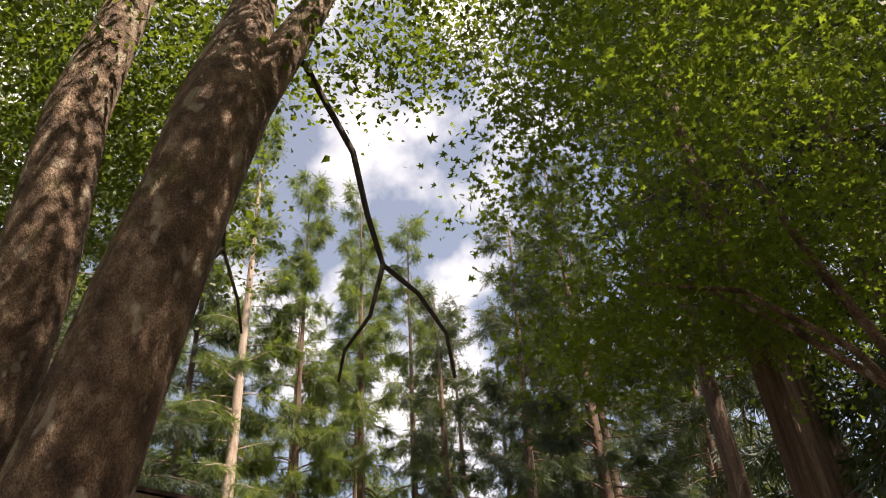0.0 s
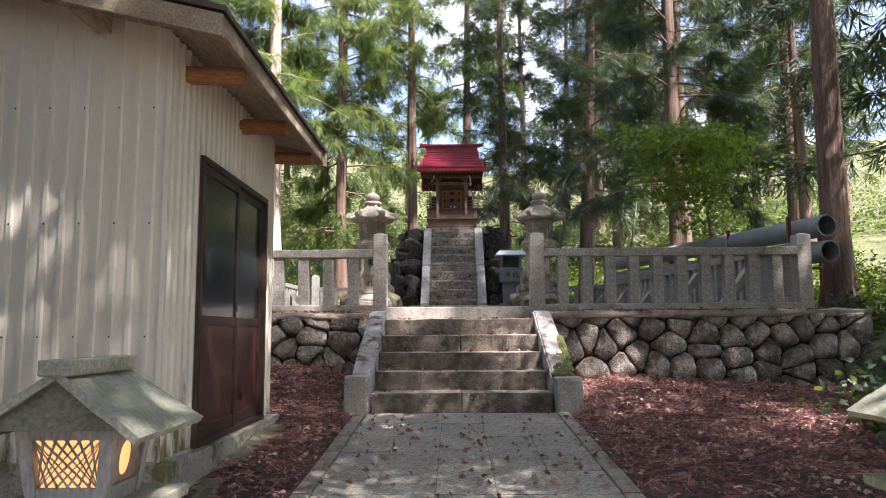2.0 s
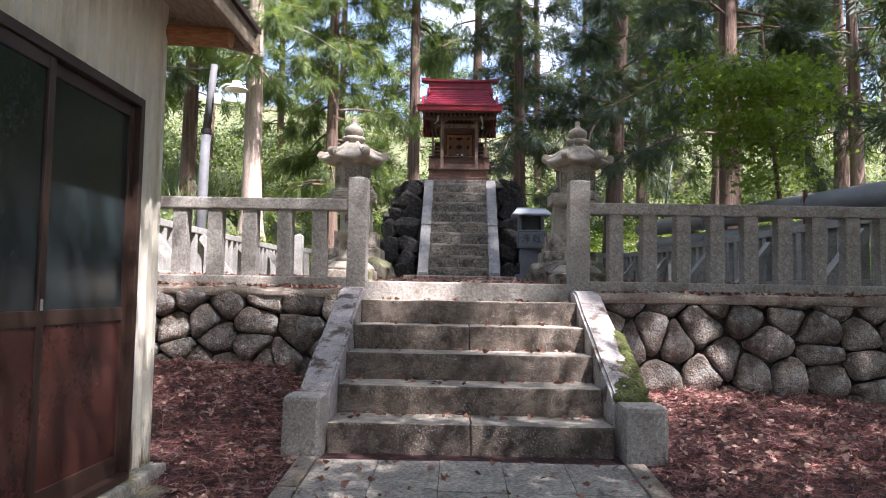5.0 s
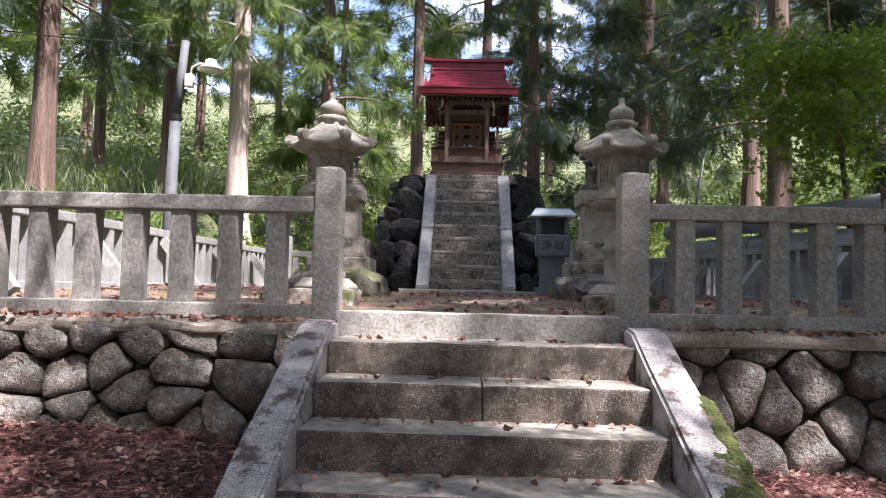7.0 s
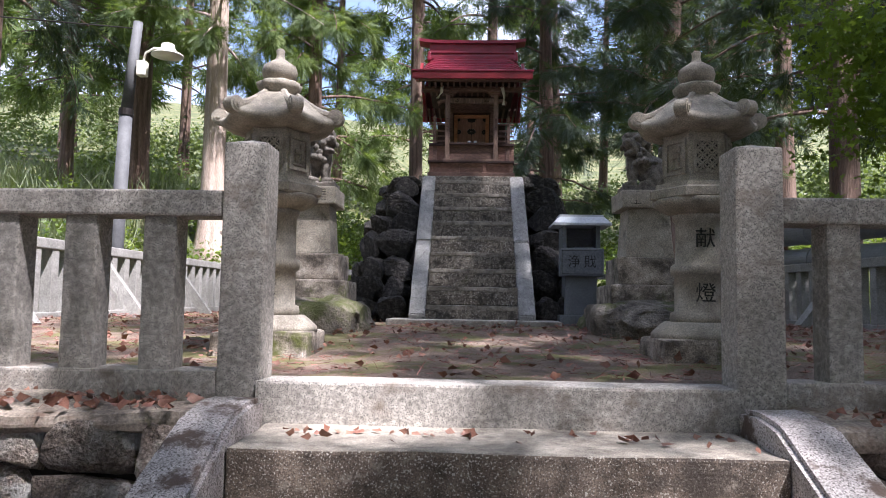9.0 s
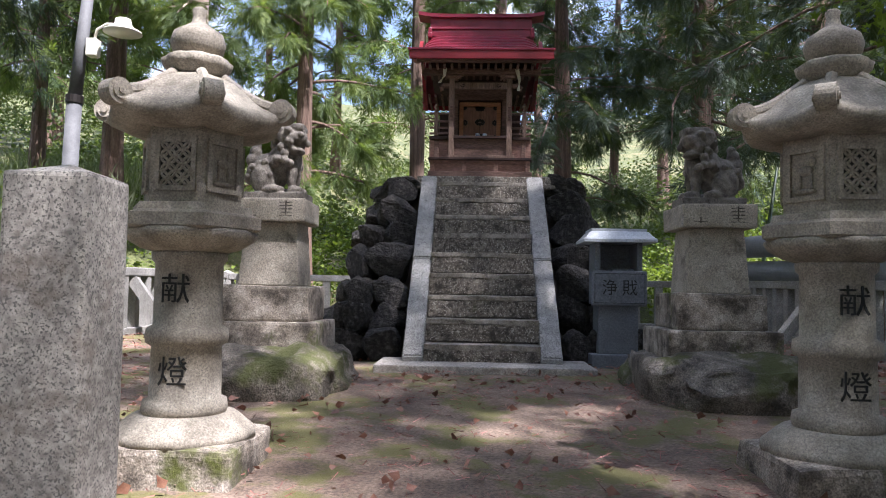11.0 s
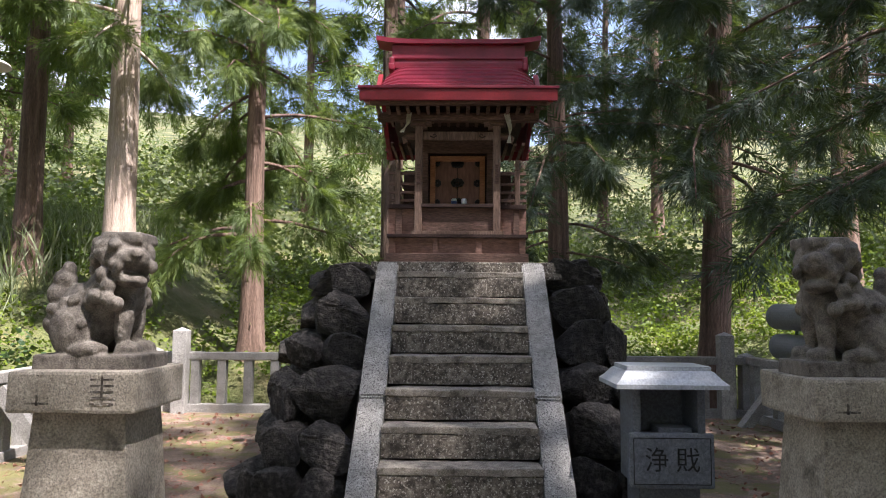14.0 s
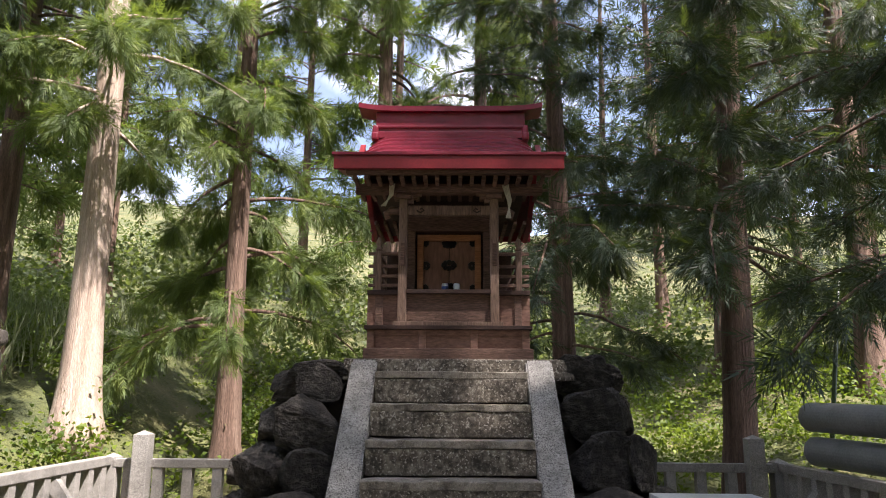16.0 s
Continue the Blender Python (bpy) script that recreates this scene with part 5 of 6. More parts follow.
for s in (-1, 1):
    bm = bmesh.new()
    tube(bm, [(s * 0.24, 0.049, 1.11), (s * 0.21, 0.049, 1.095), (s * 0.185, 0.049, 1.11), (s * 0.20, 0.049, 1.128), (s * 0.217, 0.049, 1.117)], 0.006, 6)
    part("scroll_carving", bm, SHRINE_DARK, beam)
part("upper_beam", boxed(-0.70, 0.70, 0.03, 0.12, 1.245, 1.315, bevel=0.006), SHRINE_WOOD, shrine, "long eave beam")
for x in (-0.56, 0.56):
    part("veranda_wall", boxed(x - 0.04, x + 0.04, 0.16, 1.2, 0.247, 0.485), SHRINE_WOOD, shrine)
for s in (-1, 1):
    part("side_panel", boxed(s * 0.37, s * 0.60, 0.15, 0.17, 0.247, 0.485), SHRINE_PINK, shrine, "plain side board")
    part("corner_stile", boxed(s * 0.485, s * 0.54, 0.135, 0.16, 0.247, 0.49, bevel=0.004), SHRINE_WOOD, shrine)
    part("veranda", boxed(s * 0.33, s * 0.60, 0.11, 1.2, 0.485, 0.52, bevel=0.004), SHRINE_DARK, shrine, "narrow veranda board")
    rail = part("railing", boxed(s * 0.50, s * 0.545, 0.13, 0.175, 0.52, 0.82, bevel=0.006), SHRINE_POST, shrine, "low veranda railing")
    bm = bmesh.new()
    lathe(bm, [(0.02, 0.82), (0.028, 0.835), (0.015, 0.85), (0.027, 0.875), (0.02, 0.905), (0.004, 0.925)], 12)
    bmesh.ops.translate(bm, vec=(s * 0.5225, 0.1525, 0), verts=bm.verts)
    part("post_finial", bm, SHRINE_POST, rail, "", True)
    for z in (0.56, 0.63, 0.705, 0.80):
        part("rail_bar", boxed(s * 0.37, s * 0.60, 0.142, 0.163, z - 0.012, z + 0.012, bevel=0.003), SHRINE_WOOD, rail)
        part("side_bar", boxed(s * 0.512, s * 0.533, 0.175, 1.15, z - 0.012, z + 0.012, bevel=0.003), SHRINE_WOOD, rail)
    part("wing_board", boxed(s * 0.36, s * 0.50, 0.55, 0.58, 0.52, 0.90, bevel=0.01), SHRINE_DARK, shrine, "dark side wing board")
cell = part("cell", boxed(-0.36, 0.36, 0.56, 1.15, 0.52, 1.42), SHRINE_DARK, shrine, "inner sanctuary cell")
for x in (-0.33, 0.33):
    part("jamb", boxed(x - 0.06, x + 0.06, 0.47, 0.56, 0.52, 1.15, bevel=0.004), SHRINE_WOOD, cell)
part("lintel", boxed(-0.39, 0.39, 0.46, 0.56, 1.05, 1.20, bevel=0.005), SHRINE_WOOD, cell)
for lim in ((-0.255, -0.205, 0.57, 1.03), (0.205, 0.255, 0.57, 1.03), (-0.205, 0.205, 0.98, 1.03), (-0.255, 0.255, 0.53, 0.585)):
    part("door_frame", boxed(lim[0], lim[1], 0.50, 0.56, lim[2], lim[3], bevel=0.004), BEAM_WOOD, cell, "orange door frame")
for s in (-1, 1):
    leaf = part("door_leaf", boxed(s * 0.003, s * 0.205, 0.525, 0.555, 0.585, 0.98, bevel=0.003), DOOR_WOOD, cell, "smooth orange door leaf with iron fittings")
    for cx, cz, w in ((0.19, 0.965, 0.03), (0.19, 0.60, 0.03), (0.185, 0.78, 0.036), (0.02, 0.965, 0.042), (0.02, 0.60, 0.042)):
        bm = bmesh.new()
        for i in range(7):
            a = i * 2 * math.pi / 7
            bmesh.ops.create_cone(bm, cap_ends=True, segments=10, radius1=w * 0.45, radius2=w * 0.38, depth=0.008,
                                  matrix=Matrix.Translation((max(0.008, min(0.2, cx + w * 0.55 * math.cos(a))) * s, 0.521, max(0.595, min(0.972, cz + w * 0.6 * math.sin(a))))) @ Matrix.Rotation(radians(90), 4, "X"))
        part("iron_fitting", bm, IRON, leaf, "black scalloped iron fitting")
bm = bmesh.new()
for i in range(8):
    a = i * 2 * math.pi / 8
    bmesh.ops.create_cone(bm, cap_ends=True, segments=10, radius1=0.022, radius2=0.018, depth=0.012, matrix=Matrix.Translation((0.042 * math.cos(a), 0.517, 0.785 + 0.024 * math.sin(a))) @ Matrix.Rotation(radians(90), 4, "X"))
tube(bm, [(-0.045, 0.505, 0.775), (-0.02, 0.495, 0.765), (0.02, 0.495, 0.765), (0.045, 0.505, 0.775)], 0.006, 6)
part("door_lock", bm, IRON, cell, "black iron lock plate")
# roof: a concave sweep from the ridge to deep front and rear eaves, laid in courses
RIDGE_Y = 0.98
front_line = [(-0.22, 1.455), (-0.02, 1.50), (0.18, 1.555), (0.38, 1.625), (0.56, 1.72), (0.70, 1.83), (0.82, 1.945), (0.90, 2.03)]


def at_line(f):
    k = f * (len(front_line) - 1)
    i = min(int(k), len(front_line) - 2)
    (y0, z0), (y1, z1) = front_line[i], front_line[i + 1]
    return y0 + (y1 - y0) * (k - i), z0 + (z1 - z0) * (k - i)


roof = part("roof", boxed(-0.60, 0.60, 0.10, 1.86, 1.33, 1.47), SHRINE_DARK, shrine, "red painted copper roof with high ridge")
COURSES = 13
for rear in (False, True):
    for c in range(COURSES):
        y0, z0 = at_line(c / COURSES)
        y1, z1 = at_line((c + 1.12) / COURSES if c < COURSES - 1 else 1.0)
        bm = bmesh.new()
        cols = 24
        sheets = []
        for up, (y, z) in enumerate(((y0, z0 + 0.022), (y1, z1 + 0.002))):
            f = (c + up) / COURSES
            half = 0.82 - 0.15 * f ** 1.6
            row = []
            for i in range(cols + 1):
                u = -1 + 2 * i / cols
                edge = max(0.0, (abs(u) - 0.70) / 0.30)
                zz = z - 0.085 * edge ** 2 * (0.25 + 0.75 * f)
                yy = y if not rear else 2 * RIDGE_Y - y
                row.append((u * half, yy, zz))
            sheets.append(row)
        tops = [[bm.verts.new(p) for p in row] for row in sheets]
        lows = [[bm.verts.new((p[0], p[1], p[2] - 0.03)) for p in row] for row in sheets]
        for i in range(cols):
            for q in ((tops[0][i], tops[0][i + 1], tops[1][i + 1], tops[1][i]), (lows[0][i], lows[1][i], lows[1][i + 1], lows[0][i + 1]), (tops[0][i], lows[0][i], lows[0][i + 1], tops[0][i + 1])):
                bm.faces.new(q)
        bmesh.ops.recalc_face_normals(bm, faces=bm.faces[:])
        part("roof_course", bm, ROOF_RED, roof, "strip of red copper shingle")
for y0, y1 in ((-0.235, -0.205), (2 * RIDGE_Y + 0.205, 2 * RIDGE_Y + 0.235)):
    part("eave_fascia", boxed(-0.825, 0.825, y0, y1, 1.345, 1.445, bevel=0.004), FASCIA_RED, roof, "deep crimson eave board")
    part("eave_cap", boxed(-0.84, 0.84, y0 - 0.012, y1 + 0.012, 1.445, 1.468, bevel=0.004), ROOF_RED, roof)
for s in (-1, 1):
    for rear in (False, True):
        bm = bmesh.new()
        out = []
        for f in (0.0, 0.2, 0.4, 0.6, 0.8, 1.0):
            y, z = at_line(f)
            out.append((y if not rear else 2 * RIDGE_Y - y, z - 0.02 - 0.07 * f))
        outline = out + [(y, z - 0.10) for y, z in out[::-1]]
        prism(bm, outline, s * 0.745, s * 0.79)
        part("verge_board", bm, FASCIA_RED, roof, "crimson verge board")
    bm = bmesh.new()
    prism(bm, [(0.15, 1.45), (RIDGE_Y, 1.92), (2 * RIDGE_Y - 0.15, 1.45)], s * 0.60, s * 0.63)
    part("gable_wall", bm, SHRINE_DARK, roof)
part("front_plate", boxed(-0.74, 0.74, -0.19, -0.13, 1.325, 1.358, bevel=0.004), SHRINE_WOOD, roof)
for i in range(17):
    x = -0.68 + i * 0.085
    part("rafter", boxed(x - 0.014, x + 0.014, -0.16, 0.45, 1.290, 1.322, bevel=0.003), SHRINE_WOOD, roof)
    part("rafter", boxed(x - 0.014, x + 0.014, 1.25, 2.05, 1.300, 1.335, bevel=0.003), SHRINE_WOOD, roof)
ridge = part("ridge_body", boxed(-0.66, 0.66, RIDGE_Y - 0.09, RIDGE_Y + 0.09, 1.99, 2.24, bevel=0.006), ROOF_RED, roof, "tall red ridge box")
part("ridge_step", boxed(-0.675, 0.675, RIDGE_Y - 0.115, RIDGE_Y + 0.115, 1.99, 2.055, bevel=0.006), ROOF_RED, ridge)
part("ridge_roll", boxed(-0.67, 0.67, RIDGE_Y - 0.105, RIDGE_Y + 0.105, 2.09, 2.115, bevel=0.006), ROOF_RED, ridge)
bm = bmesh.new()
cap_rows = []
for i in range(17):
    u = -1 + i / 8
    x, zz = u * 0.815, 2.24 + 0.035 * abs(u) ** 6
    cap_rows.append([bm.verts.new((x, RIDGE_Y + dy, zz + dz)) for dy, dz in ((-0.13, 0.0), (-0.13, 0.045), (0, 0.075), (0.13, 0.045), (0.13, 0.0))])
for a, b in zip(cap_rows, cap_rows[1:]):
    for i in range(5):
        bm.faces.new((a[i], b[i], b[(i + 1) % 5], a[(i + 1) % 5]))
bm.faces.new(cap_rows[0])
bm.faces.new(cap_rows[-1][::-1])
bmesh.ops.recalc_face_normals(bm, faces=bm.faces[:])
part("ridge_cap", bm, ROOF_RED, ridge, "red ridge cap with upturned ends")
for s in (-1, 1):
    bm = bmesh.new()
    box(bm, s * 0.63, s * 0.69, RIDGE_Y - 0.17, RIDGE_Y + 0.17, 1.96, 2.03, bevel=0.015)
    box(bm, s * 0.635, s * 0.685, RIDGE_Y - 0.15, RIDGE_Y + 0.15, 2.02, 2.10, bevel=0.015)
    part("ridge_end_block", bm, ROOF_RED, ridge)
for x, h in ((-0.42, 0.17), (0.42, 0.26)):
    bm = bmesh.new()
    for k in range(4):
        pts = [(x + 0.012 * k - 0.02, 0.02 - 0.01 * k, 1.30), (x + (0.018 if x > 0 else -0.02) + 0.008 * k, 0.0, 1.30 - h * 0.5), (x + (0.035 if x > 0 else -0.05) - 0.01 * k, 0.0, 1.30 - h)]
        tube(bm, pts, 0.006, 6)
    part("rope_tie", bm, ROPE, shrine, "frayed straw rope tie")
for x, mat in ((-0.03, CAN_BLUE), (0.06, CAN_SILVER)):
    can = thing("drink_can", "small printed metal drink can standing on the offering shelf", "can", (0.84 + x, 20.22 + 0.36, 3.305 + 0.516), 0, "offered cans")
    bm = bmesh.new()
    lathe(bm, [(0.022, 0), (0.026, 0.006), (0.026, 0.085), (0.021, 0.094), (0.019, 0.094)], 20)
    part("body", bm, CAN_SILVER, can, "", True)
    bm = bmesh.new()
    lathe(bm, [(0.0262, 0.018), (0.0266, 0.02), (0.0266, 0.068), (0.0262, 0.07)], 20)
    part("print_band", bm, mat, can, "printed colour band", True)

# ---------------------------------------------------------------- pipes on a rack
rack = thing("pipe_rack", "rusty steel rack holding long grey pipes beside the terrace", "rack", (6.9, 16.6, 1.4))
for y in (-0.6 + 0.1, 1.7, 6.0):
    x = 0.24 - 0.11 * (y + 0.5)
    z = ground_height(6.9 + x, 16.6 + y) - 1.4
    for dx in (-0.27, 0.27):
        part("upright", boxed(x + dx - 0.03, x + dx + 0.03, y - 0.03, y + 0.03, z - 0.2, 1.50 + 0.03 * y, bevel=0.004), RUST, rack)
    for h in (0.60, 1.045):
        part("cross_bar", boxed(x - 0.3, x + 0.3, y - 0.035, y + 0.035, h + 0.02 * y - 0.05, h + 0.02 * y, bevel=0.004), RUST, rack)
for z, dx in ((2.64, 0.02), (2.20, 0.05)):
    pipe = thing("pipe", "long grey plastic pipe with a dark open end", "pipe", (6.95 + dx, 15.8, z), 0, "stacked pipes")
    a, b = Vector((0.30, -0.25, 0.01)), Vector((-1.35, 9.2, 0.22))
    way = (b - a).normalized()
    bm = bmesh.new()
    sides = 32
    side = way.cross(Vector((0, 0, 1))).normalized()
    up = side.cross(way)
    rows = [[bm.verts.new(p + (side * math.cos(q) + up * math.sin(q)) * r) for q in (2 * math.pi * k / sides for k in range(sides))] for p, r in ((b, 0.19), (a, 0.19), (a, 0.165), (a + way * 2.0, 0.165))]
    for lo, hi in zip(rows, rows[1:]):
        for k in range(sides):
            bm.faces.new((lo[k], lo[(k + 1) % sides], hi[(k + 1) % sides], hi[k]))
    bm.faces.new(rows[-1])
    bm.faces.new(rows[0][::-1])
    bmesh.ops.recalc_face_normals(bm, faces=bm.faces[:])
    part("barrel", bm, PIPE, pipe, "", False)
    for s in (2.9, 6.2):
        bm = bmesh.new()
        tube(bm, [a + way * s, a + way * (s + 0.25)], 0.203, 32)
        part("collar", bm, PIPE, pipe, "wider pipe collar")

# ---------------------------------------------------------------- street lamp pole
POLE = (-4.50, 20.95)
pole_z = ground_height(*POLE)
pole = thing("lamp_pole", "grey steel lamp pole with white enamel shade", "lamp pole", (*POLE, pole_z))
bm = bmesh.new()
tube(bm, [(0, 0, -0.2), (0.08, 0, 4.4 - pole_z)], [0.11, 0.095], 16)
part("lower_tube", bm, STEEL_POLE, pole, "", True)
bm = bmesh.new()
tube(bm, [(0.08, 0, 4.38 - pole_z), (0.20, 0, 5.80 - pole_z)], [0.085, 0.07], 16)
part("upper_tube", bm, STEEL_POLE, pole, "", True)
bm = bmesh.new()
tube(bm, [(0.078, 0, 4.34 - pole_z), (0.083, 0, 4.44 - pole_z)], 0.108, 16)
part("collar", bm, IRON, pole)
bm = bmesh.new()
box(bm, 0.24, 0.37, -0.09, 0.06, 4.95 - pole_z, 5.18 - pole_z, bevel=0.015)
part("switch_box", bm, WHITE_ENAMEL, pole, "grey-white switch box")
bm = bmesh.new()
tube(bm, [(0.30, 0, 5.15 - pole_z), (0.34, 0, 5.32 - pole_z), (0.46, 0, 5.39 - pole_z), (0.66, 0, 5.38 - pole_z)], 0.018, 8)
part("arm", bm, WHITE_ENAMEL, pole, "curved lamp arm", True)
bm = bmesh.new()
lathe(bm, [(0.24, 5.27 - pole_z), (0.232, 5.29 - pole_z), (0.14, 5.34 - pole_z), (0.105, 5.39 - pole_z), (0.095, 5.45 - pole_z), (0.04, 5.47 - pole_z)], 28)
bmesh.ops.translate(bm, vec=(0.68, 0, 0), verts=bm.verts)
part("shade", bm, WHITE_ENAMEL, pole, "bell-shaped cream enamel shade", True)
bm = bmesh.new()
tube(bm, [(0.19, 0, 5.7 - pole_z), (-1.4, -1.1, 5.45 - pole_z), (-3.4, -2.5, 5.25 - pole_z), (-8, -5.5, 5.4 - pole_z)], 0.010, 6)
part("cable", bm, IRON, pole, "thin black overhead cable")

# ---------------------------------------------------------------- trees
SPRAY_POINTS, SPRAY_FACES = [], []
for _i in range(6):                                              # a feather of slim shoots with upturned tips
    _y, _w = 0.04 + 0.15 * _i, 0.25 * (1 - 0.11 * _i)
    for _s in (-1, 1):
        _k = len(SPRAY_POINTS)
        SPRAY_POINTS += [(0.0, _y - 0.05, 0.0), (_s * 0.01, _y + 0.05, 0.0), (_s * _w, _y + 0.27 + 0.02 * (_i % 3), 0.06 * (1, -0.6, 0.3)[_i % 3])]
        SPRAY_FACES.append((_k, _k + 1, _k + 2))
_k = len(SPRAY_POINTS)
SPRAY_POINTS += [(-0.03, 0.75, 0), (0.03, 0.75, 0), (0, 1.18, 0)]
SPRAY_FACES.append((_k, _k + 1, _k + 2))
FAR_POINTS, FAR_FACES = [], []
for _i, (_y, _w) in enumerate(((0.05, 0.26), (0.35, 0.22), (0.62, 0.15))):
    for _s in (-1, 1):
        _k = len(FAR_POINTS)
        FAR_POINTS += [(0.0, _y - 0.10, 0.0), (_s * 0.02, _y + 0.10, 0.0), (_s * _w, _y + 0.34, 0.05 * (1, -1, 0.4)[_i])]
        FAR_FACES.append((_k, _k + 1, _k + 2))
LEAF_POINTS = [(0, 0, 0), (0.36, 0.30, 0.06), (0.20, 0.55, 0.03), (0.0, 1.0, 0), (-0.20, 0.55, 0.03), (-0.36, 0.30, 0.06)]
LEAF_FACES = [(0, 1, 2), (0, 2, 3), (0, 3, 4), (0, 4, 5)]
MAPLE_POINTS = [(0, 0, 0), (0.45, 0.05, 0.03), (0.18, 0.30, 0), (0.52, 0.62, 0.05), (0.14, 0.55, 0), (0, 1.0, 0.04), (-0.14, 0.55, 0), (-0.52, 0.62, 0.05), (-0.18, 0.30, 0), (-0.45, 0.05, 0.03)]
MAPLE_FACES = [(0, 1, 2), (0, 2, 4), (2, 3, 4), (0, 4, 6), (4, 5, 6), (0, 6, 8), (6, 7, 8), (0, 8, 9)]


def trunk_mesh(bm, points, radii, sides=18, rough=0.03):
    start = len(bm.verts)
    tube(bm, points, radii, sides)
    for v in bm.verts:
        v.co += noise.noise_vector(Vector((v.co.x * 5, v.co.y * 5, v.co.z * 1.2))) * rough
    return bm


def branch_line(rng, origin, way, length, droop, n=7):
    pts, p, d = [np.array(origin, float)], np.array(origin, float), np.array(way, float)
    for i in range(n):
        d = d + rng.normal(size=3) * 0.09 + np.array((0, 0, -droop / n))
        d /= np.linalg.norm(d)
        p = p + d * length / n
        pts.append(p)
    return np.array(pts)


def cedar_meshes(seed, height, dia, low, reach, density, leaf_mat, bark, spray=0.34, lift=0.15, round_top=False, far=False):
    """Trunk, bare limbs and crown of a cedar with its foot at the origin."""
    rng = np.random.default_rng(seed)
    bm = bmesh.new()
    zs = [-0.5, 0.0, 0.25, 0.7, 1.6] + list(np.linspace(3, height, 8))
    sway = rng.normal(size=2) * 0.010
    pts = [(sway[0] * z, sway[1] * z, z) for z in zs]
    rad = [dia * 0.5 * (1.55 if z <= 0 else 1.3 if z < 0.5 else 1.1 if z < 1 else max(0.06, 1 - 0.92 * z / height)) for z in zs]
    trunk_mesh(bm, pts, rad, 20, 0.02 + 0.02 * dia)
    limbs = bm
    places, ways, sizes = [], [], []
    z = low
    while z < height:
        f = (z - low) / (height - low)
        length = reach * ((1.0 - 0.62 * f) if not round_top else (1.0 - 0.35 * f) * (1.03 - f ** 5)) * rng.uniform(0.55, 1.1)
        a = rng.uniform(0, 2 * math.pi)
        line = branch_line(rng, (sway[0] * z, sway[1] * z, z), (math.cos(a), math.sin(a), lift + 0.5 * f), length, 0.75 - 0.5 * f)
        tube(limbs, [tuple(p) for p in line], [0.030 * (1 - 0.8 * i / 7) * (1.2 - f) + 0.004 for i in range(8)], 4)
        m = int(density * length)
        tufts = max(3, int(length * 4.6))
        s = (rng.uniform(0.2, 1.0, tufts) ** 0.8)[rng.integers(0, tufts, m)] * 6.999      # sprays hang in tufts along the limb
        i = s.astype(int)
        base = line[i] + (line[i + 1] - line[i]) * (s - i)[:, None]
        way = (line[i + 1] - line[i]) / np.linalg.norm(line[i + 1] - line[i], axis=1, keepdims=True)
        aside = np.sin(s * 37.0)[:, None] * np.stack([-way[:, 1], way[:, 0], np.zeros(m)], axis=1)
        side = rng.normal(size=(m, 3)) * (0.8, 0.8, 0.7)
        places.append(base + aside * (0.34 * (1.1 - s / 7) * min(1.0, length / 2))[:, None] + side * 0.085 - np.array((0, 0, 0.05)))
        ways.append(way * 0.45 + aside * 0.4 + side * 0.75 + np.array((0, 0, -0.6)))
        sizes.append(spray * rng.uniform(0.6, 1.25, m))
        z += rng.uniform(0.10, 0.26) * (1 + 0.2 * f)
    places, ways, sizes = np.concatenate(places), np.concatenate(ways), np.concatenate(sizes)
    crown = scatter("crown", FAR_POINTS if far else SPRAY_POINTS, FAR_FACES if far else SPRAY_FACES, places, turns_of(rng, len(places), ways), sizes, leaf_mat)
    trunk = finish(limbs, True)
    trunk.materials.append(bark)
    return trunk, crown


def plant(name, label, meshes, x, y, turn=0.0, scale=1.0, group="", z=None, tall_by=1.0, lean=0.0):
    t = thing(name, label, "tree", (x, y, ground_height(x, y) if z is None else z), turn, group)
    t.matrix_world = Matrix.Translation(t.matrix_world.translation) @ Matrix.Rotation(radians(lean), 4, "Y") @ Matrix.Rotation(radians(turn), 4, "Z")
    t.scale = (scale, scale, scale * tall_by)
    for part_name, me in zip(("trunk", "crown"), meshes):
        part(part_name, me, me.materials[0], t)
    return t


sunny = [cedar_meshes(31 + i, 18.0, 0.42, 1.8 + 0.6 * i, 2.9, 104, CEDAR_GREEN, BARK_CEDAR, 0.35) for i in range(2)]
shady = [cedar_meshes(41 + i, 19.0, 0.50, 3.5 + 0.6 * i, 3.3, 62, CEDAR_SHADED, BARK_CEDAR, 0.38) for i in range(2)]
pale = cedar_meshes(51, 20.0, 0.56, 4.2, 3.0, 98, CEDAR_GREEN, BARK_SUNLIT, 0.35)
tall = cedar_meshes(61, 21.0, 0.52, 6.8, 3.2, 38, CEDAR_SHADED, BARK_CEDAR, 0.40)
high_sunny = cedar_meshes(35, 19.0, 0.42, 6.2, 2.6, 84, CEDAR_GREEN, BARK_CEDAR, 0.35)
bare = cedar_meshes(66, 24.0, 0.55, 14.0, 2.2, 26, CEDAR_SHADED, BARK_CEDAR, 0.5)
far_sunny = [cedar_meshes(131 + i, 21.0, 0.40, 2.5 + i, 3.0, 21.0, CEDAR_GREEN, BARK_CEDAR, 0.66, 0.15, True, far=True) for i in range(2)]
far_shady = [cedar_meshes(141 + i, 21.0, 0.46, 3.0 + i, 3.2, 12.0, CEDAR_SHADED, BARK_CEDAR, 0.78, far=True) for i in range(2)]
plant("cedar_tree", "tall cedar with peeling bark paled by painted sunlight", pale, -5.05, 26.6, tall_by=1.2)
plant("cedar_tree", "slim cedar with low drooping sunlit sprays", sunny[0], -2.95, 27.5, 40, 0.95, tall_by=1.3)
plant("cedar_tree", "tall brown cedar behind the lamp pole", tall, -7.3, 27.6, 70, 0.95)
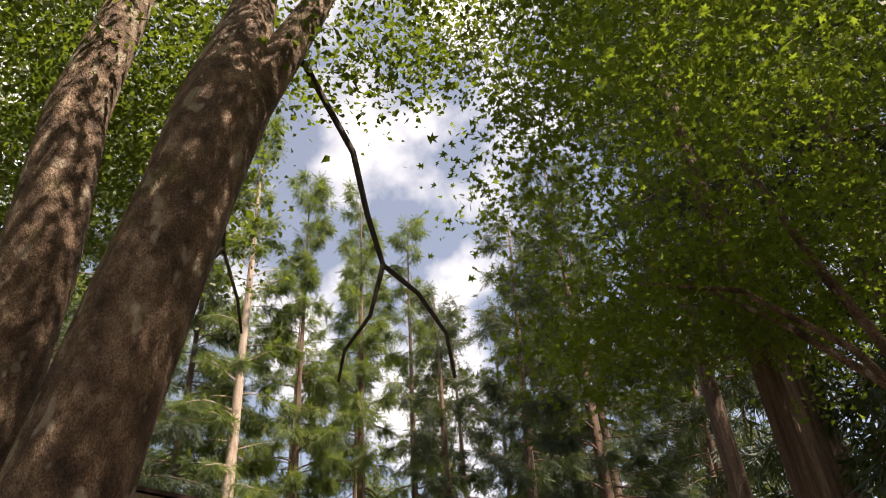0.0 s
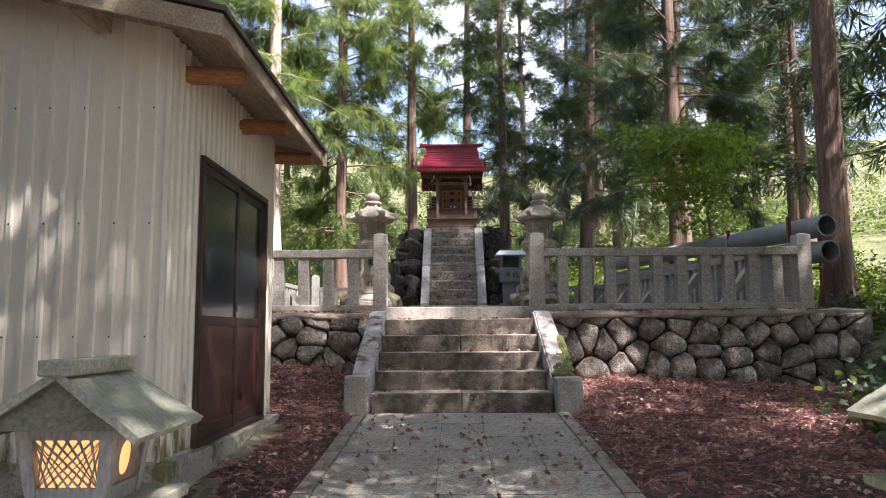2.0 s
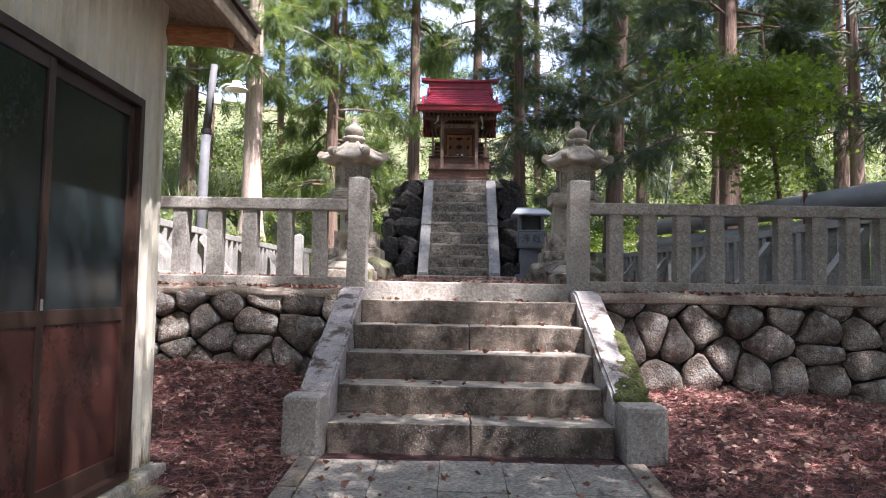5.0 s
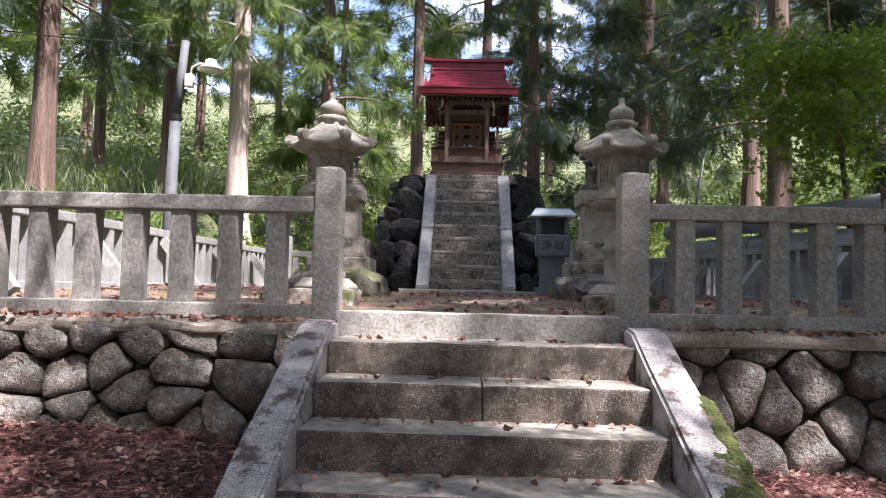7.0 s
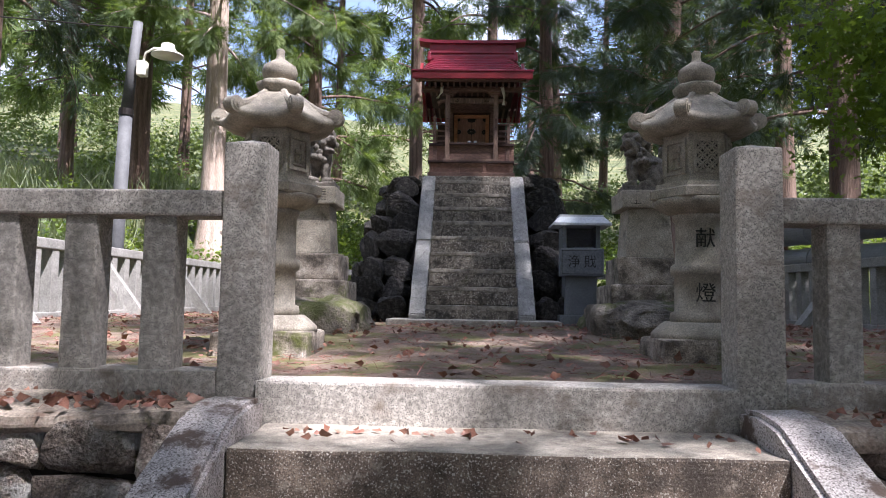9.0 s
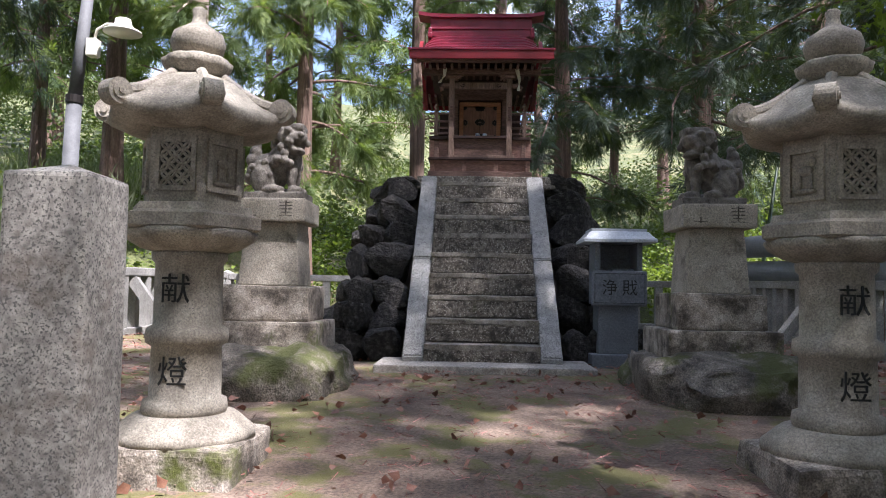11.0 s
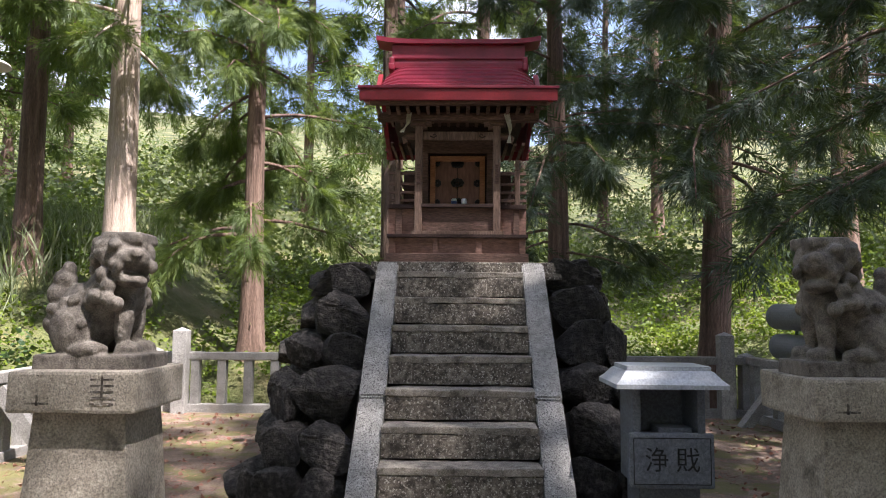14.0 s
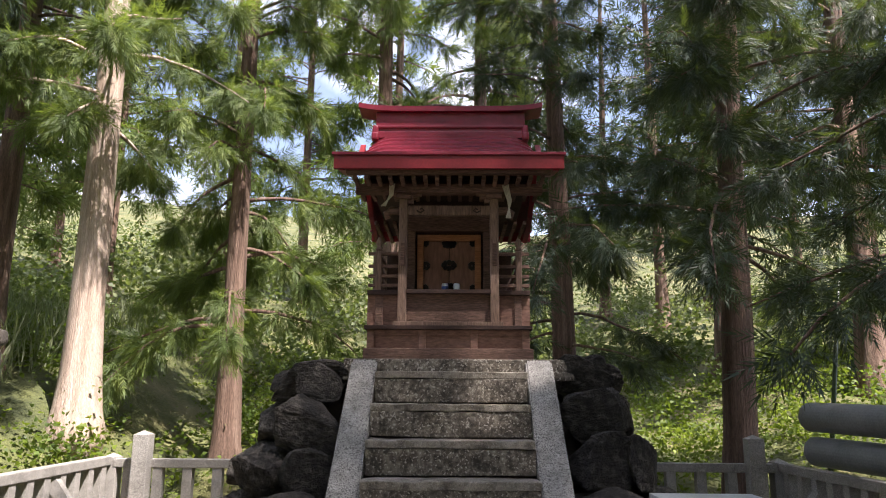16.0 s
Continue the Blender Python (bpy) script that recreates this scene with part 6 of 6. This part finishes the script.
plant("cedar_tree", "dark cedar trunk at the foot of the slope", shady[1], -7.95, 22.8, 200, 1.05, tall_by=1.15)
plant("cedar_tree", "slim cedar behind the shrine with bright sprays", high_sunny, -0.65, 30.1, 100, tall_by=1.2)
plant("cedar_tree", "slim reddish cedar behind the shrine roof", high_sunny, 1.35, 29.7, 250, 0.9, tall_by=1.25)
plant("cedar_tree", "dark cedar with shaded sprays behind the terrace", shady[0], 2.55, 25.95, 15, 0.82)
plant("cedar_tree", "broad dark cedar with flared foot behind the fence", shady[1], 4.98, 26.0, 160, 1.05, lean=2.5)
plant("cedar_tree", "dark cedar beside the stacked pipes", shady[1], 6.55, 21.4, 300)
plant("cedar_tree", "tall straight cedar at the terrace corner", tall, 8.0, 16.7, 20, 1.05)
plant("cedar_tree", "tall leaning cedar beside the path", bare, 4.6, 8.3, 120, 0.62, tall_by=1.2)
rr = random.Random(21)
for i in range(22):
    x = -25 + (i % 11) * 4.9 + rr.uniform(-1.2, 1.2)
    y = 39 + 6.0 * (i // 11) + rr.uniform(-2, 2)
    y += 7 if x > 2.5 else 0
    if -7 < x < 2 and i < 11:                                    # the open clearing behind the shrine
        continue
    plant("cedar_tree", "cedar on the wooded hillside", (far_sunny if x < 2.5 else far_shady)[i % 2], x, y, rr.uniform(0, 360), rr.uniform(1.0, 1.28), "hillside cedars")
# slope cedars, nearly all out of view, added to shade terrace and path
for x, y in ((11.5, 19.5), (9.0, 11.6), (14.5, 15.0), (11.0, 12.6), (9.6, 8.4), (13.5, 9.0), (14.0, 3.5)):
    plant("cedar_tree", "cedar added on the slope to shade terrace and path", far_shady[rr.randrange(2)], x, y, rr.uniform(0, 360), rr.uniform(0.9, 1.1), "slope cedars")
# three unseen cedars, stretched tall, added to shade the terrace and lower steps
for x, y, k in ((7.6, 12.8, 1.0), (9.2, 14.8, 1.05), (7.6, 9.3, 0.95)):
    plant("cedar_tree", "unseen tall cedar added to shade terrace and steps", tall, x, y, rr.uniform(0, 360), k, "slope cedars", tall_by=1.35)
plant("cedar_tree", "dark cedar at the edge of the grassy slope", shady[1], -9.4, 20.6, 75, 1.05)
for x, y, k in ((15.0, 33.0, 0), (9.6, 30.5, 1)):
    plant("cedar_tree", "dark cedar on the slope behind the pipes", shady[k], x, y, rr.uniform(0, 360), 1.1, "slope cedars", tall_by=1.1)
for x, y in ((14.5, 31.0), (8.0, 34.5)):
    plant("cedar_tree", "shaded cedar behind the pipes", far_shady[rr.randrange(2)], x, y, rr.uniform(0, 360), rr.uniform(0.95, 1.1), "slope cedars")
for x, y in ((-10.5, 30.0), (-13.0, 26.0), (-9.0, 15.5), (-12.0, 12.0)):
    plant("cedar_tree", "cedar on the grassy slope beside the terrace", far_sunny[rr.randrange(2)], x, y, rr.uniform(0, 360), rr.uniform(0.9, 1.1), "slope cedars")
# cedars never in view, added behind the path for their shade
for x, y in ((7.5, -4.0), (9.5, 3.0), (-9.5, 0.5)):
    plant("cedar_tree", "unseen cedar added behind the path to cut sun and sky light", far_shady[rr.randrange(2)], x, y, rr.uniform(0, 360), rr.uniform(1.0, 1.2), "forest cedars")

for i in range(26):                                              # a ring of unseen cedars behind and beside the path, added to cut sky light
    a = radians(100 + 260 * i / 25)
    x, y = 1.0 + (19.0 + 3.0 * (i % 3)) * math.cos(a), 6.0 + (17.0 + 3.0 * (i % 2)) * math.sin(a)
    if y > 3 and (x > 12 or x > -15 or y > 16):
        continue
    plant("cedar_tree", "unseen cedar added behind the path to cut sun and sky light", far_shady[i % 2], x, y, 47.0 * i, 1.1 + 0.05 * (i % 4), "forest cedars")


def leafy(name, rng, centres, per, spread, size, mat, points=LEAF_POINTS, faces=LEAF_FACES, tilt=0.5):
    """Clumps of leaves round given centres, as one mesh."""
    c = np.repeat(np.asarray(centres, float), per, axis=0)
    p = c + rng.normal(size=c.shape) * np.asarray(spread)
    return scatter(name, points, faces, p, turns_of(rng, len(p), tilt=tilt), size * rng.uniform(0.6, 1.3, len(p)), mat)


# the big twin-trunked broadleaf tree before the shed
rng = np.random.default_rng(71)
foot = ground_height(-1.7, 6.1)
oak = thing("broadleaf_tree", "big twin-trunked broadleaf tree with mottled mossy bark", "tree", (-1.75, 6.1, foot))
line_a = [(-0.23, 0, -0.4), (-0.15, 0, 0.3 - foot), (-0.05, 0, 1.2 - foot), (0.09, 0, 2.2 - foot), (0.25, 0, 3.2 - foot), (0.41, 0.0, 4.2 - foot), (0.55, 0.05, 5.2 - foot), (0.72, 0.1, 6.3 - foot), (0.8, 0.3, 8.0 - foot), (0.9, 0.6, 11.0 - foot)]
bm = bmesh.new()
trunk_mesh(bm, line_a, [0.57, 0.50, 0.45, 0.42, 0.40, 0.385, 0.38, 0.42, 0.26, 0.12], 28, 0.05)
part("trunk", bm, BARK_BROAD, oak, "thick leaning trunk", True)
line_b = [(-0.5, 0.5, 0.1), (-0.95, 0.75, 1.5 - foot), (-1.0, 0.8, 3.0 - foot), (-0.93, 0.8, 5.0 - foot), (-1.02, 0.8, 7.0 - foot), (-0.85, 0.85, 8.8 - foot), (-0.6, 1.0, 12.0 - foot)]
bm = bmesh.new()
trunk_mesh(bm, line_b, [0.40, 0.36, 0.34, 0.345, 0.31, 0.26, 0.1], 26, 0.05)
part("second_trunk", bm, BARK_BROAD, oak, "second trunk with sunlit moss", True)
bm = bmesh.new()
trunk_mesh(bm, [(0.48, 0.02, 4.9 - foot), (0.75, 0.1, 5.9 - foot), (1.05, 0.25, 6.9 - foot), (1.45, 0.4, 8.2 - foot), (1.9, 0.6, 10.0 - foot)], [0.30, 0.27, 0.23, 0.17, 0.08], 20, 0.03)
part("fork", bm, BARK_BROAD, oak, "forked upper stem", True)
for k, pts in enumerate((
        [(-0.60, 6.6, 7.7), (-0.40, 6.9, 7.75), (-0.206, 7.0, 7.35), (0.155, 7.0, 6.47), (0.305, 7.0, 5.62), (0.455, 7.0, 5.0), (0.776, 7.0, 4.67), (1.012, 7.0, 4.24), (1.06, 7.0, 3.8)],
        [(0.455, 7.0, 5.0), (0.40, 7.0, 4.75), (0.33, 7.0, 4.44), (0.108, 7.0, 4.1), (0.06, 7.0, 3.8)],
        [(-0.95, 6.3, 7.0), (-1.09, 7.0, 6.49), (-1.11, 7.0, 5.86), (-1.065, 7.0, 5.23), (-0.87, 7.0, 4.65), (-0.80, 7.0, 4.3)],
        [(-1.065, 7.0, 5.23), (-1.2, 7.0, 5.05), (-1.36, 7.0, 4.85)])):
    bm = bmesh.new()
    pts = [(x + 1.75, y - 6.1, z - foot) for x, y, z in pts]
    n = len(pts)
    tube(bm, pts, [0.040 * (1 - 0.8 * i / n) * (1.0 if k == 0 else 0.55) + 0.004 for i in range(n)], 8)
    part("bough", bm, BOUGH_SILHOUETTE, oak, "thin dark drooping bough", True)
centres = []
while len(centres) < 560:
    a, rad = rng.uniform(0, 2 * math.pi), 6.0 * math.sqrt(rng.uniform(0.02, 1))
    x, y, z = 0.6 + rad * math.cos(a), 0.0 + rad * math.sin(a), rng.uniform(7.0, 13.0) - foot
    if z + foot - 1.0 < 1.12 * (y + 4.8) and x > -1.2:        # the crown's underside rises over the open court
        continue
    if rng.random() < 0.35 and x > 0.4 and y > -1:
        continue
    centres.append((x, y, z))
for i in range(170):                                            # unseen high leaves, added on the sunny side to shade the trunks
    centres.append((rng.uniform(1.6, 6.4), rng.uniform(-5.2, -1.0), rng.uniform(9.0, 12.5) - foot))
for i in range(330):                                            # the dense shaded side behind the trunks
    centres.append((rng.uniform(-6.5, -0.2), rng.uniform(1.2, 6.0), rng.uniform(7.2, 13.0) - foot))
for i in range(26):
    centres.append((-2.6 + rng.normal() * 0.5, -1.2 + rng.normal() * 0.5, 5.0 + rng.uniform(-0.6, 1.2)))
part("crown", leafy("crown", rng, centres, 95, (0.40, 0.40, 0.16), 0.105, OAK_GREEN), OAK_GREEN, oak, "dense dark green leaves")

# maple beside the path, reaching over it
rng = np.random.default_rng(81)
fz = ground_height(5.2, 6.2)
maple = thing("maple_tree", "slender maple with layered green leaves over the path", "tree", (5.2, 6.2, fz))
stems = ([(0, 0, -0.2), (-0.1, 0.1, 1.5), (-0.3, 0.3, 3.2), (-0.6, 0.6, 5.0), (-0.8, 0.9, 7.0)],
         [(-0.25, 0.25, 2.9), (-0.8, 0.35, 4.0), (-1.5, 0.5, 4.7), (-2.3, 0.8, 5.0)],
         [(-0.35, 0.35, 3.4), (-1.0, 0.9, 4.6), (-1.7, 1.3, 5.4), (-2.3, 1.5, 5.9)],
         [(-0.5, 0.5, 4.4), (-0.2, 1.3, 5.6), (0.2, 2.0, 6.6)])
for pts in stems:
    bm = bmesh.new()
    n = len(pts)
    tube(bm, pts, [0.085 * (1 - 0.75 * i / n) * (1 if pts is stems[0] else 0.5) for i in range(n)], 10)
    part("stem" if pts is stems[0] else "bough", bm, BARK_BROAD, maple, "", True)
centres = []
while len(centres) < 520:
    if len(centres) > 430:                                       # high layers out of view, added to shade the twin trunks
        centres.append((rng.uniform(1.5, 6.5) - 5.2, rng.uniform(-0.5, 4.2) - 6.2, rng.uniform(8.6, 12.0) - fz))
        continue
    z = rng.uniform(4.1, 10.5)
    x, y = rng.uniform(1.75 + 0.42 * max(0.0, z - 7.2) + 0.5 * max(0.0, 5.0 - z), 8.2), rng.uniform(4.4, 8.8)
    if y < 6.0 and z < 5.0:
        continue
    centres.append((x - 5.2, y - 6.2, z - fz))
for i in range(44):                                              # the lowest spray over the path
    centres.append((rng.uniform(2.3, 4.8) - 5.2, rng.uniform(6.8, 9.0) - 6.2, rng.uniform(4.3, 5.3) - fz))
part("crown", leafy("crown", rng, centres, 84, (0.36, 0.36, 0.10), 0.078, MAPLE_GREEN, MAPLE_POINTS, MAPLE_FACES, 0.4), MAPLE_GREEN, maple, "layered maple leaves")

# young maple beyond the pipes
rng = np.random.default_rng(91)
fz = ground_height(6.3, 19.6)
young = thing("young_maple", "young maple with bright feathery leaves above the pipes", "tree", (6.6, 19.2, fz))
bm = bmesh.new()
tube(bm, [(0, 0, -0.2), (0.05, 0, 2), (-0.1, 0.1, 4), (-0.3, 0, 6)], [0.06, 0.05, 0.035, 0.01], 8)
part("stem", bm, BARK_BROAD, young, "", True)
centres = [(rng.normal() * 0.55 - 0.6, rng.normal() * 0.5, rng.uniform(3.3, 5.3) - 0.3 * abs(rng.normal())) for i in range(52)]
part("crown", leafy("crown", rng, centres, 80, (0.36, 0.36, 0.08), 0.11, MAPLE_GREEN, MAPLE_POINTS, MAPLE_FACES, 0.35), MAPLE_GREEN, young)

# leaning bamboo pole behind the lion dog
bm = bmesh.new()
bz = ground_height(5.9, 24.6)
tube(bm, [(5.9, 25.8, bz - 0.2), (6.3, 25.9, bz + 2.2), (6.75, 26.0, bz + 5.0)], [0.042, 0.038, 0.026], 8)
bamboo = tagged(new("bamboo_pole", finish(bm, True)), "leaning dark green bamboo pole behind the fence", "bamboo")
bamboo.data.materials.append(BUSH_DARK)


# ---------------------------------------------------------------- undergrowth, litter and fallen leaves
def stuff(name, me, label, category):
    return tagged(new(name, me), label, category, "", "stuff")


rng = np.random.default_rng(101)


def outside(x, y):
    return not (X_LEFT - 0.35 < x < 6.2 and 12.5 < y < 25.6)


def mounds(count, place, lobes, spread, rise):
    """Centres of leaf clumps gathered into uneven mounds."""
    found = []
    while len(found) < count * lobes:
        x, y = place()
        big = rng.uniform(0.4, 1.0) ** 1.5
        for _ in range(lobes):
            a, b = x + rng.normal() * spread * big, y + rng.normal() * spread * big
            if outside(a, b):
                found.append((a, b, ground_height(a, b) + rise * big * rng.uniform(0.0, 1.0)))
    return found


def near_bank():
    if rng.random() < 0.42:
        return rng.choice((rng.uniform(-12, -4.6), rng.uniform(6.9, 12))), rng.uniform(15, 26)
    return rng.uniform(-13, 14), rng.uniform(26.0, 37)


centres = mounds(300, near_bank, 6, 0.42, 0.95)
while len(centres) < 2900:                                       # low cover between the mounds
    x, y = near_bank()
    if outside(x, y):
        centres.append((x, y, ground_height(x, y) + rng.uniform(0.0, 0.15)))
stuff("undergrowth", leafy("undergrowth", rng, centres, 44, (0.26, 0.26, 0.12), 0.095, BUSH_GREEN), "bright green undergrowth on the slope behind the fence", "undergrowth")
centres = mounds(230, lambda: (rng.uniform(-30, 30), 33 + 32 * rng.random() ** 1.3), 8, 1.15, 2.6)
stuff("hillside_shrubs", leafy("hillside_shrubs", rng, centres, 54, (0.5, 0.5, 0.32), 0.17, HAZY_SHRUB), "pale sunlit shrubs on the far hillside", "shrubs")
centres = []
while len(centres) < 160:
    x, y = rng.choice(((rng.uniform(6.2, 9.5), rng.uniform(11, 16.5)), (rng.uniform(4.6, 6.5), rng.uniform(8, 10.5)), (rng.uniform(-6, -4.2), rng.uniform(14, 25))))
    centres.append((x, y, ground_height(x, y) + rng.uniform(0.0, 0.45)))
stuff("dark_shrubs", leafy("dark_shrubs", rng, centres, 55, (0.22, 0.22, 0.14), 0.11, BUSH_DARK), "dark glossy shrubs at the edge of the litter", "shrubs")
n = 6200
px, py = rng.uniform(-13.5, -6.4, n), rng.uniform(17, 33, n)
blade = [(-0.012, 0, 0), (0.012, 0, 0), (0.010, 0.45, 0.02), (-0.010, 0.45, 0.02), (0.006, 0.8, -0.12), (-0.006, 0.8, -0.12), (0, 1.0, -0.36)]
blade_faces = [(0, 1, 2), (0, 2, 3), (3, 2, 4), (3, 4, 5), (5, 4, 6)]
up = rng.normal(size=(n, 3)) * 0.35 + np.array((0, 0, 1.0))
at = np.stack([px, py, [ground_height(a, b) for a, b in zip(px, py)]], axis=1)
stuff("pampas_grass", scatter("pampas_grass", blade, blade_faces, at, turns_of(rng, n, up), rng.uniform(0.7, 1.35, n), REED), "arching pale pampas grass on the slope", "grass")

n = 60000
px, py = rng.uniform(-4.0, 7.2, n), 12.95 - np.abs(rng.normal(size=n)) * 3.2
keep = ((px < -0.2) | (px > 2.1)) & (py > 4) & ~((px < -0.9) & (py < 10.6))
px, py = px[keep], py[keep]
at = np.stack([px, py, [ground_height(a, b) + 0.012 for a, b in zip(px, py)]], axis=1)
twig = [(-0.030, 0, 0), (0.030, 0.05, 0.01), (0, 1.0, 0.05), (0.0, 0.4, 0.0), (0.22, 0.75, 0.06), (0.03, 0.5, 0.0), (-0.2, 0.8, 0.05), (-0.02, 0.5, 0.0)]
stuff("cedar_twigs", scatter("cedar_twigs", twig, [(0, 1, 2), (3, 4, 5), (3, 6, 7)], at, turns_of(rng, len(at), tilt=0.22), rng.uniform(0.05, 0.17, len(at)), TWIG), "red-brown fallen cedar twigs on the ground", "leaf litter")
n = 16000
px, py = rng.uniform(-4.0, 7.4, n), 12.95 - np.abs(rng.normal(size=n)) * 3.4
keep = ((px < -0.2) | (px > 2.1)) & (py > 3.5) & ~((px < -0.75) & (py < 10.6))
px, py = px[keep], py[keep]
at = np.stack([px, py, [ground_height(a, b) + 0.02 for a, b in zip(px, py)]], axis=1)
stuff("leaf_chips", scatter("leaf_chips", LEAF_POINTS, LEAF_FACES, at, turns_of(rng, len(at), tilt=0.25), rng.uniform(0.02, 0.065, len(at)), CHIP), "small tan and red leaf chips on the litter", "leaf litter")
n = 26000
px, py = rng.uniform(-3.7, 5.6, n), rng.uniform(13.7, 24.9, n)
keep = np.array([noise.noise(Vector((a * 0.9, b * 0.9, 8))) > rng.uniform(-0.5, 0.35) for a, b in zip(px, py)])
px, py = px[keep], py[keep]
at = np.stack([px, py, [terrace_height(b) + 0.022 for b in py]], axis=1)
stuff("terrace_needles", scatter("terrace_needles", twig, [(0, 1, 2), (3, 4, 5), (3, 6, 7)], at, turns_of(rng, len(at), tilt=0.15), rng.uniform(0.03, 0.10, len(at)), TWIG), "thin fallen red cedar needles on the terrace soil", "leaf litter")
# leaves on the path, the steps and the terrace
spots = []
for i in range(560):
    y = rng.uniform(3.0, 10.95)
    spots.append((rng.uniform(-0.1, 2.05), y, on_path(y) + 0.028))
for i in range(5):
    for k in range(46):
        spots.append((rng.uniform(0.0, 1.9), 11.22 + RUN * i + (0.40 - abs(rng.normal()) * 0.12), RISE * (i + 1) + 0.012))
for i in range(2400):
    y = rng.uniform(13.7, 24.8)
    spots.append((rng.uniform(-3.6, 5.0), y, terrace_height(y) + 0.03))
for i in range(1300):
    x = rng.uniform(-4, 6)
    if x < -0.3 or x > 2.25:
        spots.append((x, rng.uniform(13.0, 13.38), 1.155))
stuff("fallen_leaves", scatter("fallen_leaves", LEAF_POINTS, LEAF_FACES, np.array(spots), turns_of(rng, len(spots), tilt=0.22), rng.uniform(0.03, 0.075, len(spots)), DRY_LEAF), "dry curled brown leaves on paving and terrace", "leaves")
